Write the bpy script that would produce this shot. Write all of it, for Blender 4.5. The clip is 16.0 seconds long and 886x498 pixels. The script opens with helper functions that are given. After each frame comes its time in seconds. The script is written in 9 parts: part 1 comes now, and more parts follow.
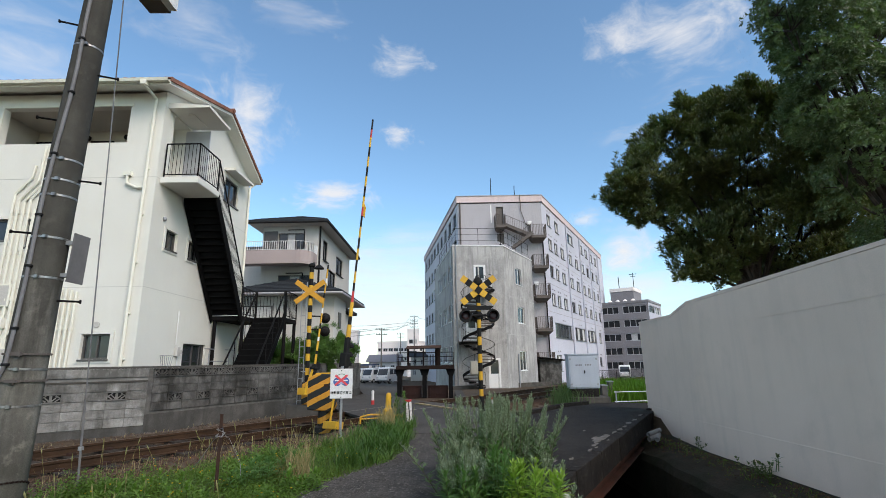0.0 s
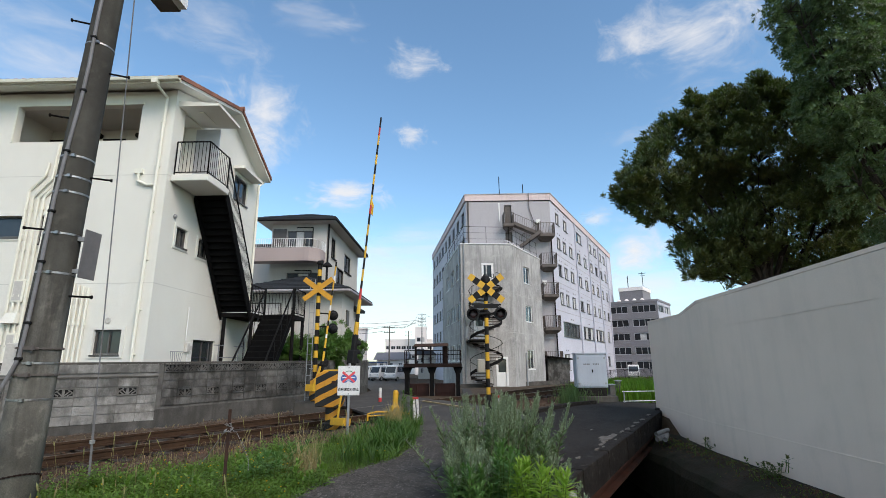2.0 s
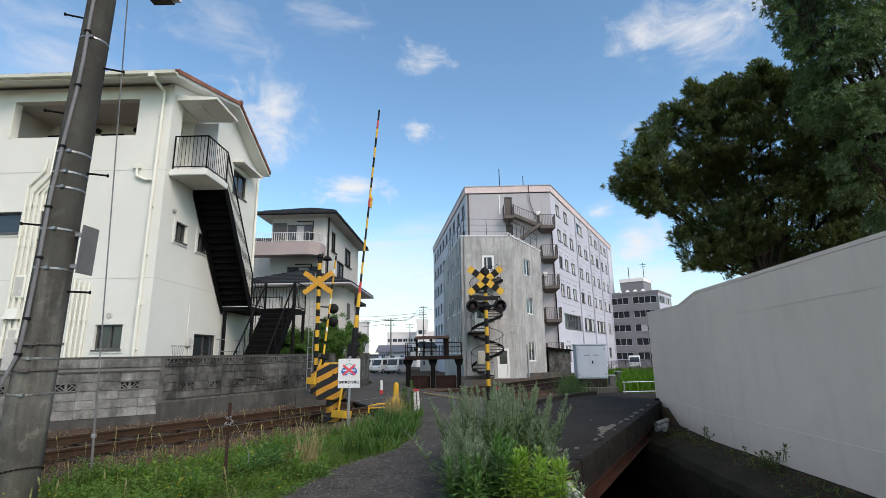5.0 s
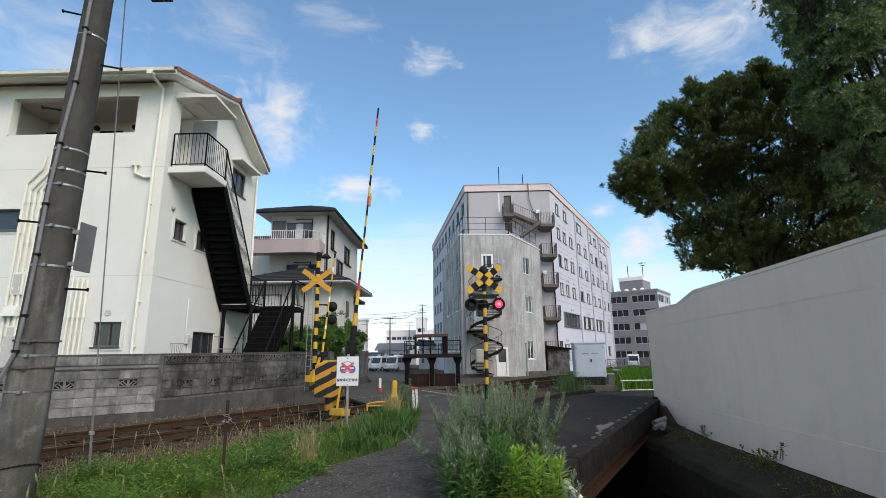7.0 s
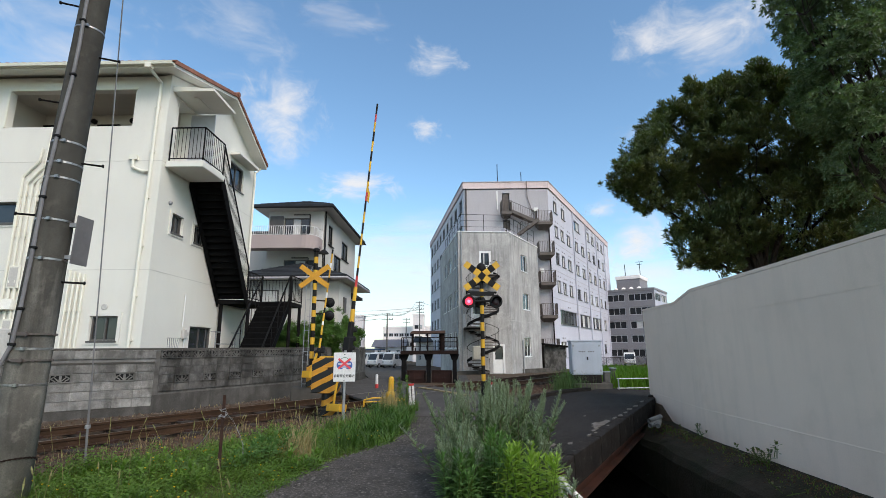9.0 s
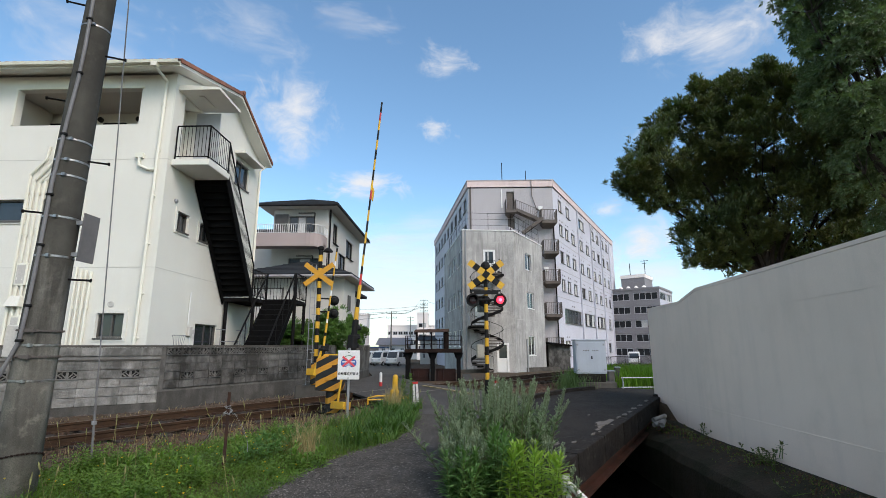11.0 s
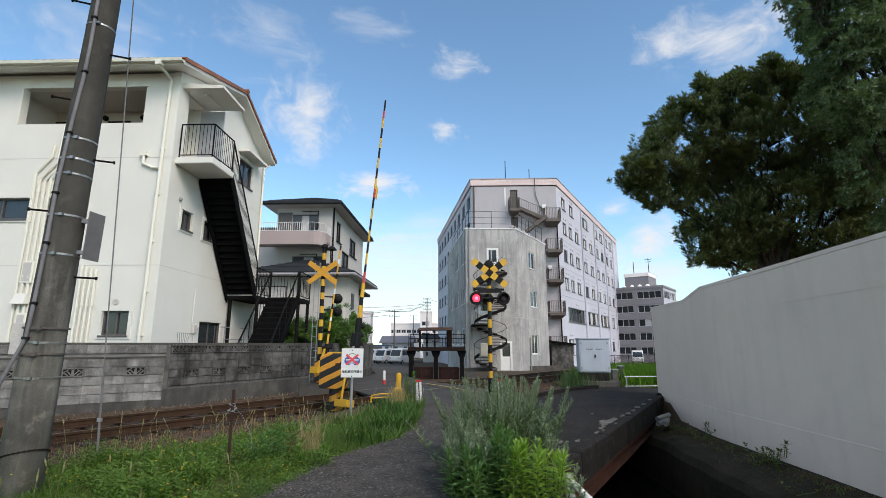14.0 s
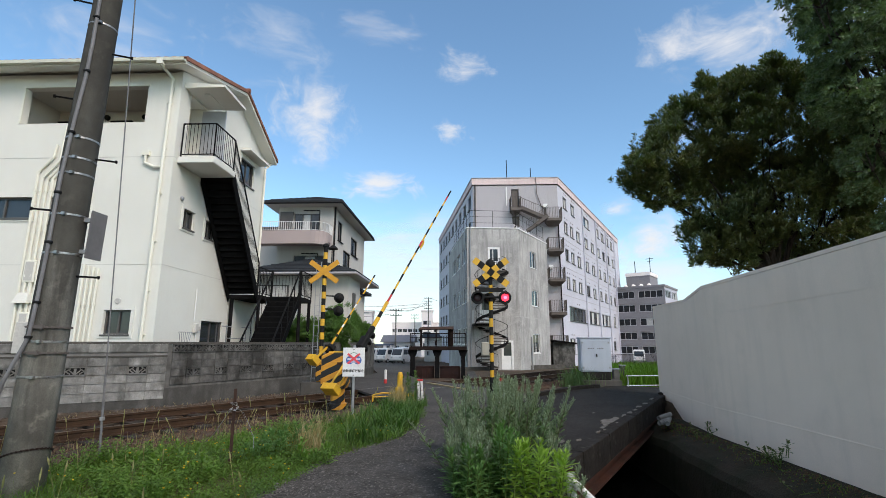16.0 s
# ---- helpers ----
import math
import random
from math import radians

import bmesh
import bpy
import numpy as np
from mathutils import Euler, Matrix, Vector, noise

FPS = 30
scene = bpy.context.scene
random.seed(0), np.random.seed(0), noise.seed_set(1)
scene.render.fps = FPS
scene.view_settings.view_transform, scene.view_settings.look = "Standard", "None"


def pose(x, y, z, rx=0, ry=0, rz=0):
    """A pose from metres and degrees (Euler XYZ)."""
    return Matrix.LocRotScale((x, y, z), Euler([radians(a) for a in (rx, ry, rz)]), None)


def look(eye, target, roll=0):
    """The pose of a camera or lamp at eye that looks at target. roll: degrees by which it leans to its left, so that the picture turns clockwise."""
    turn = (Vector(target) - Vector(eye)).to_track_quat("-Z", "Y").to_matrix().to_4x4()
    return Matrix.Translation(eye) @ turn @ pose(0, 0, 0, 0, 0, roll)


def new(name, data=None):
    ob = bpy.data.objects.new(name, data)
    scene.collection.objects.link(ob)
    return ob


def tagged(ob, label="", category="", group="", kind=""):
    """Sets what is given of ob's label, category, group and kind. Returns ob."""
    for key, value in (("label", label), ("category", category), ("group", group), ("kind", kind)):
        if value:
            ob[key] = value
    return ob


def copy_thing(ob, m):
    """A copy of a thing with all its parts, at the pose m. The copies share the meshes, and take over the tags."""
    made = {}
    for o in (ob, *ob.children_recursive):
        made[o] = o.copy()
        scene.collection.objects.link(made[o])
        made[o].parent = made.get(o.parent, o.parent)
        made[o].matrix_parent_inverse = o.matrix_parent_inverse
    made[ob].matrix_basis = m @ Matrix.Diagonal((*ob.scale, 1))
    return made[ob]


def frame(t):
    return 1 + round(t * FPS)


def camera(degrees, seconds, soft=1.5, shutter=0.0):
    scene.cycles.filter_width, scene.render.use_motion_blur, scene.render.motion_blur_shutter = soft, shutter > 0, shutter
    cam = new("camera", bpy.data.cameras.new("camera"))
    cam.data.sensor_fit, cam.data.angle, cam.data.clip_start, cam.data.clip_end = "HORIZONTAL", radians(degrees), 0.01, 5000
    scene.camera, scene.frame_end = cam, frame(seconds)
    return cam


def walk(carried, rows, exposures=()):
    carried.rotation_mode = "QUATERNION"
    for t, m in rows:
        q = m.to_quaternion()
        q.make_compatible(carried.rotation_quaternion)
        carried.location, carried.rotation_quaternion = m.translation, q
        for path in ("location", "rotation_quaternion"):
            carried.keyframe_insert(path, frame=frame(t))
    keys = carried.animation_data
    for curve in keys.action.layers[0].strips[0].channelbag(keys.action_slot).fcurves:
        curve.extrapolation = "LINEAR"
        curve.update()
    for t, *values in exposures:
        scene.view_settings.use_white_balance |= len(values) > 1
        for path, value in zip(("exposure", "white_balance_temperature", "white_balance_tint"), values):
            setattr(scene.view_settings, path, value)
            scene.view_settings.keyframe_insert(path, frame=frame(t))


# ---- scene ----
# the hand-held camera: one standpoint, slow turns
EYE_HEIGHT = 1.40
cam = camera(85.37, 16.0, 0.6)
TURNS = [  # seconds, sideways shift, rise, tilt above level, turn to the left, roll
    (0.0, -0.067, 0.013, 13.19, 0.24, -0.95),
    (0.5, -0.060, 0.008, 13.25, 0.35, -0.91),
    (1.0, -0.068, 0.009, 13.24, 0.53, -0.84),
    (1.5, -0.064, 0.005, 13.12, 0.85, -0.69),
    (2.0, -0.053, 0.005, 13.00, 1.24, -0.50),
    (2.5, -0.028, 0.005, 12.94, 1.39, -0.72),
    (3.0, -0.023, 0.005, 12.84, 1.37, -0.97),
    (3.5, -0.017, 0.008, 12.66, 1.37, -0.94),
    (4.0, -0.014, 0.003, 12.46, 1.38, -0.94),
    (6.5, -0.001, 0.004, 11.90, 1.31, -0.85),
    (7.0, 0.004, 0.003, 11.91, 1.30, -0.79),
    (7.5, 0.004, 0.000, 11.81, 1.21, -0.70),
    (8.0, 0.003, -0.004, 11.66, 1.12, -0.58),
    (8.5, 0.002, -0.006, 11.57, 0.99, -0.53),
    (9.0, 0.001, -0.001, 11.55, 1.03, -0.34),
    (11.5, 0.007, -0.005, 11.32, 1.59, -0.10),
    (12.0, 0.009, -0.007, 11.29, 1.54, -0.09),
    (12.5, 0.003, -0.004, 11.29, 1.64, -0.04),
    (13.0, -0.005, -0.003, 11.27, 1.82, 0.05),
    (13.5, -0.005, -0.002, 11.21, 1.92, 0.05),
    (14.0, -0.001, -0.002, 11.17, 1.95, 0.04),
    (14.5, -0.004, -0.002, 11.18, 1.91, 0.04),
    (15.0, -0.005, -0.005, 11.15, 1.92, 0.05),
    (15.5, -0.000, -0.001, 11.10, 2.03, 0.08),
    (16.0, -0.005, -0.002, 11.08, 2.10, 0.07),
]
PATH = [(t, pose(dx, 0, EYE_HEIGHT + dz, 90 + tilt, 0, turn) @ pose(0, 0, 0, 0, 0, roll)) for t, dx, dz, tilt, turn, roll in TURNS]
walk(cam, PATH)

# ---- world and sun ----
SUN_ELEVATION, SUN_AZIMUTH = 39.0, 141.0  # degrees; azimuth clockwise from +y
world = bpy.data.worlds.new("sky")
scene.world = world
world.use_nodes = True
wn = world.node_tree.nodes
sky = wn.new("ShaderNodeTexSky")
sky.sky_type = "NISHITA"
sky.sun_disc = False
sky.sun_elevation, sky.sun_rotation = radians(SUN_ELEVATION), radians(SUN_AZIMUTH)
sky.air_density, sky.dust_density, sky.ozone_density = 1.0, 0.5, 0.6
tint = wn.new("ShaderNodeMix")  # the clear sky's hue
tint.data_type, tint.blend_type = "RGBA", "MULTIPLY"
tint.inputs[0].default_value = 1.0
tint.inputs[7].default_value = (0.825, 1.005, 1.05, 1)
world.node_tree.links.new(sky.outputs[0], tint.inputs[6])
world.node_tree.links.new(tint.outputs[2], wn["Background"].inputs[0])
wn["Background"].inputs[1].default_value = 0.133
sun = new("sun", bpy.data.lights.new("sun", "SUN"))
sun.data.energy, sun.data.angle, sun.data.color = 1.74, radians(30), (1.0, 0.84, 0.73)
az, el = radians(SUN_AZIMUTH), radians(SUN_ELEVATION)
sun.matrix_world = look((0, 0, 0), (-math.sin(az) * math.cos(el), -math.cos(az) * math.cos(el), -math.sin(el)))
scene.view_settings.exposure = 0.68


# ---- materials ----
def surf(name, col, col2=None, scale=3.0, rough=0.8, bump=0.0, bscale=40.0, metal=0.0, streak=0.0, streak_col=None,
         per_object=0.0, per_island=0.0, detail=6.0, spots=0.0, spot_col=None, spot_scale=12.0, contrast=(0.86, 1.1), stain=0.0, stain_col=None):
    """A procedural surface: two tones by large noise, grain, optional rain streaks and spots, fine relief."""
    m = bpy.data.materials.new(name)
    m.use_nodes = True
    nt = m.node_tree
    N, Lk = nt.nodes, nt.links
    b = N["Principled BSDF"]
    co = N.new("ShaderNodeNewGeometry").outputs["Position"] if per_object == 0 else N.new("ShaderNodeTexCoord").outputs["Object"]
    if per_object:
        info = N.new("ShaderNodeObjectInfo")
        off = N.new("ShaderNodeVectorMath")
        off.operation = "ADD"
        comb = N.new("ShaderNodeCombineXYZ")
        sc = N.new("ShaderNodeMath")
        sc.operation = "MULTIPLY"
        sc.inputs[1].default_value = 37.0
        Lk.new(info.outputs["Random"], sc.inputs[0])
        for k in range(3):
            Lk.new(sc.outputs[0], comb.inputs[k])
        Lk.new(co, off.inputs[0])
        Lk.new(comb.outputs[0], off.inputs[1])
        co = off.outputs[0]
    col2 = col2 or tuple(c * 0.8 for c in col)

    def tex(s, d, r=0.6):
        n = N.new("ShaderNodeTexNoise")
        n.inputs["Scale"].default_value, n.inputs["Detail"].default_value, n.inputs["Roughness"].default_value = s, d, r
        Lk.new(co, n.inputs["Vector"])
        return n.outputs["Fac"]

    def ramp(src, lo, hi):
        r = N.new("ShaderNodeMapRange")
        r.inputs[1].default_value, r.inputs[2].default_value = lo, hi
        Lk.new(src, r.inputs[0])
        return r.outputs[0]

    def mix(fac, a, c, mode="MIX"):
        x = N.new("ShaderNodeMix")
        x.data_type, x.blend_type = "RGBA", mode
        for k, v in ((0, fac), (6, a), (7, c)):
            if isinstance(v, (tuple, list)):
                x.inputs[k].default_value = (*v[:3], 1)
            elif isinstance(v, (int, float)):
                x.inputs[k].default_value = v
            else:
                Lk.new(v, x.inputs[k])
        return x.outputs[2]

    out = mix(ramp(tex(scale, detail), 0.35, 0.65), col, col2)
    grain = ramp(tex(bscale, 3.0), 0.25, 0.75)
    g = N.new("ShaderNodeMapRange")
    g.inputs[3].default_value, g.inputs[4].default_value = contrast
    Lk.new(grain, g.inputs[0])
    out = mix(1.0, out, g.outputs[0], "MULTIPLY")
    if streak:
        mp = N.new("ShaderNodeMapping")
        mp.inputs["Scale"].default_value = (3.0, 3.0, 0.22)
        Lk.new(co, mp.inputs["Vector"])
        n = N.new("ShaderNodeTexNoise")
        n.inputs["Scale"].default_value, n.inputs["Detail"].default_value = 1.6, 7
        Lk.new(mp.outputs[0], n.inputs["Vector"])
        f = N.new("ShaderNodeMath")
        f.operation = "MULTIPLY"
        Lk.new(ramp(n.outputs["Fac"], 0.5, 0.72), f.inputs[0])
        f.inputs[1].default_value = streak
        out = mix(f.outputs[0], out, streak_col or tuple(c * 0.45 for c in col))
    if spots:
        f = N.new("ShaderNodeMath")
        f.operation = "MULTIPLY"
        Lk.new(ramp(tex(spot_scale, 8.0, 0.7), 0.56, 0.66), f.inputs[0])
        f.inputs[1].default_value = spots
        out = mix(f.outputs[0], out, spot_col or tuple(c * 0.4 for c in col))
    if stain:  # broad weather stains that run on from piece to piece
        gp = N.new("ShaderNodeNewGeometry")
        mp = N.new("ShaderNodeMapping")
        mp.inputs["Scale"].default_value = (1.0, 1.0, 0.55)
        Lk.new(gp.outputs["Position"], mp.inputs["Vector"])
        n = N.new("ShaderNodeTexNoise")
        n.inputs["Scale"].default_value, n.inputs["Detail"].default_value, n.inputs["Roughness"].default_value = 1.9, 9, 0.66
        Lk.new(mp.outputs[0], n.inputs["Vector"])
        f = N.new("ShaderNodeMath")
        f.operation = "MULTIPLY"
        Lk.new(ramp(n.outputs["Fac"], 0.45, 0.6), f.inputs[0])
        f.inputs[1].default_value = stain
        out = mix(f.outputs[0], out, stain_col or tuple(c * 0.4 for c in col))
    for src, amt in (("obj", per_object), ("isl", per_island)):
        if amt:
            r = N.new("ShaderNodeMapRange")
            r.inputs[3].default_value, r.inputs[4].default_value = 1 - amt, 1 + amt
            Lk.new(info.outputs["Random"] if src == "obj" else N.new("ShaderNodeNewGeometry").outputs["Random Per Island"], r.inputs[0])
            out = mix(1.0, out, r.outputs[0], "MULTIPLY")
    Lk.new(out, b.inputs["Base Color"])
    rr = N.new("ShaderNodeMapRange")
    rr.inputs[3].default_value, rr.inputs[4].default_value = max(0.03, rough - 0.1), min(1, rough + 0.1)
    Lk.new(grain, rr.inputs[0])
    Lk.new(rr.outputs[0], b.inputs["Roughness"])
    b.inputs["Metallic"].default_value = metal
    b.inputs["Specular IOR Level"].default_value = 0.5 if rough < 0.6 else 0.22
    if bump:
        bp = N.new("ShaderNodeBump")
        bp.inputs["Strength"].default_value, bp.inputs["Distance"].default_value = min(1, bump), 0.012
        Lk.new(grain, bp.inputs["Height"])
        Lk.new(bp.outputs[0], b.inputs["Normal"])
    return m


def leafy(name, col, col2, rough=0.55, through_light=0.25):
    m = surf(name, col, col2, scale=0.9, rough=rough, bscale=30, per_island=0.35)
    b = m.node_tree.nodes["Principled BSDF"]
    b.inputs["Transmission Weight"].default_value = 0.0
    b.inputs["Subsurface Weight"].default_value = 0.0
    tr = m.node_tree.nodes.new("ShaderNodeBsdfTranslucent")
    tr.inputs[0].default_value = (col[0] * 1.3, col[1] * 1.5, col[2] * 0.6, 1)
    mx = m.node_tree.nodes.new("ShaderNodeMixShader")
    mx.inputs[0].default_value = through_light
    out = m.node_tree.nodes["Material Output"]
    m.node_tree.links.new(b.outputs[0], mx.inputs[1])
    m.node_tree.links.new(tr.outputs[0], mx.inputs[2])
    m.node_tree.links.new(mx.outputs[0], out.inputs[0])
    return m


def glowing(name, col, strength):
    m = bpy.data.materials.new(name)
    m.use_nodes = True
    b = m.node_tree.nodes["Principled BSDF"]
    b.inputs["Base Color"].default_value = (*col, 1)
    b.inputs["Emission Color"].default_value = (*col, 1)
    b.inputs["Emission Strength"].default_value = strength
    return m


def glass(name, col, rough=0.06):
    m = surf(name, col, tuple(c * 0.7 for c in col), scale=0.35, rough=rough, bscale=2.0)
    m.node_tree.nodes["Principled BSDF"].inputs["Specular IOR Level"].default_value = 0.7
    return m


M_HOUSE = surf("white_painted_stucco", (0.745, 0.738, 0.68), (0.7, 0.693, 0.635), 0.5, 0.85, 0.25, 90, streak=0.14, streak_col=(0.62, 0.6, 0.52))
M_CREAM = surf("cream_plastic_pipe", (0.76, 0.75, 0.66), (0.73, 0.72, 0.62), 2, 0.5, 0, 20, contrast=(0.97, 1.03))
M_GUTTER = surf("cream_gutter", (0.66, 0.66, 0.55), (0.6, 0.6, 0.5), 2, 0.5, 0, 20)
M_ROOF_TILE = surf("terracotta_tile", (0.30, 0.13, 0.08), (0.22, 0.10, 0.07), 2, 0.7, 0.3, 30, per_island=0.2)
M_BLACK_STEEL = surf("black_painted_steel", (0.008, 0.008, 0.0085), (0.013, 0.012, 0.012), 4, 0.85, 0.1, 60)
M_ALU = surf("bronze_aluminium", (0.09, 0.085, 0.08), (0.07, 0.066, 0.06), 3, 0.45, 0, 50)
M_SILVER = surf("silver_aluminium", (0.5, 0.51, 0.53), (0.44, 0.45, 0.47), 3, 0.4, 0, 50, metal=0.4)
M_GLASS = glass("dark_window_glass", (0.035, 0.042, 0.05))
M_GLASS_FAR = glass("dull_far_window_glass", (0.022, 0.025, 0.03), 0.5)
M_GLASS_FAR.node_tree.nodes["Principled BSDF"].inputs["Specular IOR Level"].default_value = 0.25
M_GLASS_BLUE = glass("sky_window_glass", (0.09, 0.12, 0.17), 0.1)
M_CURTAIN = surf("pale_curtain", (0.6, 0.6, 0.58), (0.45, 0.45, 0.45), 6, 0.9, 0, 30)
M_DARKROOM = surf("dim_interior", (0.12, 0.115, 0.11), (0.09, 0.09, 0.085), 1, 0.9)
M_BLOCK = surf("concrete_block", (0.37, 0.362, 0.34), (0.21, 0.205, 0.193), 3, 0.95, 0.8, 120, contrast=(0.75, 1.2), per_object=0.2, streak=0.45, streak_col=(0.12, 0.118, 0.11), spots=0.4, spot_col=(0.14, 0.138, 0.13), spot_scale=7, stain=0.85, stain_col=(0.1, 0.098, 0.09))
M_BLOCK_DARK = surf("weathered_concrete_block", (0.175, 0.17, 0.16), (0.088, 0.086, 0.081), 4, 0.95, 0.8, 120, contrast=(0.75, 1.2), per_object=0.15, streak=0.6, streak_col=(0.06, 0.059, 0.055), spots=0.4, spot_col=(0.07, 0.069, 0.064), spot_scale=6, stain=0.9, stain_col=(0.04, 0.039, 0.036))
M_MORTAR = surf("mortar", (0.15, 0.146, 0.137), (0.085, 0.083, 0.078), 5, 0.95, 0.5, 90)
M_MORTAR_PALE = surf("pale_mortar", (0.27, 0.263, 0.247), (0.17, 0.166, 0.156), 3, 0.95, 0.5, 90, stain=0.6, stain_col=(0.12, 0.118, 0.11))
M_WALLFOOT = surf("weathered_wall_footing", (0.112, 0.108, 0.099), (0.064, 0.062, 0.057), 2.5, 0.95, 0.7, 70, contrast=(0.7, 1.25), streak=0.7, streak_col=(0.05, 0.049, 0.045), stain=0.7, stain_col=(0.055, 0.053, 0.048))
M_CHIPPED = surf("chipped_white_pipe_paint", (0.72, 0.72, 0.71), (0.6, 0.6, 0.58), 4, 0.55, 0.1, 60, spots=0.9, spot_col=(0.12, 0.06, 0.04), spot_scale=14)
M_FOOTING = surf("stained_concrete", (0.105, 0.097, 0.086), (0.06, 0.056, 0.05), 2.5, 0.95, 0.6, 80, streak=0.5, streak_col=(0.06, 0.06, 0.055), stain=0.6, stain_col=(0.07, 0.067, 0.06))
M_RAIL = surf("rusty_rail_steel", (0.068, 0.039, 0.022), (0.042, 0.025, 0.015), 4, 0.8, 0.4, 70, metal=0.2)
M_RAILHEAD = surf("worn_rail_head", (0.145, 0.095, 0.065), (0.105, 0.068, 0.045), 5, 0.4, 0.0, 60, metal=0.6)
M_SLEEPER = surf("dark_sleeper_wood", (0.035, 0.028, 0.023), (0.055, 0.045, 0.037), 6, 0.95, 0.6, 60)
M_BALLAST = surf("brown_ballast_stone", (0.1, 0.06, 0.039), (0.055, 0.036, 0.026), 4, 0.95, 0.5, 40, per_island=0.4)
M_EARTH = surf("brown_earth", (0.105, 0.073, 0.048), (0.065, 0.05, 0.033), 1.5, 1.0, 0.9, 25, contrast=(0.6, 1.35))
M_PATH = surf("gravelly_old_asphalt", (0.066, 0.063, 0.059), (0.036, 0.0345, 0.0325), 3.2, 0.95, 0.5, 60, contrast=(0.3, 1.8), spots=0.8, spot_col=(0.2, 0.19, 0.17), spot_scale=16)
M_ASPHALT = surf("dark_asphalt", (0.03, 0.0275, 0.025), (0.018, 0.0165, 0.015), 1.6, 0.92, 0.9, 55, contrast=(0.45, 1.6), spots=0.5, spot_col=(0.055, 0.053, 0.049), spot_scale=5)
M_ROAD = surf("worn_grey_asphalt", (0.078, 0.073, 0.067), (0.052, 0.049, 0.045), 0.8, 0.92, 0.5, 60, contrast=(0.7, 1.3), spots=0.3, spot_col=(0.16, 0.155, 0.145), spot_scale=3)
M_SLAB_EDGE = surf("old_dark_concrete", (0.024, 0.021, 0.0185), (0.011, 0.010, 0.009), 3, 0.95, 0.8, 45, contrast=(0.6, 1.4), spots=0.5, spot_col=(0.1, 0.093, 0.083), spot_scale=7)
M_RUST_BEAM = surf("rusty_steel_beam", (0.075, 0.03, 0.02), (0.045, 0.022, 0.016), 3, 0.85, 0.5, 50)
M_WHITEWALL = surf("grey_white_wall_paint", (0.81, 0.68, 0.585), (0.73, 0.615, 0.525), 0.45, 0.85, 0.06, 60, contrast=(0.95, 1.04), streak=0.13, streak_col=(0.42, 0.38, 0.33), spots=0.22, spot_col=(0.58, 0.51, 0.42), spot_scale=1.3)
M_CANAL = surf("mossy_canal_concrete", (0.042, 0.032, 0.023), (0.018, 0.02, 0.009), 1.8, 0.95, 0.9, 30, contrast=(0.55, 1.4), spots=0.4, spot_col=(0.05, 0.044, 0.034), spot_scale=5)
M_WATER = surf("dark_canal_water", (0.006, 0.007, 0.008), (0.009, 0.01, 0.01), 1, 0.12, 0.4, 5)
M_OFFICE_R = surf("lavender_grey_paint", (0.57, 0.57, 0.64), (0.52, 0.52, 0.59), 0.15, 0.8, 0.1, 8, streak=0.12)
M_OFFICE_F = surf("warm_grey_tone", (0.45, 0.435, 0.46), (0.41, 0.395, 0.42), 0.2, 0.85, 0.1, 8, streak=0.15)
M_PINK = surf("pink_parapet_paint", (0.70, 0.57, 0.56), (0.64, 0.53, 0.52), 0.3, 0.8, 0.1, 8, streak=0.2)
M_TOWER = surf("bare_weathered_concrete", (0.47, 0.462, 0.45), (0.3, 0.295, 0.288), 0.5, 0.95, 0.4, 14, streak=0.85, streak_col=(0.22, 0.218, 0.21), spots=0.35, spot_col=(0.66, 0.65, 0.62), spot_scale=1.1, contrast=(0.75, 1.2))
M_BROWN_STEEL = surf("grey_brown_stair_steel", (0.14, 0.12, 0.11), (0.10, 0.088, 0.08), 2, 0.7, 0.1, 30)
M_HOUSE2 = surf("grey_house_stucco", (0.55, 0.535, 0.5), (0.5, 0.485, 0.455), 0.4, 0.9, 0.2, 30, streak=0.1)
M_BALC2 = surf("pinkish_balcony_stucco", (0.42, 0.35, 0.335), (0.38, 0.32, 0.31), 0.5, 0.9, 0.1, 30)
M_ROOF2 = surf("dark_slate_roof", (0.03, 0.035, 0.042), (0.02, 0.024, 0.028), 1.5, 0.8, 0.3, 20, per_island=0.15)
M_WHITE = surf("white_enamel", (0.78, 0.78, 0.77), (0.72, 0.72, 0.71), 3, 0.5, 0, 40)
M_YELLOW = surf("yellow_enamel", (0.64, 0.375, 0.015), (0.54, 0.3, 0.02), 5, 0.55, 0.05, 60, spots=0.25, spot_col=(0.3, 0.16, 0.03), spot_scale=9)
M_BLACK = surf("black_enamel", (0.007, 0.007, 0.0075), (0.012, 0.012, 0.012), 5, 0.7, 0.05, 60)
M_RED = surf("red_enamel", (0.5, 0.03, 0.03), (0.42, 0.03, 0.03), 5, 0.5, 0, 60)
M_GALV = surf("galvanised_steel", (0.36, 0.37, 0.38), (0.28, 0.29, 0.3), 6, 0.5, 0.1, 50, metal=0.5)
M_LENS = glass("dark_red_lens", (0.03, 0.004, 0.006), 0.45)
M_LIT = glowing("lit_red_lens", (1.0, 0.03, 0.06), 2.2)
M_LIT_CORE = glowing("lit_red_core", (1.0, 0.13, 0.22), 2.3)
M_ORANGE = surf("faded_orange_yellow_enamel", (0.64, 0.32, 0.015), (0.54, 0.26, 0.02), 5, 0.55, 0.05, 60)
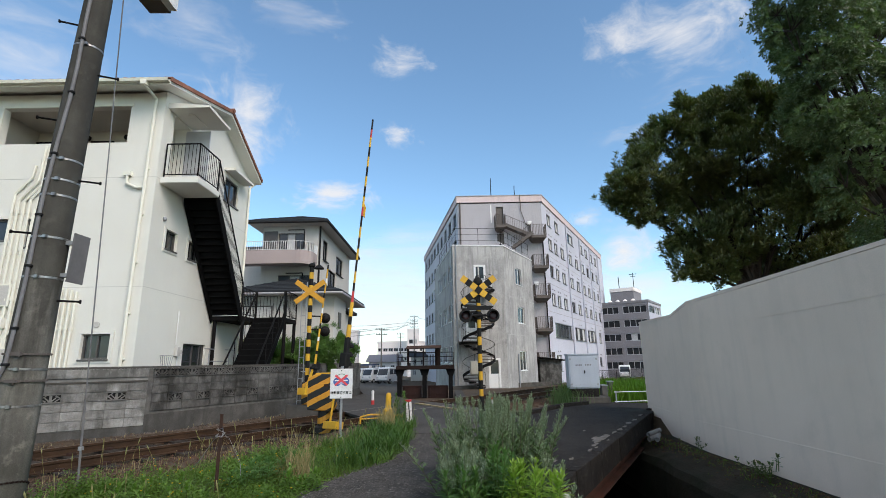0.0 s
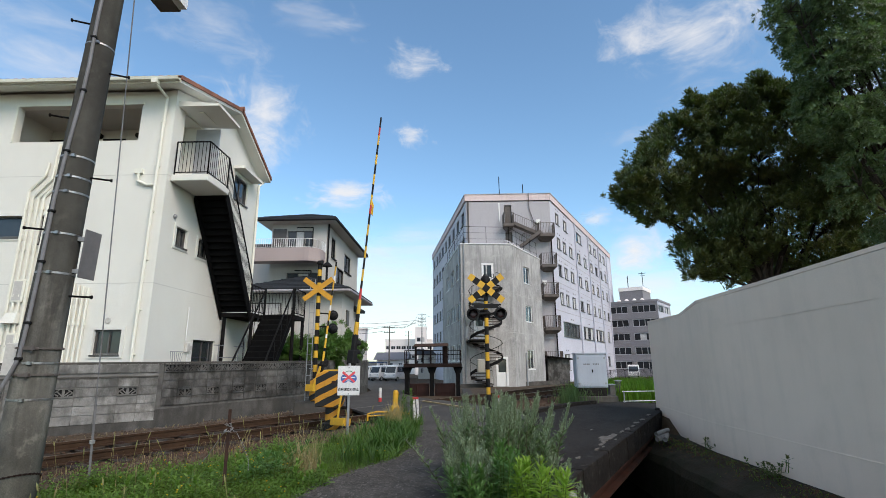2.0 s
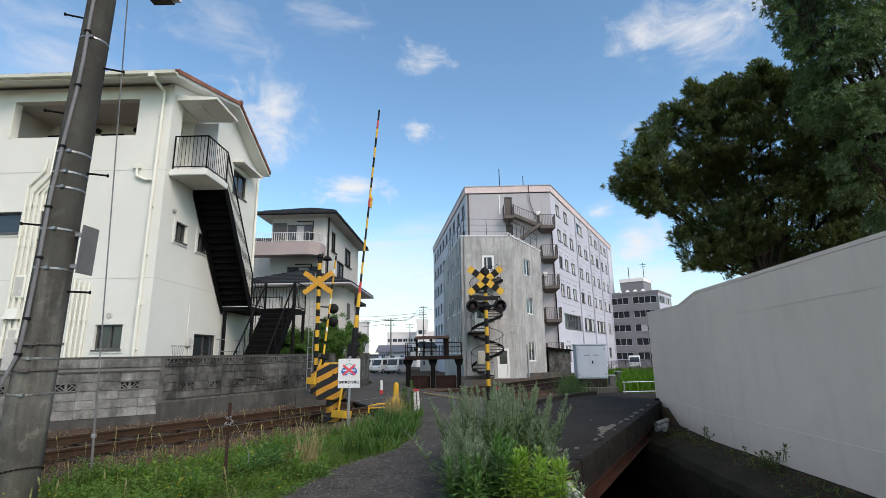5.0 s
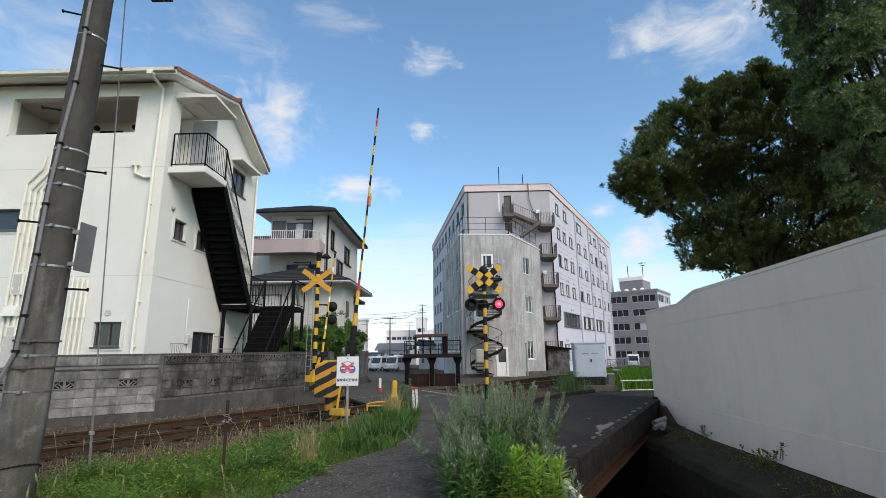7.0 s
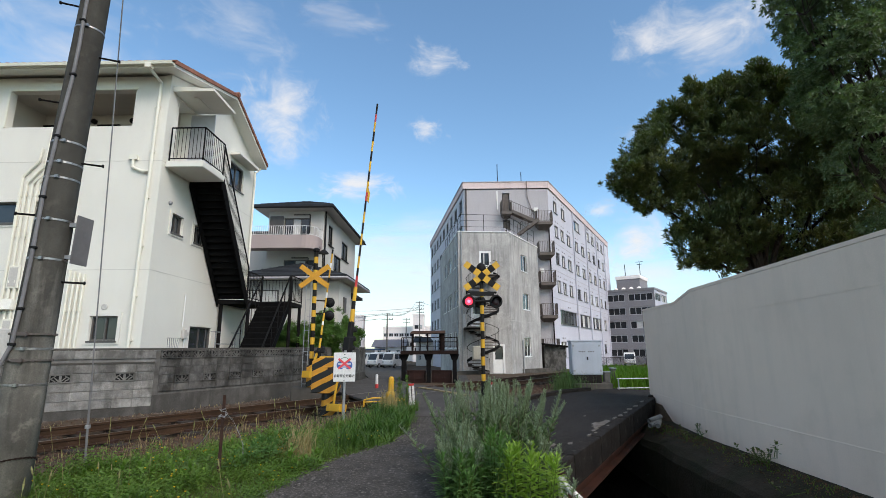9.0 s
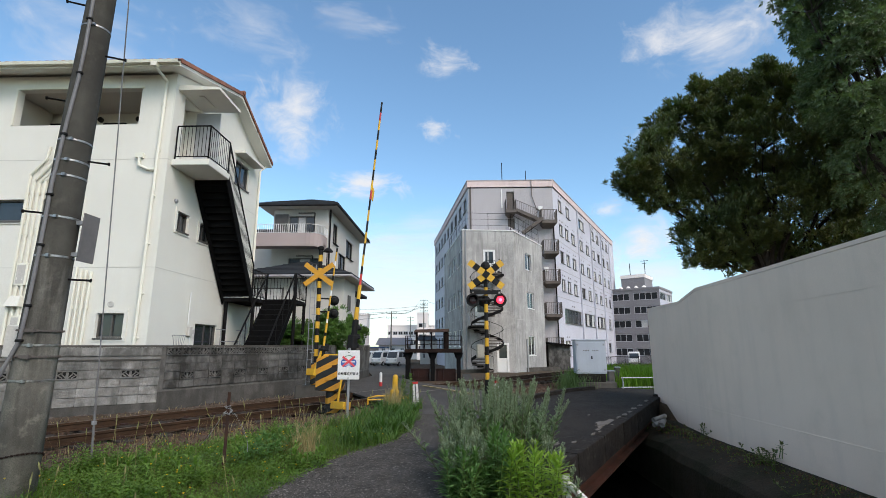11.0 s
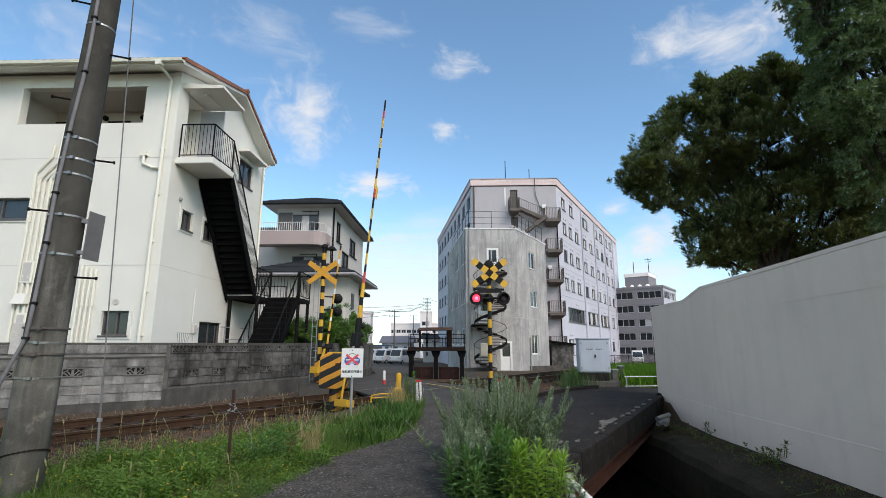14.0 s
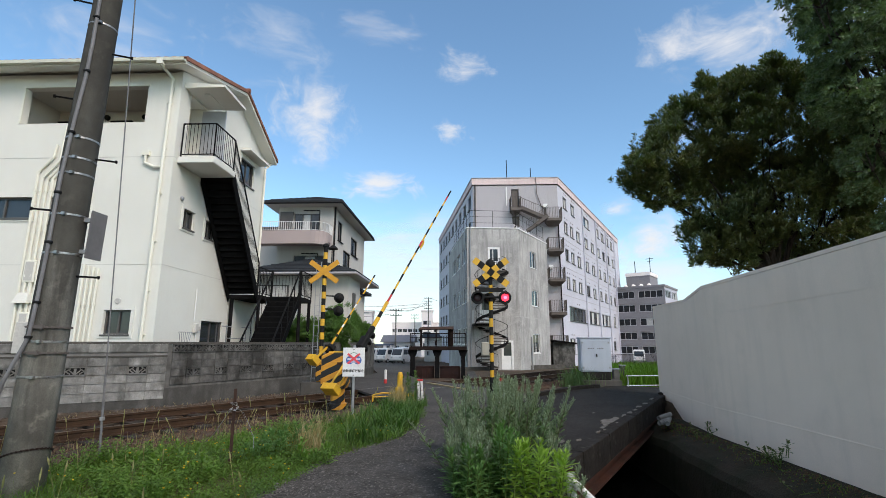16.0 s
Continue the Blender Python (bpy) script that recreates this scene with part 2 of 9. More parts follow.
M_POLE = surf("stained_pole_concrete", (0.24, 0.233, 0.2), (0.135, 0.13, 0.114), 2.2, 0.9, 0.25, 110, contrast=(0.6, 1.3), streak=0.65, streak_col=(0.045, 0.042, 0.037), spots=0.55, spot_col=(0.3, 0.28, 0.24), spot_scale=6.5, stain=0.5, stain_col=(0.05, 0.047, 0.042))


def dark_upper_tone(m, low, high, colour):
    """A near-black tone with a ragged lower border, stronger with height."""
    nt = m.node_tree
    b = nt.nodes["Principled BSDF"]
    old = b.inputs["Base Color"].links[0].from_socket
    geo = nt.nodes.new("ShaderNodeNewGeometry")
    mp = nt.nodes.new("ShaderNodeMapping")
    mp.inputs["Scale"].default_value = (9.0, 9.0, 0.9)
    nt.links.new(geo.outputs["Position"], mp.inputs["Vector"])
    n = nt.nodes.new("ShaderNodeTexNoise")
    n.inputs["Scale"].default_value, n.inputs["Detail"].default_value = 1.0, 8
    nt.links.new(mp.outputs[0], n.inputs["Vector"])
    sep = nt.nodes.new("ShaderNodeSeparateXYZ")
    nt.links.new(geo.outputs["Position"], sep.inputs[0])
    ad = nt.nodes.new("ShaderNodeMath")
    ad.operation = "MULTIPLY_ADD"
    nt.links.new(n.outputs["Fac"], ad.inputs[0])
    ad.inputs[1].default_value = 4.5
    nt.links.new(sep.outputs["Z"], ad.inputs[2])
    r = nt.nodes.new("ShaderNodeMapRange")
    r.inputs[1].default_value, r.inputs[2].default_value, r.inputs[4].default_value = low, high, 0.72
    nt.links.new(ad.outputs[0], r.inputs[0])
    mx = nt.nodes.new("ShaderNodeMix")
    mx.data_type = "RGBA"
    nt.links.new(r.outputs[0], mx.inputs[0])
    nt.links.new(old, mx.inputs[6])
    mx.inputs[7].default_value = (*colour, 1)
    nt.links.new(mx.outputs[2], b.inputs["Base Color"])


dark_upper_tone(M_POLE, 3.3, 4.4, (0.022, 0.0205, 0.018))
M_FARPOLE = surf("grey_pole_concrete", (0.2, 0.19, 0.17), (0.14, 0.13, 0.12), 1.1, 0.9)
M_RAILING = surf("dark_railing_steel", (0.014, 0.014, 0.015), (0.01, 0.01, 0.01), 4, 0.7, 0.1, 60)
M_STAIR = surf("near_black_stair_steel", (0.004, 0.004, 0.0045), (0.007, 0.007, 0.007), 4, 0.95, 0.1, 60)
M_STEELBAND = surf("dull_steel_band", (0.46, 0.45, 0.44), (0.2, 0.19, 0.18), 14, 0.35, 0, 50, metal=0.85)
M_CABLE = surf("grey_cable_sleeve", (0.2, 0.2, 0.205), (0.15, 0.15, 0.155), 4, 0.6, 0, 40)
M_CABINET = surf("pale_blue_cabinet_paint", (0.42, 0.46, 0.52), (0.38, 0.42, 0.48), 1, 0.6, 0.0, 20, streak=0.15, contrast=(0.97, 1.03))
M_SLUICE = surf("rusty_dark_gate_steel", (0.03, 0.019, 0.016), (0.02, 0.015, 0.014), 2, 0.85, 0.3, 30)
for m_dull in (M_STAIR, M_RAILING, M_BLACK_STEEL, M_SLUICE):
    m_dull.node_tree.nodes["Principled BSDF"].inputs["Specular IOR Level"].default_value = 0.06
M_RUST = surf("rusted_iron", (0.058, 0.03, 0.022), (0.036, 0.021, 0.016), 8, 0.85, 0.4, 80)
M_CARWHITE = surf("white_car_paint", (0.75, 0.75, 0.75), (0.7, 0.7, 0.7), 1, 0.3)
M_CARBLUE = surf("blue_tarpaulin", (0.06, 0.1, 0.2), (0.05, 0.08, 0.16), 1, 0.6)
M_TYRE = surf("tyre_rubber", (0.02, 0.02, 0.02), (0.03, 0.03, 0.03), 3, 0.9)
M_FAR = surf("grey_far_building_paint", (0.27, 0.262, 0.28), (0.24, 0.233, 0.25), 0.2, 0.9, 0.1, 6)
M_FARWHITE = surf("white_far_building_paint", (0.93, 0.88, 0.85), (0.9, 0.84, 0.82), 0.1, 0.9)
M_TREE = leafy("dark_evergreen_leaf", (0.068, 0.1, 0.034), (0.155, 0.155, 0.045), 0.4, 0.3)
M_TREE2 = leafy("deep_green_leaf", (0.092, 0.142, 0.068), (0.125, 0.175, 0.08), 0.42, 0.3)
M_SHRUB = leafy("garden_shrub_leaf", (0.07, 0.15, 0.028), (0.11, 0.2, 0.04), 0.5, 0.3)
M_BARK = surf("dark_bark", (0.05, 0.04, 0.032), (0.03, 0.025, 0.02), 6, 0.95, 0.8, 40)
M_GRASS = leafy("meadow_grass", (0.085, 0.155, 0.022), (0.13, 0.185, 0.035), 0.6, 0.35)
M_GRASS_BRIGHT = leafy("bright_field_grass", (0.11, 0.22, 0.02), (0.13, 0.24, 0.03), 0.6, 0.35)
M_DRY = leafy("dry_straw_grass", (0.42, 0.34, 0.2), (0.3, 0.25, 0.14), 0.7, 0.3)
M_MUGWORT = leafy("grey_green_mugwort_leaf", (0.085, 0.15, 0.062), (0.13, 0.195, 0.09), 0.7, 0.3)
M_FRESH = leafy("fresh_green_weed_leaf", (0.11, 0.205, 0.035), (0.16, 0.265, 0.05), 0.55, 0.45)
M_GOLDENROD = leafy("lime_green_weed_leaf", (0.22, 0.35, 0.055), (0.28, 0.41, 0.07), 0.5, 0.45)
M_FLOWER = leafy("yellow_flower", (0.7, 0.5, 0.03), (0.7, 0.42, 0.03), 0.6, 0.2)


# ---- building helpers ----
def part(name, bm, mat, parent=None, label="", smooth=False):
    me = bpy.data.meshes.new(name)
    bm.normal_update()
    bm.to_mesh(me)
    bm.free()
    me.materials.append(mat)
    if smooth:
        for p in me.polygons:
            p.use_smooth = True
    ob = new(name, me)
    ob.parent = parent
    if label:
        tagged(ob, label)
    return ob


def raw(name, verts, faces, mat, parent=None, label=""):
    me = bpy.data.meshes.new(name)
    me.from_pydata(verts, [], faces)
    me.materials.append(mat)
    ob = new(name, me)
    ob.parent = parent
    if label:
        tagged(ob, label)
    return ob


def thing(name, label, category, group="", at=None, kind=""):
    ob = new(name)
    if at is not None:
        ob.matrix_basis = at if isinstance(at, Matrix) else Matrix.Translation(at)
    return tagged(ob, label, category, group, kind)


def hexa(bm, pts):
    """A solid from eight corners: four below, four above, both counter-clockwise."""
    v = [bm.verts.new(p) for p in pts]
    for f in ((3, 2, 1, 0), (4, 5, 6, 7), (0, 1, 5, 4), (1, 2, 6, 5), (2, 3, 7, 6), (3, 0, 4, 7)):
        bm.faces.new([v[i] for i in f])
    return v


def box(bm, x0, x1, y0, y1, z0, z1, m=None):
    pts = [Vector(p) for p in ((x0, y0, z0), (x1, y0, z0), (x1, y1, z0), (x0, y1, z0), (x0, y0, z1), (x1, y0, z1), (x1, y1, z1), (x0, y1, z1))]
    return hexa(bm, [m @ p for p in pts] if m else pts)


def bev(bm, w=0.01, seg=1):
    bmesh.ops.bevel(bm, geom=list(bm.edges), offset=w, segments=seg, affect="EDGES", profile=0.5, clamp_overlap=True)
    return bm


def rod(bm, a, b, r, n=8, r2=None):
    a, b = Vector(a), Vector(b)
    q = (b - a).to_track_quat("Z", "Y")
    r2 = r if r2 is None else r2
    lo = [bm.verts.new(a + q @ Vector((r * math.cos(k * math.tau / n), r * math.sin(k * math.tau / n), 0))) for k in range(n)]
    hi = [bm.verts.new(b + q @ Vector((r2 * math.cos(k * math.tau / n), r2 * math.sin(k * math.tau / n), 0))) for k in range(n)]
    for k in range(n):
        bm.faces.new((lo[k], lo[(k + 1) % n], hi[(k + 1) % n], hi[k]))
    bm.faces.new(lo[::-1])
    bm.faces.new(hi)


def pipe(bm, pts, r, n=6):
    for a, b in zip(pts, pts[1:]):
        rod(bm, a, b, r, n)


def bar(bm, a, b, w, h):
    """A square bar from a to b."""
    a, b = Vector(a), Vector(b)
    d = (b - a).normalized()
    s = d.cross(Vector((0, 0, 1)))
    s = s.normalized() if s.length > 1e-4 else Vector((1, 0, 0))
    u = s.cross(d)
    hexa(bm, [a - s * w / 2 - u * h / 2, a + s * w / 2 - u * h / 2, b + s * w / 2 - u * h / 2, b - s * w / 2 - u * h / 2,
              a - s * w / 2 + u * h / 2, a + s * w / 2 + u * h / 2, b + s * w / 2 + u * h / 2, b - s * w / 2 + u * h / 2])


def lathe(bm, profile, n=16, m=None):
    """A turned form: (radius, height) pairs about z."""
    rings = []
    for r, z in profile:
        ring = [Vector((r * math.cos(k * math.tau / n), r * math.sin(k * math.tau / n), z)) for k in range(n)]
        rings.append([bm.verts.new(m @ p if m else p) for p in ring])
    for a, b in zip(rings, rings[1:]):
        for k in range(n):
            bm.faces.new((a[k], a[(k + 1) % n], b[(k + 1) % n], b[k]))
    bm.faces.new(rings[0][::-1])
    bm.faces.new(rings[-1])


def prism(bm, poly, z0, z1):
    lo = [bm.verts.new((x, y, z0)) for x, y in poly]
    hi = [bm.verts.new((x, y, z1)) for x, y in poly]
    n = len(poly)
    for k in range(n):
        bm.faces.new((lo[k], lo[(k + 1) % n], hi[(k + 1) % n], hi[k]))
    bm.faces.new(lo[::-1])
    bm.faces.new(hi)


class Face:
    """A wall face from plan point a to plan point b; the outside lies to the right of the way from a to b."""

    def __init__(self, a, b):
        self.a = Vector((*a, 0))
        d = Vector((*b, 0)) - self.a
        self.length = d.length
        self.u = d.normalized()
        self.n = Vector((self.u.y, -self.u.x, 0))

    def at(self, u, z, out=0.0):
        return self.a + self.u * u + self.n * out + Vector((0, 0, z))

    def box(self, bm, u0, u1, z0, z1, o0, o1):
        hexa(bm, [self.at(u0, z0, o1), self.at(u1, z0, o1), self.at(u1, z0, o0), self.at(u0, z0, o0),
                  self.at(u0, z1, o1), self.at(u1, z1, o1), self.at(u1, z1, o0), self.at(u0, z1, o0)])

    def wall(self, bm, z0, z1, holes=(), thick=0.2, u0=0.0, u1=None):
        """A wall of real thickness whose openings (u0, u1, z0, z1) go through it."""
        u1 = self.length if u1 is None else u1
        us = sorted({u0, u1, *(h[0] for h in holes), *(h[1] for h in holes)})
        zs = sorted({z0, z1, *(h[2] for h in holes), *(h[3] for h in holes)})

        def quad(*p):
            bm.faces.new([bm.verts.new(q) for q in p])

        for a, b in zip(us, us[1:]):
            for c, d in zip(zs, zs[1:]):
                mu, mz = (a + b) / 2, (c + d) / 2
                if any(h[0] < mu < h[1] and h[2] < mz < h[3] for h in holes):
                    continue
                quad(self.at(a, c), self.at(b, c), self.at(b, d), self.at(a, d))
                quad(self.at(b, c, -thick), self.at(a, c, -thick), self.at(a, d, -thick), self.at(b, d, -thick))
        quad(self.at(u0, z1), self.at(u1, z1), self.at(u1, z1, -thick), self.at(u0, z1, -thick))
        for h in holes:
            c = [(h[0], h[2]), (h[1], h[2]), (h[1], h[3]), (h[0], h[3])]
            for (a, b), (e, f) in zip(c, c[1:] + c[:1]):
                quad(self.at(a, b), self.at(a, b, -thick), self.at(e, f, -thick), self.at(e, f))
        bmesh.ops.remove_doubles(bm, verts=bm.verts, dist=1e-4)

    def window(self, hole, parent, frame_mat, pane_mat, mullions=1, sill=0.0, rails=0, deep=0.08, fw=0.045, surround=None, curtain=False):
        """A window in an opening: frame, panes, and where they show a sill and a raised surround."""
        u0, u1, z0, z1 = hole
        bm = bmesh.new()
        self.box(bm, u0, u0 + fw, z0, z1, -deep - 0.05, -deep + 0.02)
        self.box(bm, u1 - fw, u1, z0, z1, -deep - 0.05, -deep + 0.02)
        self.box(bm, u0 + fw, u1 - fw, z0, z0 + fw, -deep - 0.05, -deep + 0.02)
        self.box(bm, u0 + fw, u1 - fw, z1 - fw, z1, -deep - 0.05, -deep + 0.02)
        w = (u1 - u0 - 2 * fw) / (mullions + 1)
        for k in range(mullions):
            u = u0 + fw + w * (k + 1)
            self.box(bm, u - fw * 0.5, u + fw * 0.5, z0 + fw, z1 - fw, -deep - 0.04, -deep + 0.012)
        for k in range(rails):
            z = z0 + (z1 - z0) * (k + 1) / (rails + 1)
            self.box(bm, u0 + fw, u1 - fw, z - fw * 0.4, z + fw * 0.4, -deep - 0.04, -deep + 0.012)
        win = part("window", bm, frame_mat, parent)
        for k in range(mullions + 1):
            bm = bmesh.new()
            a = u0 + fw + w * k
            off = -deep - 0.02 - 0.012 * (k % 2)
            self.box(bm, a + 0.003, a + w - 0.003, z0 + fw, z1 - fw, off - 0.012, off)
            part("pane", bm, M_CURTAIN if curtain and k % 2 else pane_mat, win)
        if sill:
            bm = bmesh.new()
            self.box(bm, u0 - 0.03, u1 + 0.03, z0 - 0.05, z0 - 0.002, -deep, sill)
            part("sill", bm, frame_mat, win)
        if surround:
            bm = bmesh.new()
            s = 0.1
            self.box(bm, u0 - s, u0 - 0.003, z0 - s, z1 + s, 0.002, 0.03)
            self.box(bm, u1 + 0.003, u1 + s, z0 - s, z1 + s, 0.002, 0.03)
            self.box(bm, u0 - 0.003, u1 + 0.003, z1 + 0.003, z1 + s, 0.002, 0.03)
            self.box(bm, u0 - 0.003, u1 + 0.003, z0 - s, z0 - 0.003, 0.002, 0.03)
            part("surround", bm, surround, win)
        return win


def railing(bm, pts, height=1.0, gap=0.12, r=0.012, post=0.025, low=0.08, wires=0):
    """A balustrade along 3D points: posts, top and bottom rail, balusters or level wires."""
    for a, b in zip(pts, pts[1:]):
        a, b = Vector(a), Vector(b)
        up = Vector((0, 0, 1))
        bar(bm, a + up * height, b + up * height, post * 1.6, post * 1.2)
        if not wires:
            bar(bm, a + up * low, b + up * low, post, post)
        rod(bm, a, a + up * height, post, 6)
        rod(bm, b, b + up * height, post, 6)
        n = max(1, int((b - a).length / gap))
        if wires:
            for k in range(wires):
                z = up * height * (k + 1) / (wires + 1)
                rod(bm, a + z, b + z, r, 5)
        else:
            for k in range(1, n):
                p = a.lerp(b, k / n)
                rod(bm, p + up * low, p + up * height, r, 4)


# ---- ground, tracks, path, canal ----
def rail_line(s, off):
    """A point on the slightly curving track: s metres along it, off metres to the right of its middle."""
    bend = 0.0016 * max(0.0, s - 4.0) ** 2
    x, y = -3.75 + 0.572 * s, 12.75 + 0.820 * s
    x, y = x + bend * 0.82, y - bend * 0.572
    ang = 0.0032 * max(0.0, s - 4.0)
    ux, uy = 0.572 + 0.82 * ang, 0.82 - 0.572 * ang
    n = math.hypot(ux, uy)
    return x + off * uy / n, y - off * ux / n


def side_of_track(x, y):
    """Metres to the right of the track's middle line (near side positive)."""
    return (x + 3.75) * 0.82 - (y - 12.75) * 0.572


def bank_x(y):
    """Where the ground ends at the canal: the bank, then the lip of the slab."""
    return 1.03 if y < 5.65 else 1.03 + (y - 5.65) * 0.556


def in_canal(x, y):
    return -6 < y < 15.5 and bank_x(y) + (0.12 if y < 5 else -0.2) < x < 4.4


def ground_z(x, y):
    d = side_of_track(x, y)
    z = -0.06
    if -1.6 < d < 1.9:
        z = -0.20
    elif d <= -1.6:
        z = -0.14
    if y > 18:
        z -= 0.024 * (min(y, 80) - 18)
    if 4.2 < x <= 5.3 and y < 14:
        return -0.42 - 0.22 * max(0, 5.0 - x) + 0.03 * noise.noise(Vector((x * 3, y * 3, 0)))
    if x > 5.3:
        z = -0.1 if y < 18 else z
    return z + 0.03 * noise.noise(Vector((x * 1.3, y * 1.3, 0))) + 0.012 * noise.noise(Vector((x * 6, y * 6, 3)))


def build_ground():
    def steps(lo, hi, fine0, fine1, d):
        out, v, s = [], fine0, d
        while v > lo:
            out.append(v)
            v -= s
            s *= 1.5
        out = [lo] + out[::-1]
        v = fine0 + d
        while v < fine1:
            out.append(v)
            v += d
        s = d
        while v < hi:
            out.append(v)
            v += s
            s *= 1.5
        return out + [hi]

    xs, ys = steps(-900, 900, -10, 8, 0.2), steps(-200, 1600, -1, 20, 0.2)
    verts = [(x, y, ground_z(x, y) - (0.3 if 4.2 < x <= 5.3 and y < 14 else 0)) for y in ys for x in xs]
    nx = len(xs)
    faces = []
    for j in range(len(ys) - 1):
        for i in range(nx - 1):
            if not in_canal((xs[i] + xs[i + 1]) / 2, (ys[j] + ys[j + 1]) / 2):
                faces.append((j * nx + i, j * nx + i + 1, (j + 1) * nx + i + 1, (j + 1) * nx + i))
    tagged(raw("ground", verts, faces, M_EARTH), "bare brown earth with gravel and weeds", "ground", kind="structure")


build_ground()


def strip(name, left, right, z, mat, label, thick=0.06):
    """A paved strip between two plan lines, as a thin slab that drops to the ground at its edges."""
    bm = bmesh.new()
    pts = left + right[::-1]
    zz = [z(x, y) if callable(z) else z for x, y in pts]
    hi = [bm.verts.new((x, y, h)) for (x, y), h in zip(pts, zz)]
    lo = [bm.verts.new((x, y, h - thick)) for (x, y), h in zip(pts, zz)]
    n, m = len(pts), len(left)
    for k in range(m - 1):
        bm.faces.new((hi[k], hi[n - 1 - k], hi[n - 2 - k], hi[k + 1]))
    for k in range(n):
        bm.faces.new((hi[k], hi[(k + 1) % n], lo[(k + 1) % n], lo[k]))
    bmesh.ops.recalc_face_normals(bm, faces=bm.faces)
    return tagged(part(name, bm, mat), label, name, kind="structure")


def path_left(y):
    """The ragged left edge of the footpath; the grass closes in beyond seven metres."""
    return float(np.interp(y, (-4, 3, 5.2, 6.7, 7.2, 7.7, 8.6, 12.4), (-2.0, -1.95, -1.8, -1.45, -1.12, -0.9, -0.78, -0.85))) + 0.09 * noise.noise(Vector((y * 1.7, 0, 0)))


ys = [-4, -2, 0, 2, 3.5] + [4.5 + 0.25 * k for k in range(25)]
strip("path", [(path_left(y), y) for y in ys], [(min(bank_x(y) - 0.1, 0.85 + 0.25 * max(0, y - 5)), y) for y in ys],
      lambda x, y: 0.005, M_PATH, "worn gravelly asphalt footpath with ragged edges")
# the road over the tracks and on between the wall and the gate
strip("road", [(-1.3, 10.3), (-1.9, 12.6), (-2.75, 14.2), (-3.9, 16.5), (-4.45, 20), (-4.6, 27), (-6.5, 36), (-9.5, 48), (-14, 75)],
      [(3.0, 10.3), (3.0, 12.6), (1.6, 14.2), (0.4, 16.5), (-1.6, 20), (-2.6, 24), (-3.2, 36), (-4.5, 48), (-7, 75)],
      lambda x, y: 0.012 if y < 18 else 0.012 - 0.024 * (y - 18), M_ROAD, "dark asphalt lane over the level crossing")


def build_track():
    track = thing("railway_track", "rusty single railway track on dark timber sleepers", "railway track")
    for off in (-0.7525, 0.7525):
        prof = [(-0.064, -0.15), (0.064, -0.15), (0.064, -0.135), (0.012, -0.12), (0.012, -0.045), (0.033, -0.035), (0.033, -0.002), (-0.033, -0.002), (-0.033, -0.035), (-0.012, -0.045), (-0.012, -0.12), (-0.064, -0.135)]
        ss = [-26 + 1.6 * k for k in range(46)]
        vs, fs = [], []
        for s in ss:
            x0, y0 = rail_line(s, off)
            x1, y1 = rail_line(s, off + 1)
            for a, b in prof:
                vs.append((x0 + (x1 - x0) * a, y0 + (y1 - y0) * a, b + 0.01))
        n = len(prof)
        for k in range(len(ss) - 1):
            for j in range(n):
                fs.append((k * n + j, (k + 1) * n + j, (k + 1) * n + (j + 1) % n, k * n + (j + 1) % n))
        rail = raw("rail", vs, fs, M_RAIL, track)
        bm = bmesh.new()
        for a, b in zip(ss, ss[1:]):
            p = [rail_line(a, off - 0.022), rail_line(a, off + 0.022), rail_line(b, off + 0.022), rail_line(b, off - 0.022)]
            hexa(bm, [(*q, 0.008) for q in p] + [(*q, 0.0125) for q in p])
        part("running_surface", bm, M_RAILHEAD, rail, "worn brown-grey rail head")
        bm = bmesh.new()  # fishplates and clips
        for k in range(90):
            s = -22 + 0.62 * k
            if -1.5 < s < 4.6:
                continue
            for side in (-0.085, 0.085):
                x, y = rail_line(s, off + side)
                box(bm, -0.05, 0.05, -0.05, 0.05, -0.15, -0.10, Matrix.Translation((x, y, 0)))
        tagged(part("rail_clips", bm, M_RUST, track), kind="stuff")
    bm = bmesh.new()
    box(bm, -1.15, 1.15, -0.11, 0.11, -0.26, -0.14)
    bev(bm, 0.012)
    sl = part("sleeper", bm, M_SLEEPER, track)
    first = True
    for k in range(84):
        s = -22 + 0.62 * k
        x, y = rail_line(s, 0)
        x2, y2 = rail_line(s, 1)
        m = pose(x, y, random.uniform(-0.01, 0.01), 0, 0, math.degrees(math.atan2(y2 - y, x2 - x)) + random.uniform(-1.5, 1.5))
        if first:
            sl.matrix_basis, first = m, False
        else:
            o = sl.copy()
            scene.collection.objects.link(o)
            o.matrix_basis = m
    return track


build_track()


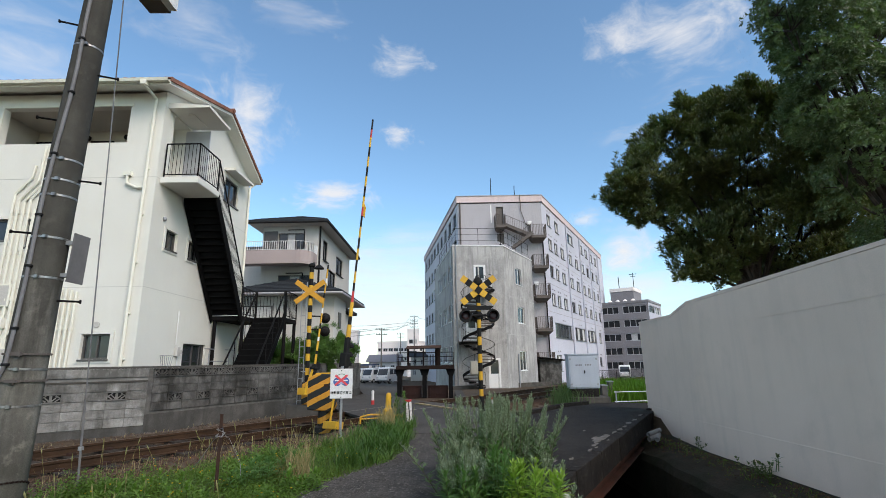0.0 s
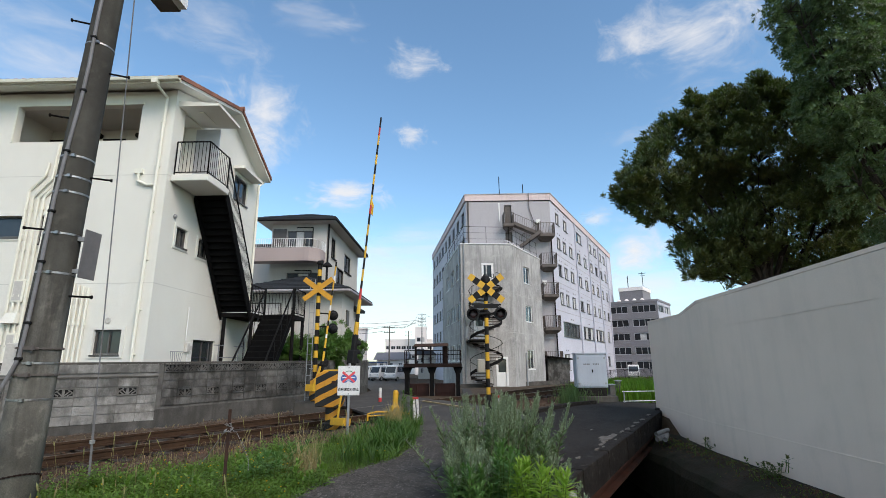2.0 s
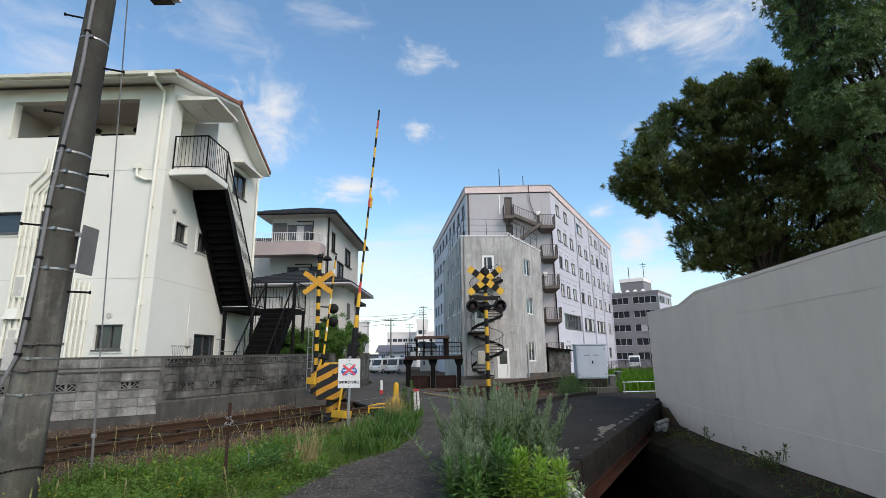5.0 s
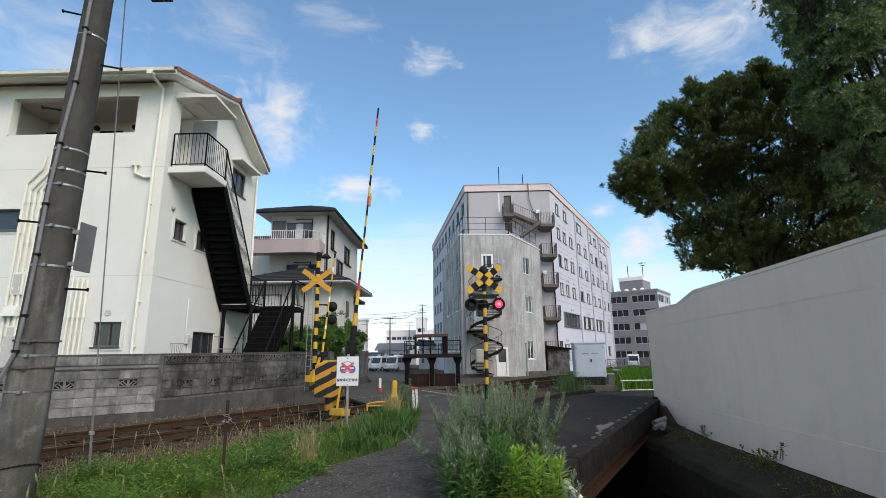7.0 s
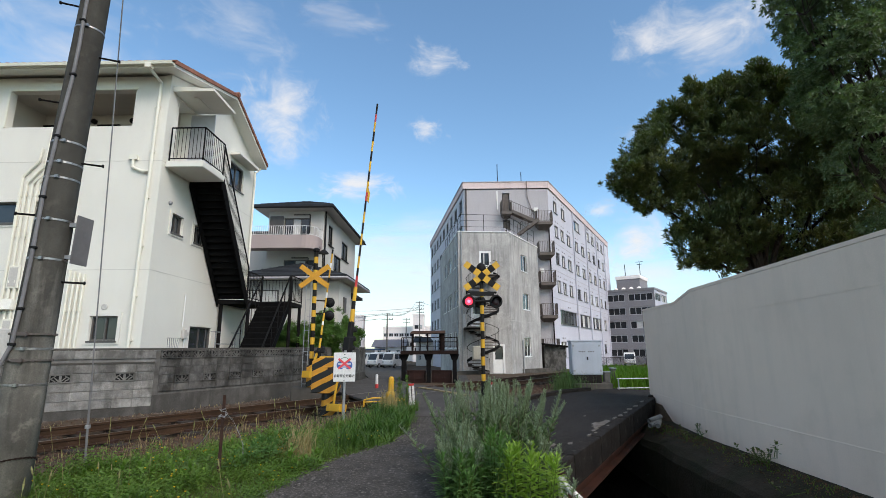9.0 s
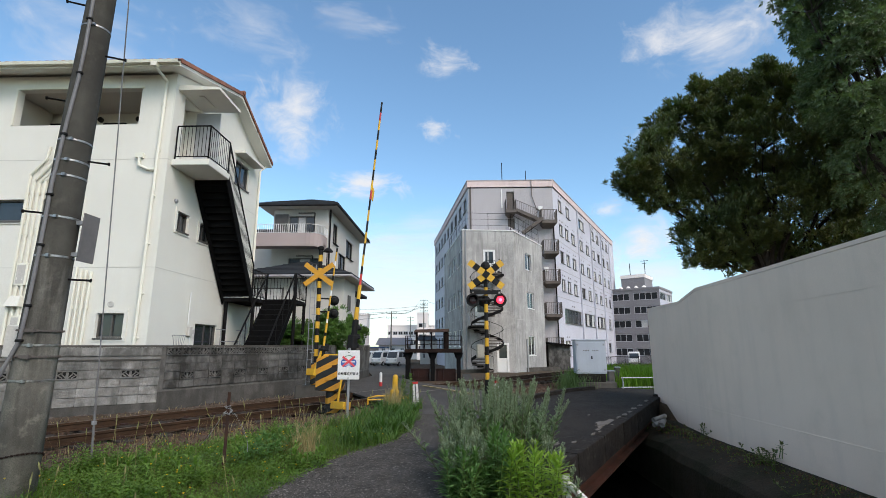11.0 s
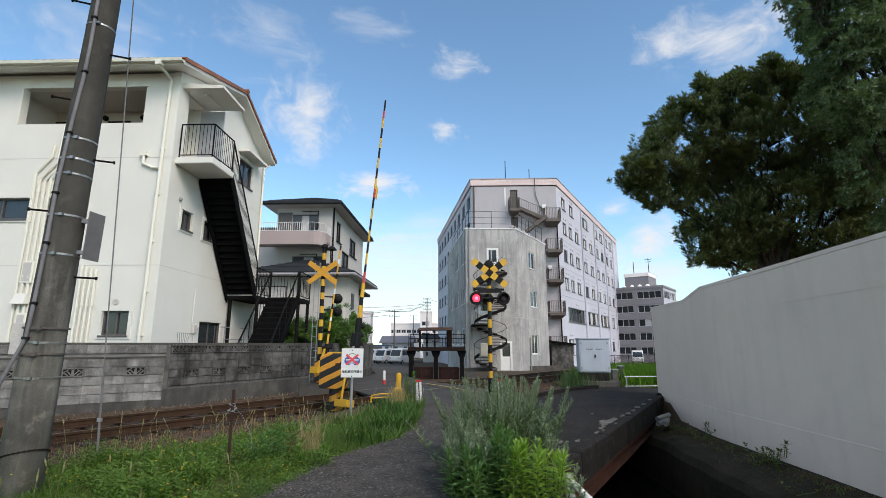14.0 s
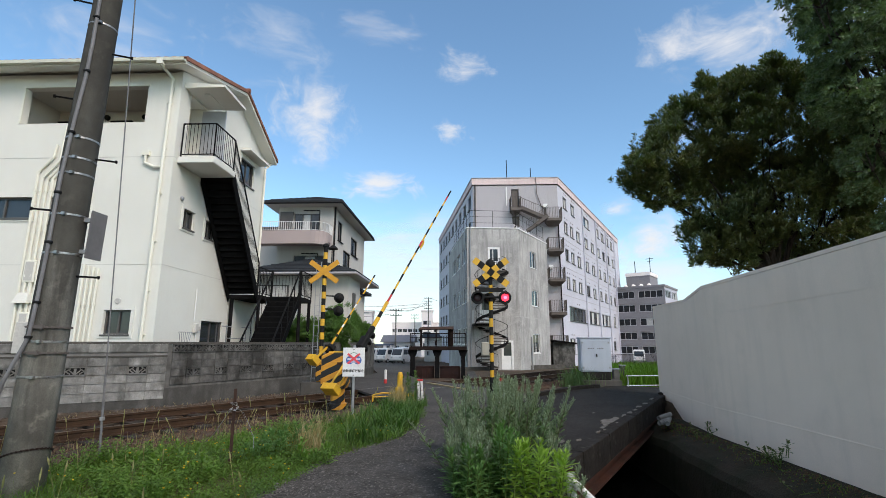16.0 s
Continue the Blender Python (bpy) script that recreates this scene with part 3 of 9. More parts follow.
def build_pebbles():
    rng = np.random.default_rng(9)
    vs, fs = [], []
    for k in range(18000):
        y = 4.2 + 6.5 * rng.random() ** 1.4
        x = path_left(y) + (abs(rng.normal(0, 0.5)) if k % 3 else rng.uniform(0, 2.8)) - 0.08
        if x > bank_x(y) - 0.1:
            continue
        r = rng.uniform(0.003, 0.009) * (1.8 if rng.random() < 0.05 else 1)
        i, a = len(vs), rng.uniform(0, 6.28)
        for j in range(6):
            q = r * rng.uniform(0.75, 1.2)
            vs.append((x + q * math.cos(a + j * 1.047), y + q * math.sin(a + j * 1.047), 0.004 + 0.35 * r))
        vs.append((x, y, 0.005 + r * rng.uniform(0.5, 0.8)))
        fs += [(i + j, i + (j + 1) % 6, i + 6) for j in range(6)]
    for _ in range(170):  # larger pale stones along the ragged edge
        y = rng.uniform(4.4, 10.2)
        x, r, i, a = path_left(y) + rng.normal(0.02, 0.07), rng.uniform(0.008, 0.02), len(vs), rng.uniform(0, 6.28)
        for j in range(6):
            q = r * rng.uniform(0.75, 1.2)
            vs.append((x + q * math.cos(a + j * 1.047), y + q * math.sin(a + j * 1.047), 0.004 + 0.3 * r))
        vs.append((x, y, 0.006 + r * rng.uniform(0.5, 0.8)))
        fs += [(i + j, i + (j + 1) % 6, i + 6) for j in range(6)]
    tagged(raw("pebbles", vs, fs, surf("pale_pebble", (0.16, 0.153, 0.14), (0.04, 0.038, 0.035), 30, 0.9, per_island=0.75)), "loose pale pebbles on the footpath", "pebbles", kind="stuff")


build_pebbles()


def build_ballast():
    rng = np.random.default_rng(4)
    vs, fs = [], []
    for k in range(26000):
        s = rng.uniform(-13, 26)
        off = float(np.clip(rng.normal(0.15, 1.35), -2.6, 3.2))
        if k % 2:
            off = rng.uniform(0.9, 3.4)
        x, y = rail_line(s, off)
        if -2.2 < s < 5.2 and abs(off) < 2.6 and -2.6 < x - (-1.2 - (y - 12) * 0.4) < 3.8:
            continue
        r = rng.uniform(0.014, 0.036)
        z = ground_z(x, y) + 0.005 + (0.02 if abs(off) < 1.4 else 0)
        i = len(vs)
        a = rng.uniform(0, 6.28)
        for j in range(4):
            q = r * rng.uniform(0.7, 1.3)
            vs.append((x + q * math.cos(a + j * 1.57), y + q * math.sin(a + j * 1.57), z + rng.uniform(-0.3, 0.3) * r))
        vs.append((x, y, z + r * rng.uniform(0.6, 1.1)))
        fs += [(i + j, i + (j + 1) % 4, i + 4) for j in range(4)]
    tagged(raw("ballast", vs, fs, M_BALLAST), "rust-brown crushed stone ballast along the track", "ballast", kind="stuff")


build_ballast()

# the slab that covers the canal, with a raised kerb edge on rusty beams
bm = bmesh.new()
SLAB = Vector((0.66, 5.397, 0))  # inner corner of the kerb at the slab's near end
slab_poly = [(0.2, 5.3), (0.66, 5.397), (5.365, 13.86), (6.6, 15.7), (5.1, 17.0), (4.4, 16.1), (3.2, 15.0), (2.05, 13.3), (1.2, 11.6)]
prism(bm, slab_poly, -0.30, 0.018)
slab = tagged(part("canal_cover_slab", bm, M_ASPHALT), "dark asphalt-topped slab over the canal", "slab", kind="structure")
d = Vector((0.486, 0.874, 0))
nrm = Vector((0.874, -0.486, 0))
bm = bmesh.new()
rng = np.random.default_rng(30)
for k in range(13):
    a = SLAB + d * (k * 0.745) + nrm * rng.uniform(-0.006, 0.006) + Vector((0, 0, rng.uniform(-0.006, 0.006)))
    b = a + d * 0.738
    hexa(bm, [a + Vector((0, 0, -0.36)), a + nrm * 0.2 + Vector((0, 0, -0.36)), b + nrm * 0.2 + Vector((0, 0, -0.36)), b + Vector((0, 0, -0.36)),
              a + Vector((0, 0, 0.035)), a + nrm * 0.2 + Vector((0, 0, 0.03)), b + nrm * 0.2 + Vector((0, 0, 0.03)), b + Vector((0, 0, 0.035))])
bev(bm, 0.016, 2)
part("kerb", bm, M_SLAB_EDGE, slab, "chipped dark concrete kerb")
bm = bmesh.new()
e = SLAB + d * 9.7
hexa(bm, [e + nrm * o + d * q + Vector((0, 0, z)) for z in (-0.36, 0.075) for o, q in ((0.0, 0), (0.24, 0), (0.24, 0.22), (0.0, 0.22))])
bev(bm, 0.02)
part("end_block", bm, M_SLAB_EDGE, slab, "raised dark end block of the kerb")
bm = bmesh.new()
for a, b in (((1.75, 13.0), (2.75, 14.35)), ((2.75, 14.35), (3.5, 15.35)), ((3.5, 15.35), (4.35, 16.0))):
    bar(bm, (*a, 0.03), (*b, 0.03), 0.16, 0.17)
part("rear_kerb", bm, M_SLAB_EDGE, slab, "low dark concrete kerb beside the stones")
bm = bmesh.new()
a = SLAB + nrm * 0.06
b = a + d * 9.6
for o, h0, h1 in ((0.0, -0.58, -0.37), (0.06, -0.40, -0.365), (0.06, -0.60, -0.57)):
    w = 0.03 if o == 0 else 0.14
    hexa(bm, [a + nrm * (o - w / 2) + Vector((0, 0, h0)), a + nrm * (o + w / 2) + Vector((0, 0, h0)), b + nrm * (o + w / 2) + Vector((0, 0, h0)), b + nrm * (o - w / 2) + Vector((0, 0, h0)),
              a + nrm * (o - w / 2) + Vector((0, 0, h1)), a + nrm * (o + w / 2) + Vector((0, 0, h1)), b + nrm * (o + w / 2) + Vector((0, 0, h1)), b + nrm * (o - w / 2) + Vector((0, 0, h1))])
part("beam", bm, M_RUST_BEAM, slab, "rust-red steel edge beam")

rng = np.random.default_rng(31)
bm = bmesh.new()
for q, o, size in ((2.0, -0.28, 0.055), (2.3, -0.08, 0.03), (3.0, 0.02, 0.03), (3.25, 0.06, 0.02), (3.6, -0.03, 0.05), (3.95, -0.08, 0.05), (4.1, 0.08, 0.02), (4.25, -0.12, 0.1), (4.4, -0.03, 0.075), (4.6, -0.06, 0.06), (4.75, -0.1, 0.03), (5.1, 0.0, 0.035),
                   (5.5, 0.04, 0.045), (6.0, 0.05, 0.04), (6.6, 0.02, 0.05), (7.2, 0.06, 0.05), (1.5, -0.4, 0.03), (1.2, 0.1, 0.025), (8.3, 0.03, 0.05), (5.2, -0.6, 0.02), (3.2, -0.9, 0.015)):  # pale worn patches where the asphalt skin has broken away
    c = SLAB + d * q + nrm * o
    n = 14
    ring = [c + d * math.cos(a) * r * 3.2 + nrm * math.sin(a) * r for a, r in ((math.tau * j / n, size * rng.uniform(0.55, 1.3)) for j in range(n))]
    top = (0.0225 if o < 0 else 0.0395) + 0.0012 * rng.uniform(0, 4)
    lo = [bm.verts.new((p.x, p.y, 0.015)) for p in ring]
    hi = [bm.verts.new((p.x, p.y, top)) for p in ring]
    for j in range(n):
        bm.faces.new((lo[j], lo[(j + 1) % n], hi[(j + 1) % n], hi[j]))
    bm.faces.new(hi)
bmesh.ops.recalc_face_normals(bm, faces=bm.faces)
tagged(part("worn_patch", bm, surf("pale_bare_concrete", (0.2, 0.185, 0.165), (0.12, 0.11, 0.1), 9, 0.9, 0.6, 60), slab, "pale worn patches"), kind="stuff")

# canal: banks, floor, water
bm = bmesh.new()
prism(bm, [(0.2, -6), (1.05, -6), (1.05, 5.2), (0.7, 5.9), (0.2, 16), (-0.6, 16), (0.1, 5.3)], -2.2, -0.09)
tagged(part("canal_wall_near", bm, M_CANAL), "dark mossy concrete canal bank", "canal wall", kind="structure")
bulge = lambda y: 0.126 * max(0.0, min(y, 14.2) - 10.25)  # the ledge widens with the wall
bm = bmesh.new()
rows = []
for k in range(88):  # a sloping mossy ledge above a battered face
    y = -6 + 0.25 * k
    e = 0.07 * noise.noise(Vector((y * 0.9, 5, 0))) + 0.03 * noise.noise(Vector((y * 4, 2, 0)))
    rows.append([bm.verts.new(p) for p in ((4.05, y, -2.2), (4.16 + e, y, -0.75), (4.24 + e, y, -0.62 + e * 0.5)) + tuple((4.3 + (x - 4.3) * (1 + bulge(y) / 0.72), y, ground_z(x, min(y, 13.9))) for x in (4.42, 4.6, 4.8, 5.0)) + ((5.06 + bulge(y), y, -0.4), (5.06 + bulge(y), y, -2.2))])
for a, b in zip(rows, rows[1:]):
    for j in range(len(a) - 1):
        bm.faces.new((a[j], b[j], b[j + 1], a[j + 1]))
bm.faces.new(rows[0])
bm.faces.new(rows[-1][::-1])
bmesh.ops.recalc_face_normals(bm, faces=bm.faces)
tagged(part("canal_wall_far", bm, M_CANAL), "mossy stained concrete canal bank below the white wall", "canal wall", kind="structure")
bm = bmesh.new()
box(bm, 3.2, 6.0, 13.9, 14.3, -2.2, -0.31)
box(bm, 1.0, 4.2, 15.4, 15.8, -2.2, -0.31)
tagged(part("canal_wall_end", bm, M_CANAL), "dark concrete abutment under the slab", "canal wall", kind="structure")
vs = [(x, y, -1.45) for y in (-6, 16) for x in (0.6, 4.9)]
tagged(raw("water", vs, [(0, 1, 3, 2)], M_WATER), "dark still canal water with small ripples", "water", kind="structure")


def scatter_stones(name, label, n, pick, r0, r1, mat, seed):
    g = np.random.default_rng(seed)
    vs, fs = [], []
    for _ in range(n):
        x, y = pick(g)
        z, r, i, a = ground_z(x, y), g.uniform(r0, r1), len(vs), g.uniform(0, 6.28)
        for j in range(5):
            q = r * g.uniform(0.6, 1.3)
            vs.append((x + q * math.cos(a + j * 1.257), y + q * math.sin(a + j * 1.257), z - 0.3 * r + g.uniform(0, 0.3) * r))
        vs.append((x, y, z + r * g.uniform(0.3, 0.9)))
        fs += [(i + j, i + (j + 1) % 5, i + 5) for j in range(5)]
    tagged(raw(name, vs, fs, mat), label, name.replace("_", " "), kind="stuff")


M_LITTER = surf("brown_leaf_litter", (0.1, 0.06, 0.035), (0.05, 0.035, 0.02), 9, 0.95, per_island=0.5)
scatter_stones("leaf_litter", "brown leaf litter and rubble on the canal ledge", 1100, lambda g: (5.02 - abs(g.normal(0, 0.22)), g.uniform(6.0, 13.2)), 0.01, 0.03, M_LITTER, 51)
def wall_foot(g):
    """Somewhere along the foot of the block wall beyond the track."""
    seg, lo = ((SEG_A, 0.0), (SEG_B, 0.0))[int(g.random() < 0.45)]
    q = seg.at(g.uniform(lo, seg.length), 0, 0.03 + abs(g.normal(0, 0.16)))
    return q.x, q.y


scatter_stones("loose_stones", "heap of brown loose stones beside the canal slab", 2600, lambda g: rail_line(g.uniform(3.5, 12.0), g.uniform(1.5, 3.3)), 0.02, 0.06, M_BALLAST, 52)


# ---- white boundary wall along the canal ----
def build_white_wall():
    line = [(5.12, -7, 2.95), (5.05, 0, 2.86), (5.05, 4, 2.76), (5.05, 7, 2.67), (5.05, 10.25, 2.58), (5.19, 11.4, 2.40), (5.54, 14.15, 2.44)]
    bm = bmesh.new()
    t = 0.22
    for (x0, y0, h0), (x1, y1, h1) in zip(line, line[1:]):
        hexa(bm, [(x0, y0, -0.6), (x0 + t, y0, -0.6), (x1 + t, y1, -0.6), (x1, y1, -0.6), (x0, y0, h0 - 0.06), (x0 + t, y0, h0 - 0.06), (x1 + t, y1, h1 - 0.06), (x1, y1, h1 - 0.06)])
    bmesh.ops.remove_doubles(bm, verts=bm.verts, dist=0.002)
    w = tagged(part("wall_canal", bm, M_WHITEWALL), "tall smooth grey-white rendered boundary wall", "wall", kind="structure")
    bm = bmesh.new()
    for (x0, y0, h0), (x1, y1, h1) in zip(line, line[1:]):
        e = 0.012
        hexa(bm, [(x0 - e, y0, h0 - 0.058), (x0 + t + e, y0, h0 - 0.058), (x1 + t + e, y1, h1 - 0.058), (x1 - e, y1, h1 - 0.058), (x0 - e, y0, h0), (x0 + t + e, y0, h0), (x1 + t + e, y1, h1), (x1 - e, y1, h1)])
    part("coping", bm, M_WHITEWALL, w)
    bm = bmesh.new()  # a shallow step where the upper coat ends and a thin ledge near the foot
    coat = [h - 0.62 for _, _, h in line[:5]] + [1.93, 1.90]
    o = 0.004
    for (x0, y0, h0), (x1, y1, h1), lo, hi in zip(line, line[1:], coat, coat[1:]):
        hexa(bm, [(x0 - o, y0, lo), (x0 + 0.05, y0, lo), (x1 + 0.05, y1, hi), (x1 - o, y1, hi), (x0 - o, y0, h0 - 0.062), (x0 + 0.05, y0, h0 - 0.062), (x1 + 0.05, y1, h1 - 0.062), (x1 - o, y1, h1 - 0.062)])
    part("upper_coat", bm, M_WHITEWALL, w)
    bm = bmesh.new()
    for (x0, y0, h0), (x1, y1, h1) in zip(line, line[1:]):
        hexa(bm, [(x0 - 0.006, y0, 0.146), (x0 + 0.05, y0, 0.14), (x1 + 0.05, y1, 0.14), (x1 - 0.006, y1, 0.146), (x0 - 0.002, y0, 0.158), (x0 + 0.05, y0, 0.158), (x1 + 0.05, y1, 0.158), (x1 - 0.002, y1, 0.158)])
    part("ledge", bm, M_WHITEWALL, w)
    return w


build_white_wall()


# ---- block wall beyond the track ----
WALL_TOP = 1.42
SEG_A = Face((-13.2, 7.6), (-7.28, 11.95))
SEG_B = Face((-7.28, 11.95), (-5.0, 16.3))
SEG_C = Face((-5.0, 16.3), (-4.9, 27.5))


def block_wall(name, face, mat, label, hollow_rows, course_top, cap, footing, singles, mortar):
    """Courses of 0.4 x 0.2 m blocks with openwork rows, on a mortar core with cap and footing."""
    bm = bmesh.new()
    face.box(bm, 0, face.length, -0.4, WALL_TOP - 0.055, -0.13, -0.012)
    w = tagged(part(name, bm, mortar), label, "wall", kind="structure")
    bm = bmesh.new()
    face.box(bm, 0, face.length, WALL_TOP - 0.053, WALL_TOP, -0.14, 0.012)
    if cap:
        face.box(bm, 0, face.length - 0.004, cap, cap + 0.035, -0.01, 0.035)
    part("cap", bm, M_FOOTING, w)
    if footing:
        bm = bmesh.new()
        face.box(bm, 0, face.length, -0.4, footing, -0.1, 0.006)
        part("footing", bm, M_WALLFOOT, w)
    bm = bmesh.new()
    box(bm, 0.005, 0.395, -0.02, -0.003, 0.005, 0.195)
    bev(bm, 0.005)
    solid = part("block", bm, mat, w)
    bm = bmesh.new()  # an openwork block with a petal pattern
    for c in ((0.0, 0.4, 0.0, 0.03), (0.0, 0.4, 0.17, 0.2), (0.0, 0.03, 0.03, 0.17), (0.37, 0.4, 0.03, 0.17)):
        box(bm, c[0] + 0.003, c[1] - 0.003, -0.05, 0.003, c[2] + 0.003, c[3] - 0.001)
    for x, a in ((0.2, 90), (0.19, 128), (0.21, 52)):  # three petals from the foot
        a = math.radians(a)
        bar(bm, (x, -0.02, 0.03), (x + 0.165 * math.cos(a), -0.02, 0.03 + 0.135 * math.sin(a)), 0.05, 0.022)
    for x, dx in ((0.03, 1), (0.37, -1)):  # a chevron at each end
        for dz in (0.062, -0.062):
            bar(bm, (x, -0.02, 0.1), (x + 0.09 * dx, -0.02, 0.1 + dz), 0.05, 0.024)
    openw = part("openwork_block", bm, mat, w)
    # a black sheet close behind puts the openings' shade into colour
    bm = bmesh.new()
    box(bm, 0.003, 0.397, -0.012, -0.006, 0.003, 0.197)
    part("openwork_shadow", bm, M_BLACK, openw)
    rot = Matrix((face.u.to_tuple() + (0,), (-face.n).to_tuple() + (0,), (0, 0, 1, 0), (0, 0, 0, 1))).transposed()
    rows = int((WALL_TOP - 0.055) / 0.2) + 2
    first = {}
    rest = bmesh.new()
    for r in range(rows):
        z = WALL_TOP - 0.055 - 0.2 if r == 0 else course_top - 0.2 * r
        if footing and z < footing - 0.05 or z < -0.3:
            continue
        n = int(face.length / 0.4)
        for k in range(n):
            u = face.length - 0.4 * (k + 1)
            hollow = r in hollow_rows and (k + hollow_rows[r][1]) % hollow_rows[r][0] == 0
            m = Matrix.Translation(face.at(u, z, random.uniform(-0.002, 0.003))) @ rot
            if not singles and not hollow:
                box(rest, 0.004, 0.396, -0.02, 0.0, 0.004, 0.196, m)
                continue
            src = openw if hollow else solid
            if src.name not in first:
                first[src.name] = True
                src.matrix_basis = m
            else:
                for s in (src, *src.children):
                    o = s.copy()
                    scene.collection.objects.link(o)
                    if s is src:
                        o.matrix_basis, top = m, o
                    else:
                        o.parent = top
    if not singles:
        bpy.data.objects.remove(solid)
        tagged(part("blocks", rest, mat, w), kind="stuff")
    else:
        rest.free()
    return w


scatter_stones("wall_foot_rubble", "pale rubble and brown litter along the block wall foot", 1500, wall_foot, 0.012, 0.04, surf("dusty_rubble", (0.125, 0.108, 0.095), (0.055, 0.042, 0.033), 6, 0.95, 0.3, 40, per_island=0.5), 53)


# ---- white apartment house with an outside stair ----
def build_white_house():
    X, Y = -8.38, 13.0
    h = thing("apartment_house", "white rendered three-storey apartment house with terracotta roof tiles", "house", at=(0, 0, 0))
    front, side = Face((-22, Y), (X, Y)), Face((X, Y), (X, 19.3))
    fu = lambda x: x + 22
    gallery = (fu(-13.2), fu(-9.4), 7.86, 9.02)
    f_holes = [gallery, (fu(-14.2), fu(-12.4), 4.92, 5.55), (fu(-11.9), fu(-10.75), 4.72, 5.55), (fu(-11.9), fu(-10.85), 1.62, 2.3), (fu(-9.83), fu(-9.07), 1.62, 2.28),
               (fu(-19), fu(-17), 4.9, 5.6)]
    bm = bmesh.new()
    front.wall(bm, -0.2, 9.46, f_holes)
    part("front_wall", bm, M_HOUSE, h)
    door = (0.55, 1.45, 6.82, 8.98)
    s_holes = [door, (0.76, 1.37, 4.82, 5.40), (2.04, 2.7, 4.78, 5.37), (2.38, 3.8, 0.9, 2.1), (4.15, 5.33, 7.48, 8.43)]
    bm = bmesh.new()
    side.wall(bm, -0.2, 9.05, s_holes)
    part("side_wall", bm, M_HOUSE, h)
    bm = bmesh.new()  # gable above the side wall
    outline = ((0.004, 9.051), (6.296, 9.051), (6.296, 9.12), (3.31, 10.48), (0.004, 9.5))
    n = len(outline)
    vs = [bm.verts.new(side.at(u, z, o)) for o in (0, -0.2) for u, z in outline]
    bm.faces.new(vs[:n])
    bm.faces.new(vs[:n - 1:-1])
    for a in range(n):
        b = (a + 1) % n
        bm.faces.new((vs[b], vs[a], vs[a + n], vs[b + n]))
    part("gable", bm, M_HOUSE, h)
    back = Face((X, 19.3), (-22, 19.3))
    bm = bmesh.new()
    back.wall(bm, -0.2, 9.02)
    Face((-22, 19.3), (-22, Y)).wall(bm, -0.2, 9.02)
    part("rear_wall", bm, M_HOUSE, h)
    # storey joints, their shadow put into the strips' colour
    bm = bmesh.new()
    for z in (3.56, 6.76):
        front.box(bm, 0, front.length, z - 0.008, z + 0.008, 0.001, 0.006)
        side.box(bm, 0, side.length, z - 0.008, z + 0.008, 0.001, 0.006)
    part("storey_joint", bm, surf("joint_shadow_paint", (0.6, 0.59, 0.54), (0.55, 0.54, 0.5), 2), h)
    # roof: two tiled slopes with overhang, soffit, fascia, gutter
    ov = 0.62
    xr = X + 0.44
    ridge, eave, eave_back = 10.64, 9.52, 9.12
    ym, yb_eave = Y + 3.31, 19.5

    def slope(bm, y0, z0, y1, z1, x0, x1, t):
        hexa(bm, [(x0, y0, z0 - t), (x1, y0, z0 - t), (x1, y1, z1 - t), (x0, y1, z1 - t), (x0, y0, z0), (x1, y0, z0), (x1, y1, z1), (x0, y1, z1)])

    bm = bmesh.new()
    slope(bm, Y - ov, eave, ym, ridge, -22.5, xr, 0.16)
    slope(bm, yb_eave, eave_back, ym, ridge, -22.5, xr, 0.16)
    roof = part("roof", bm, M_HOUSE, h, "white painted roof deck and soffit")
    for sgn, ye, eave_z in ((1, Y - ov, eave), (-1, yb_eave, eave_back)):
        vs, fs = [], []
        run = abs(ym - ye)
        rows, cols = 13, 60
        for r in range(rows):
            for c in range(cols):
                x1 = xr + 0.02 - c * 0.24
                x0 = x1 - 0.235
                ya, yb = ye + sgn * (run * r / rows - 0.05), ye + sgn * run * (r + 1) / rows
                za, zb = eave_z + (ridge - eave_z) * r / rows, eave_z + (ridge - eave_z) * (r + 1) / rows
                i = len(vs)
                xm = (x0 + x1) / 2
                for (yy_, zz_, hgt) in ((ya, za, 0.05), (yb, zb, 0.03)):
                    vs += [(x0, yy_, zz_ + 0.01), (xm - 0.05, yy_, zz_ + hgt), (xm + 0.05, yy_, zz_ + hgt), (x1, yy_, zz_ + 0.01)]
                fs += [(i, i + 1, i + 5, i + 4), (i + 1, i + 2, i + 6, i + 5), (i + 2, i + 3, i + 7, i + 6), (i, i + 3, i + 2, i + 1)]
        tagged(raw("roof_tiles", vs, fs, M_ROOF_TILE, roof, "terracotta roof tiles"), kind="stuff")
        bm = bmesh.new()
        for k in range(14):  # verge tiles along the gable edge
            ya, yb = ye + sgn * (run * k / 14), ye + sgn * run * (k + 1.06) / 14
            za, zb = eave_z + (ridge - eave_z) * k / 14, eave_z + (ridge - eave_z) * (k + 1.06) / 14
            hexa(bm, [(xr - 0.02, ya, za - 0.06), (xr + 0.05, ya, za - 0.06), (xr + 0.05, yb, zb - 0.06), (xr - 0.02, yb, zb - 0.06),
                      (xr - 0.06, ya, za + 0.075), (xr + 0.045, ya, za + 0.075), (xr + 0.045, yb, zb + 0.06), (xr - 0.06, yb, zb + 0.06)])
        part("verge_tiles", bm, M_ROOF_TILE, roof)
    bm = bmesh.new()
    rod(bm, (-22.5, ym, ridge + 0.06), (xr + 0.08, ym, ridge + 0.06), 0.09, 8)
    part("ridge_tile", bm, M_ROOF_TILE, roof)
    bm = bmesh.new()
    pr = [(-0.07, 0), (-0.06, -0.08), (0.06, -0.08), (0.07, 0)]
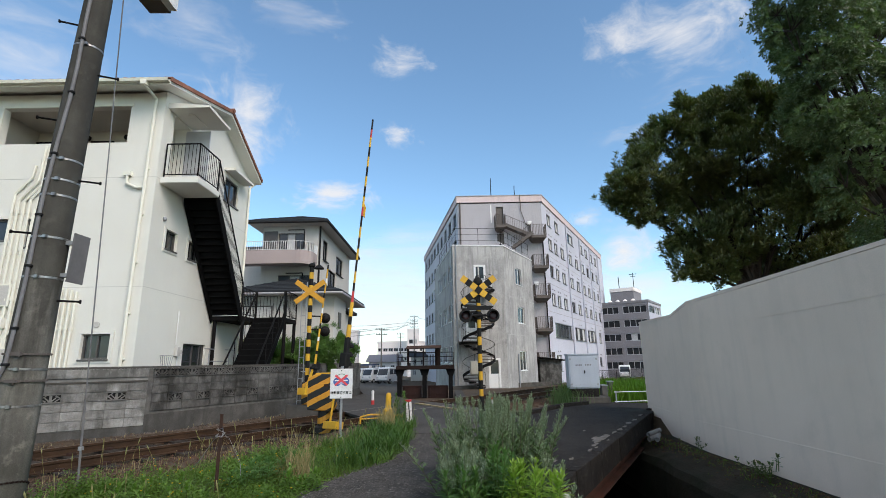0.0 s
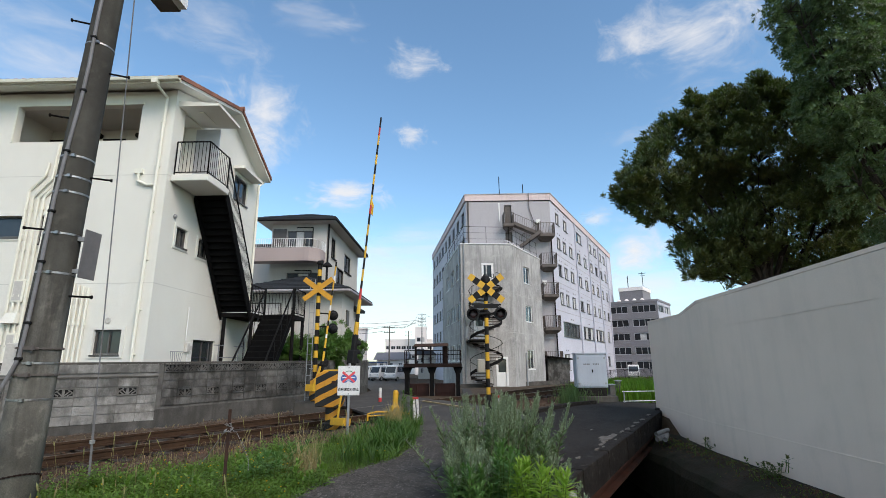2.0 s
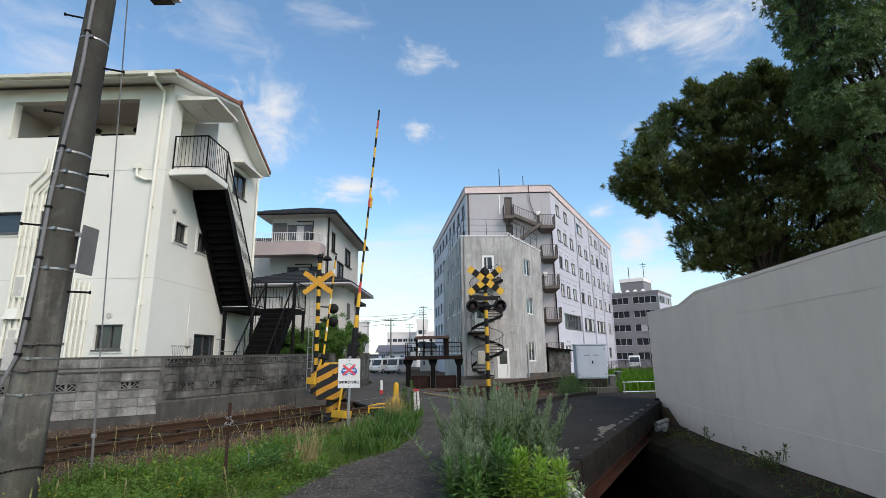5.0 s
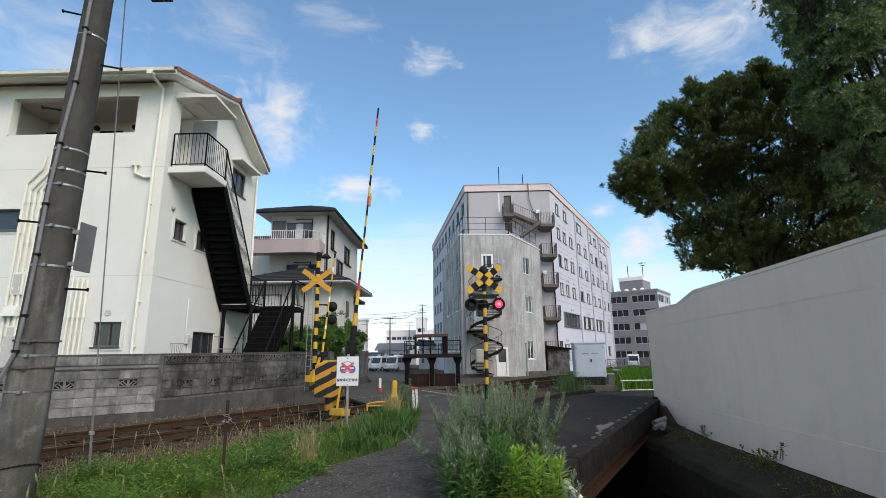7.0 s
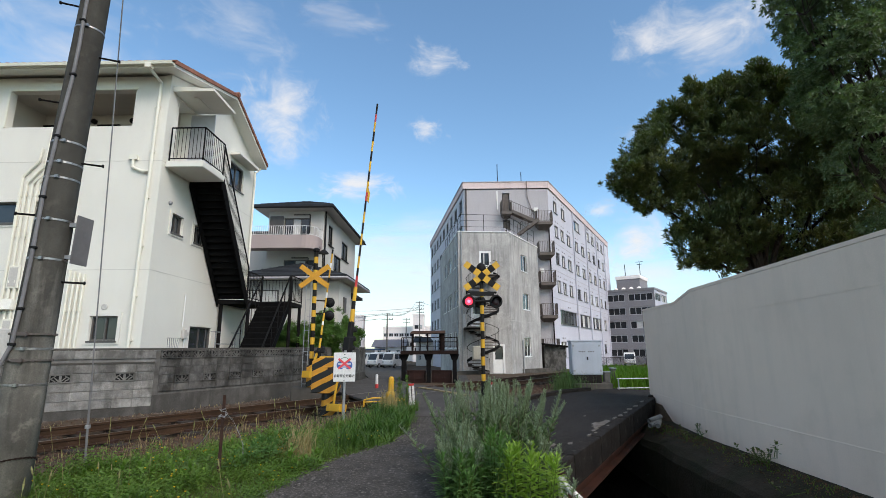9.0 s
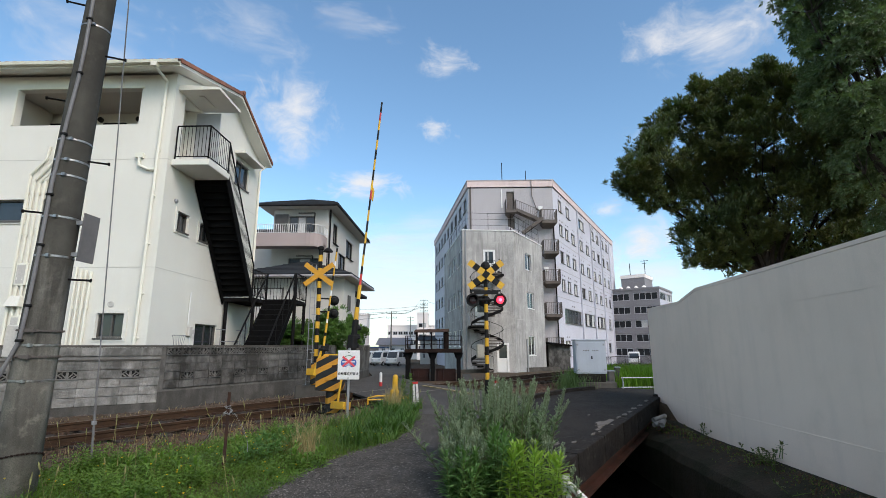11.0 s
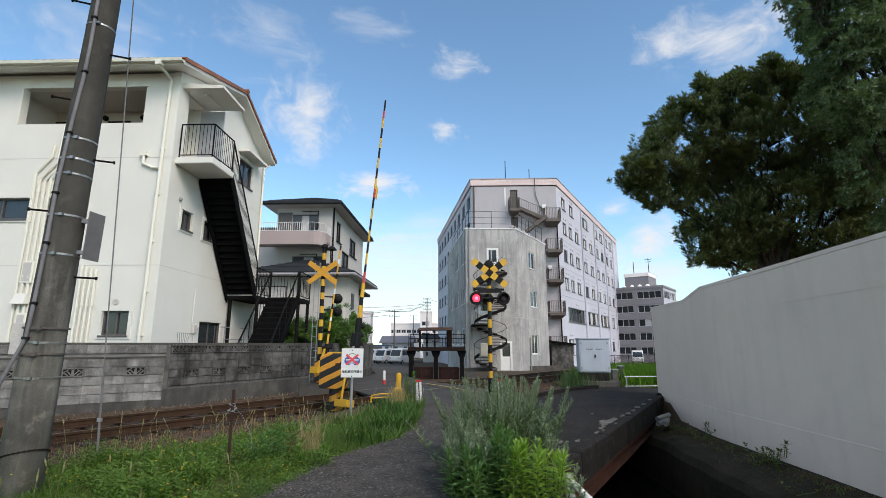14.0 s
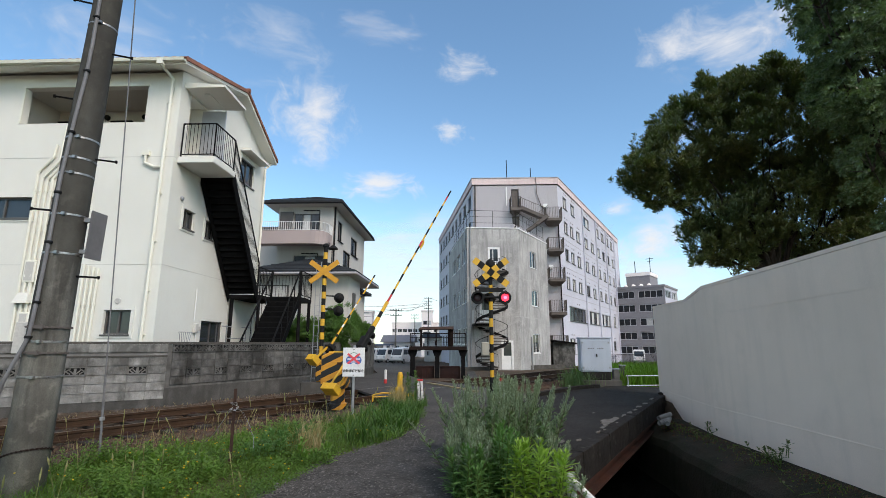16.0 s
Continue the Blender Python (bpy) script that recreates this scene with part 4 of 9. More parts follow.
    for (a, b), (c, e) in zip(pr, pr[1:]):
        y0 = Y - ov - 0.07
        hexa(bm, [(-22.5, y0 + a, eave - 0.02 + b - 0.012), (xr, y0 + a, eave - 0.02 + b - 0.012), (xr, y0 + c, eave - 0.02 + e - 0.012), (-22.5, y0 + c, eave - 0.02 + e - 0.012),
                  (-22.5, y0 + a, eave - 0.02 + b), (xr, y0 + a, eave - 0.02 + b), (xr, y0 + c, eave - 0.02 + e), (-22.5, y0 + c, eave - 0.02 + e)])
    part("gutter", bm, M_GUTTER, roof, "pale cream eaves gutter")
    # downpipe from the gutter's outlet along the front
    bm = bmesh.new()
    box(bm, -8.72, -8.55, Y - ov - 0.15, Y - ov + 0.0, eave - 0.22, eave - 0.08)
    pipe(bm, [(-8.63, Y - ov - 0.07, eave - 0.2), (-8.63, Y - 0.08, 9.2), (-8.66, Y - 0.07, 6.0), (-8.68, Y - 0.07, -0.1)], 0.045, 8)
    for z in (8.4, 7.0, 5.6, 4.2, 2.8, 1.6):
        box(bm, -8.73, -8.6, Y - 0.09, Y, z, z + 0.03)
    part("downpipe", bm, M_CREAM, h, "cream plastic downpipe")
    bm = bmesh.new()
    pipe(bm, [(X + 0.2, yb_eave - 0.05, 8.98), (X + 0.08, 19.2, 8.7), (X + 0.08, 19.2, 0)], 0.045, 8)
    part("downpipe", bm, M_CREAM, h)
    # overflow hopper and short pipe
    bm = bmesh.new()
    box(bm, -9.3, -9.08, Y - 0.1, Y, 6.78, 6.92)
    pipe(bm, [(-9.19, Y - 0.06, 6.78), (-9.19, Y - 0.06, 6.55), (-8.9, Y - 0.06, 6.42), (-8.68, Y - 0.07, 6.42)], 0.04, 8)
    part("hopper", bm, M_CREAM, h)
    # service pipes with a meter cover, bundled up the front
    for k in range(5):
        x = -12.35 + 0.16 * k
        bm = bmesh.new()
        if k in (1, 3):
            pipe(bm, [(x + 0.5, Y - 0.06, 7.75), (x + 0.45, Y - 0.06, 6.65), (x, Y - 0.06, 6.1), (x, Y - 0.06, 0)], 0.038, 6)
        else:
            pipe(bm, [(x + 0.45, Y - 0.06, 7.15 - 0.12 * k), (x + 0.4, Y - 0.06, 6.75 - 0.12 * k), (x, Y - 0.06, 6.3 - 0.12 * k), (x, Y - 0.06, 0)], 0.04, 6)
        for z in (1.9, 3.2, 4.5, 5.7):
            rod(bm, (x, Y - 0.06, z), (x, Y - 0.06, z + 0.07), 0.05, 8)
        part("service_pipe", bm, M_CREAM, h, "cream plastic service pipe")
    for k in range(4):
        x = -10.55 + 0.14 * k
        bm = bmesh.new()
        pipe(bm, [(x, Y - 0.06, 3.55 - 0.04 * k), (x - 0.02, Y - 0.06, 0)], 0.036, 6)
        rod(bm, (x, Y - 0.06, 2.4), (x, Y - 0.06, 2.47), 0.048, 8)
        part("service_pipe", bm, M_CREAM, h)
    bm = bmesh.new()
    hexa(bm, [(-12.36, Y - 0.2, 2.47), (-11.95, Y - 0.2, 2.47), (-11.95, Y, 2.47), (-12.36, Y, 2.47), (-12.3, Y - 0.1, 2.76), (-12.0, Y - 0.1, 2.76), (-12.0, Y, 2.76), (-12.3, Y, 2.76)])
    part("vent_hood", bm, M_HOUSE, h, "white sheet-metal vent hood")
    for x0, x1, z0, z1 in ((-12.2, -11.9, 1.84, 2.22), (-12.27, -11.93, 3.05, 3.68)):
        bm = bmesh.new()
        box(bm, x0, x1, Y - 0.1, Y, z0, z1)
        bev(bm, 0.015)
        cover = part("meter_cover", bm, M_CREAM, h, "cream meter cover with a recessed face")
        bm = bmesh.new()
        box(bm, x0 + 0.05, x1 - 0.05, Y - 0.106, Y - 0.101, z0 + 0.05, z1 - 0.05)
        part("face", bm, M_HOUSE2, cover)
    bm = bmesh.new()
    lathe(bm, [(0.085, 0), (0.085, 0.02), (0.06, 0.03), (0.05, 0.02)], 14, Matrix.Translation((-9.49, Y, 2.53)) @ pose(0, 0, 0, 90))
    part("vent_cap", bm, M_HOUSE2, h)
    bm = bmesh.new()
    lathe(bm, [(0.07, 0), (0.07, 0.04), (0.04, 0.07)], 12, Matrix.Translation((X, 13.6, 5.66)) @ pose(0, 0, 0, 0, 90))
    part("vent_cap", bm, M_GALV, h)
    # gallery recess behind the top opening, its white darkened in colour for shade
    bm = bmesh.new()
    box(bm, -13.6, -9.0, Y + 1.7, Y + 1.8, 6.8, 9.2)
    box(bm, -13.6, -9.0, Y + 0.2, Y + 1.7, 9.1, 9.2)
    box(bm, -13.6, -9.0, Y + 0.2, Y + 1.7, 6.7, 6.8)
    box(bm, -13.7, -13.6, Y + 0.2, Y + 1.7, 6.8, 9.1)
    box(bm, -9.0, -8.9, Y + 0.2, Y + 1.7, 6.8, 9.1)
    part("gallery", bm, surf("shaded_gallery_white", (0.62, 0.59, 0.53), (0.56, 0.53, 0.48), 0.8, 0.9, 0.1, 40), h, "recessed access gallery, the house white darkened for shade")
    for x in (-13.3, -11.4, -10.0, -9.35):
        bm = bmesh.new()
        box(bm, x - 0.38, x + 0.38, Y + 1.64, Y + 1.698, 6.8, 8.74)
        part("gallery_door", bm, M_BLACK_STEEL, h)
    for x in (-11.9, -10.6):
        bm = bmesh.new()
        lathe(bm, [(0.09, 0), (0.09, 0.08)], 10, Matrix.Translation((x, Y + 1.7, 8.86)) @ pose(0, 0, 0, 90))
        part("gallery_lamp", bm, M_BLACK, h)
    bm = bmesh.new()
    g0 = gallery
    front.box(bm, g0[0] - 0.06, g0[1] + 0.06, g0[3], g0[3] + 0.06, 0.002, 0.04)
    front.box(bm, g0[0] - 0.06, g0[0], g0[2], g0[3] - 0.002, 0.002, 0.04)
    part("opening_trim", bm, M_CREAM, h)
    for q in f_holes[1:]:
        front.window(q, h, M_ALU, M_GLASS, 1, 0.05, surround=M_HOUSE)
    for q in s_holes[1:]:
        side.window(q, h, M_ALU, M_GLASS, 1, 0.05, surround=M_HOUSE if q[2] > 4 and q[2] < 6 else None)
    # an added inner wall, its dark colour standing in for dim rooms behind panes
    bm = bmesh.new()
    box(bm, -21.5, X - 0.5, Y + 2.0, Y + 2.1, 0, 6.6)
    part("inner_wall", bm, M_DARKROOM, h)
    # side doorway recess at the balcony
    bm = bmesh.new()
    side.box(bm, door[0] - 0.1, door[1] + 0.1, 6.8, 9.0, -0.75, -0.7)
    side.box(bm, door[0] - 0.1, door[0] - 0.02, 6.8, 9.0, -0.7, -0.202)
    side.box(bm, door[1] + 0.02, door[1] + 0.1, 6.8, 9.0, -0.7, -0.202)
    side.box(bm, door[0] - 0.1, door[1] + 0.1, 9.002, 9.04, -0.75, -0.202)
    side.box(bm, door[0] - 0.1, door[1] + 0.1, 6.74, 6.798, -0.75, -0.202)
    part("doorway", bm, M_HOUSE, h, "shallow white doorway recess")
    bm = bmesh.new()
    side.box(bm, 1.41, 1.45, 6.84, 8.9, -0.1, 0.7)
    bev(bm, 0.008)
    part("door", bm, M_SILVER, h, "open grey metal door")
    # balcony slab and canopy
    bm = bmesh.new()
    side.box(bm, 0.15, 1.5, 6.62, 6.82, 0.002, 1.13)
    bev(bm, 0.02)
    part("balcony_slab", bm, M_HOUSE, h)
    bm = bmesh.new()
    hexa(bm, [side.at(0.15, 9.04, 1.25), side.at(1.6, 9.0, 1.25), side.at(1.6, 9.04, 0.003), side.at(0.15, 9.04, 0.003),
              side.at(0.15, 9.12, 1.25), side.at(1.6, 9.08, 1.25), side.at(1.75, 9.2, 0.003), side.at(0.12, 9.2, 0.003)])
    side.box(bm, 0.5, 1.3, 8.99, 9.04, 0.45, 0.6)
    part("canopy", bm, M_HOUSE, h)
    bm = bmesh.new()
    side.box(bm, 4.0, 5.75, 8.62, 8.72, 0.003, 0.42)
    part("window_hood", bm, M_HOUSE, h)
    bm = bmesh.new()
    side.box(bm, 1.9, 2.08, 1.7, 1.98, 0.003, 0.1)
    bev(bm, 0.015)
    side.box(bm, 2.12, 2.24, 1.78, 1.9, 0.003, 0.07)
    part("meter_box", bm, M_HOUSE2, h, "grey meter and switch boxes")
    for u, za, zb, rr in ((1.88, 2.05, 3.07, 0.018), (2.05, 1.2, 2.0, 0.015), (4.4, 1.2, 3.2, 0.02)):  # conduits outside the lower window
        bm = bmesh.new()
        rod(bm, side.at(u, za, 0.04), side.at(u, zb, 0.04), rr, 6)
        part("conduit", bm, M_WHITE, h)
    return h


build_white_house()


def build_yard_things():
    """Wire plant rack and a pipe stand that look over the block wall beside the house."""
    r = thing("wire_plant_rack", "pale bent wire plant rack beside the white house", "plant rack", at=(-8.0, 13.88, 1.02))
    for k in range(7):
        y = -0.26 + 0.087 * k
        bm = bmesh.new()
        pipe(bm, [(0, y * 0.6, -1.1), (0, y * 0.6, 0.2), (0, y * 1.15, 0.62), (0, y * 1.3, 0.68)], 0.008, 5)
        part("wire", bm, M_GALV, r)
    for z, q in ((0.68, 0.34), (0.35, 0.24)):
        bm = bmesh.new()
        rod(bm, (0.01, -q, z), (0.01, q, z), 0.009, 5)
        part("hoop", bm, M_GALV, r)
    s = thing("pipe_stand", "weathered grey pipe drying stand beside the house wall", "drying stand", at=(-8.0, 17.1, 0))
    for y in (-0.75, 0.75):
        bm = bmesh.new()
        rod(bm, (0, y, -0.2), (0, y, 1.98), 0.02, 8)
        part("post", bm, M_GALV, s)
        bm = bmesh.new()
        rod(bm, (0, y - 0.35, 1.95), (0, y + 0.35, 1.95), 0.016, 8)
        part("crossbar", bm, M_GALV, s)
    bm = bmesh.new()
    rod(bm, (0.02, -0.75, 1.55), (0.02, 0.75, 1.55), 0.016, 8)
    part("rail", bm, M_GALV, s)


build_yard_things()


def build_outside_stair():
    """Black steel dog-leg stair down the side of the white house."""
    st = thing("outside_staircase", "black steel outside staircase beside the white house", "staircase")
    x0, x1 = -8.36, -7.28

    def flight(ya, za, yb, zb, xa, xb, n):
        for x in (xa + 0.03, xb - 0.03):
            bm = bmesh.new()
            a, b = Vector((x, ya, za)), Vector((x, yb, zb))
            hexa(bm, [a + Vector((-0.02, 0, -0.3)), a + Vector((0.02, 0, -0.3)), b + Vector((0.02, 0, -0.3)), b + Vector((-0.02, 0, -0.3)),
                      a + Vector((-0.02, 0, 0.16)), a + Vector((0.02, 0, 0.16)), b + Vector((0.02, 0, 0.16)), b + Vector((-0.02, 0, 0.16))])
            bmesh.ops.recalc_face_normals(bm, faces=bm.faces)
            part("stringer", bm, M_STAIR, st)
        bm = bmesh.new()
        dy = (yb - ya) / n
        box(bm, xa + 0.012, xb - 0.012, min(0, dy) * 1.05, max(0, dy) * 1.05, -0.03, 0.0)
        box(bm, xa + 0.05, xb - 0.05, dy - 0.006, dy + 0.006, -(za - zb) / n - 0.02, -0.03)
        tr = part("tread", bm, M_STAIR, st)
        tr.location = (0, ya, za)
        bm = bmesh.new()
        box(bm, xa + 0.06, xb - 0.06, dy * 1.05 - 0.004, dy * 1.05 + 0.008, -0.03, 0.004)
        ns = part("nosing", bm, M_RAILING, tr, "tread nosing, lighter than the tread")
        for k in range(1, n):
            o = tr.copy()
            scene.collection.objects.link(o)
            o.location = (0, ya + dy * k, za - (za - zb) * k / n)
            o2 = ns.copy()
            scene.collection.objects.link(o2)
            o2.parent = o

    flight(14.47, 6.74, 16.95, 3.14, x0, x1, 18)
    bm = bmesh.new()
    box(bm, x0, x1, 17.0, 19.3, 2.96, 3.1)
    box(bm, x1, -6.05, 18.0, 19.3, 2.96, 3.1)
    part("landing", bm, M_BLACK_STEEL, st)
    flight(18.0, 3.1, 15.3, 0.0, -7.2, -6.1, 16)
    for x, y in ((x1, 17.1), (x1, 19.25), (-6.12, 18.1), (-6.12, 19.25), (x0 + 0.1, 17.1)):
        bm = bmesh.new()
        rod(bm, (x, y, -0.3), (x, y, 2.97), 0.065, 8)
        part("post", bm, M_BLACK_STEEL, st)
    bm = bmesh.new()
    railing(bm, [(-8.3, 13.2, 6.82), (-7.3, 13.2, 6.82), (-7.3, 14.45, 6.82)], 1.05, 0.11, 0.009, 0.024)
    part("railing", bm, M_RAILING, st)
    bm = bmesh.new()
    railing(bm, [(-7.3, 14.47, 6.76), (-7.3, 16.95, 3.18)], 1.05, 0.15, 0.009, 0.024)
    part("railing", bm, M_RAILING, st)
    bm = bmesh.new()
    railing(bm, [(-7.3, 17.0, 3.1), (-7.3, 18.2, 3.1)], 1.0, 0.13, 0.009, 0.024)
    part("railing", bm, M_RAILING, st)
    bm = bmesh.new()
    railing(bm, [(-8.2, 19.28, 3.1), (-6.07, 19.28, 3.1), (-6.07, 18.0, 3.1)], 1.0, 0.13, 0.009, 0.024)
    part("railing", bm, M_RAILING, st)
    for x in (-6.12, -7.18):
        bm = bmesh.new()
        railing(bm, [(x, 18.0, 3.1), (x, 15.3, 0.02)], 1.0, 0.75, 0.014, 0.03)
        part("railing", bm, M_RAILING, st)
    return st


build_outside_stair()


# ---- grey three-storey house ----
def build_grey_house():
    h = thing("grey_house", "grey three-storey house with dark hipped roof and balcony", "house")
    A, B = (-10.65, 27.0), (-7.4, 27.0)
    C = (-7.4, 36.0)
    f, s = Face(A, B), Face(B, C)
    z0, z1 = -0.4, 9.3
    fh = [(0.9, 2.4, 7.2, 8.85), (1.0, 2.9, 5.2, 6.35)]
    sh = [(1.1, 2.2, 7.5, 8.75), (4.6, 6.6, 7.3, 8.5), (2.6, 4.6, 6.2, 7.2)]
    for nm, face, holes in (("front_wall", f, fh), ("side_wall", s, sh)):
        bm = bmesh.new()
        face.wall(bm, z0, z1, holes)
        part(nm, bm, M_HOUSE2, h)
    bm = bmesh.new()
    Face(C, (-10.65, 36)).wall(bm, z0, z1)
    Face((-10.65, 36), A).wall(bm, z0, z1)
    part("rear_wall", bm, M_HOUSE2, h)
    for q in fh:
        f.window(q, h, M_ALU, M_GLASS, 2, 0.03, curtain=True)
    for q in sh:
        s.window(q, h, M_BLACK, M_GLASS, 1, 0.1)

    def hip(name, x0, x1, y0, y1, ze, zr, t, inset):
        bm = bmesh.new()
        e = [bm.verts.new(p) for p in ((x0, y0, ze), (x1, y0, ze), (x1, y1, ze), (x0, y1, ze))]
        lo = [bm.verts.new((v.co.x, v.co.y, ze - t)) for v in e]
        if x1 - x0 > y1 - y0:
            ra, rb = bm.verts.new((x0 + inset, (y0 + y1) / 2, zr)), bm.verts.new((x1 - inset, (y0 + y1) / 2, zr))
            fs = ((e[0], e[1], rb, ra), (e[1], e[2], rb), (e[2], e[3], ra, rb), (e[3], e[0], ra))
        else:
            ra, rb = bm.verts.new(((x0 + x1) / 2, y0 + inset, zr)), bm.verts.new(((x0 + x1) / 2, y1 - inset, zr))
            fs = ((e[0], e[1], ra), (e[1], e[2], rb, ra), (e[2], e[3], rb), (e[3], e[0], ra, rb))
        for q in fs:
            bm.faces.new(q)
        for k in range(4):
            bm.faces.new((lo[k], lo[(k + 1) % 4], e[(k + 1) % 4], e[k]))
        bm.faces.new(lo[::-1])
        r = part(name, bm, M_ROOF2, h, "dark slate hipped roof")
        ym = (y0 + y1) / 2 if x1 - x0 > y1 - y0 else y0 + inset
        xa, xb = (x0 + inset, x1 - inset) if x1 - x0 > y1 - y0 else ((x0 + x1) / 2, (x0 + x1) / 2)
        for k in range(1, 9):
            q = k / 9
            bm = bmesh.new()  # the raised edge of one slate course
            bar(bm, (x0 + (xa - x0) * q, y0 + (ym - y0) * q, ze + (zr - ze) * q + 0.008), (x1 + (xb - x1) * q, y0 + (ym - y0) * q, ze + (zr - ze) * q + 0.008), 0.05, 0.03)
            part("slate_course", bm, M_ROOF2, r)
        bm = bmesh.new()
        box(bm, x0 + 0.02, x1 - 0.02, y0 + 0.02, y1 - 0.02, ze - t - 0.06, ze - t - 0.003)
        part("soffit", bm, M_HOUSE2, r)
        bm = bmesh.new()
        for a, b in (((x0, y0), (x1, y0)), ((x1, y0), (x1, y1))):
            rod(bm, (*a, ze - t), (*b, ze - t), 0.06, 6)
        part("gutter", bm, M_BLACK if zr > 8 else M_OFFICE_F, r)
        return r

    hip("roof", -11.3, -6.75, 26.3, 36.7, 9.5, 10.45, 0.18, 2.6)
    # rounded balcony with white railing
    bm = bmesh.new()
    pts = [(-11.6, 26.98), (-11.6, 25.5), (-8.2, 25.5)] + [(-8.2 + 0.75 * math.sin(a), 26.25 - 0.75 * math.cos(a)) for a in (0.3, 0.6, 0.9, 1.2, 1.57)] + [(-7.45, 26.98)]
    prism(bm, [(x, y + 0.102 * (y < 26)) for x, y in pts], 6.9, 7.0)
    part("balcony_floor", bm, M_BALC2, h)
    bm = bmesh.new()
    inner = [(x + (0.1 if x < -11 else -0.1 * (x > -8)), y + 0.1 * (y < 26.5)) for x, y in pts[1:]]
    prism(bm, pts[1:] + inner[::-1], 6.76, 7.5)
    bmesh.ops.recalc_face_normals(bm, faces=bm.faces)
    part("balcony_parapet", bm, M_BALC2, h, "pinkish rendered balcony parapet")
    bm = bmesh.new()
    railing(bm, [(*p, 7.5) for p in pts[1:]], 0.5, 0.12, 0.014, 0.02, 0.03)
    part("balcony_railing", bm, M_WHITE, h, "white metal balcony railing")
    bm = bmesh.new()
    f.box(bm, 0.1, 0.88, 7.1, 8.95, 0.003, 0.09)
    part("shutter_box", bm, M_ALU, h, "dark shutter beside the window")
    for z in (9.0, 6.45):
        bm = bmesh.new()
        pipe(bm, [f.at(1.5, z, 0.15), f.at(2.46, z, 0.15), f.at(2.46, z - 1.1, 0.15)], 0.03, 6)
        part("cable_duct", bm, M_BLACK, h)
    bm = bmesh.new()
    pipe(bm, [s.at(0.1, 9.3, 0.07), s.at(0.1, 5.2, 0.07)], 0.05, 6)
    part("downpipe", bm, M_BLACK, h)
    # rear wing, lower than the main block
    bm = bmesh.new()
    box(bm, -14.6, -10.66, 30.0, 35.6, -0.4, 8.55)
    part("rear_wing_wall", bm, M_HOUSE2, h)
    bm = bmesh.new()
    hexa(bm, [(-15.0, 29.5, 8.553), (-10.66, 29.5, 8.553), (-10.66, 35.8, 8.553), (-15.0, 35.8, 8.553), (-15.0, 29.5, 8.7), (-10.66, 29.5, 8.7), (-10.66, 32.6, 9.25), (-15.0, 32.6, 9.25)])
    part("rear_wing_roof", bm, M_ROOF2, h)
    # lower wing with its own hipped roof
    bm = bmesh.new()
    box(bm, -15, -5.7, 24.2, 26.98, -0.4, 4.77)
    part("lower_wing_wall", bm, M_HOUSE2, h)
    hip("lower_roof", -11.3, -5.2, 23.5, 30.2, 4.98, 6.0, 0.15, 2.5)
    bm = bmesh.new()
    box(bm, -7.38, -6.75, 26.99, 33.6, -0.4, 4.6)
    part("side_wing_wall", bm, M_HOUSE2, h)
    bm = bmesh.new()
    hexa(bm, [(-7.4, 27.85, 4.62), (-6.3, 27.85, 4.62), (-6.3, 33.8, 4.62), (-7.4, 33.8, 4.62), (-7.4, 27.85, 5.4), (-6.3, 27.85, 4.8), (-6.3, 33.8, 4.8), (-7.4, 33.8, 5.4)])
    part("side_roof", bm, M_ROOF2, h)
    w = Face((-15, 24.2), (-6.75, 24.2))
    bm = bmesh.new()
    w.box(bm, 3.6, 6.2, 2.6, 4.3, 0.002, 0.06)
    part("window_frame", bm, M_ALU, h)
    bm = bmesh.new()
    w.box(bm, 3.66, 4.88, 2.66, 4.24, 0.062, 0.072)
    w.box(bm, 4.93, 6.14, 2.66, 4.24, 0.062, 0.072)
    part("pane", bm, M_CURTAIN, h)
    ws = Face((-5.7, 24.2), (-5.7, 26.98))
    bm = bmesh.new()
    ws.box(bm, 0.9, 1.5, 3.2, 4.0, 0.002, 0.05)
    part("side_window", bm, M_ALU, h)
    return h


build_grey_house()


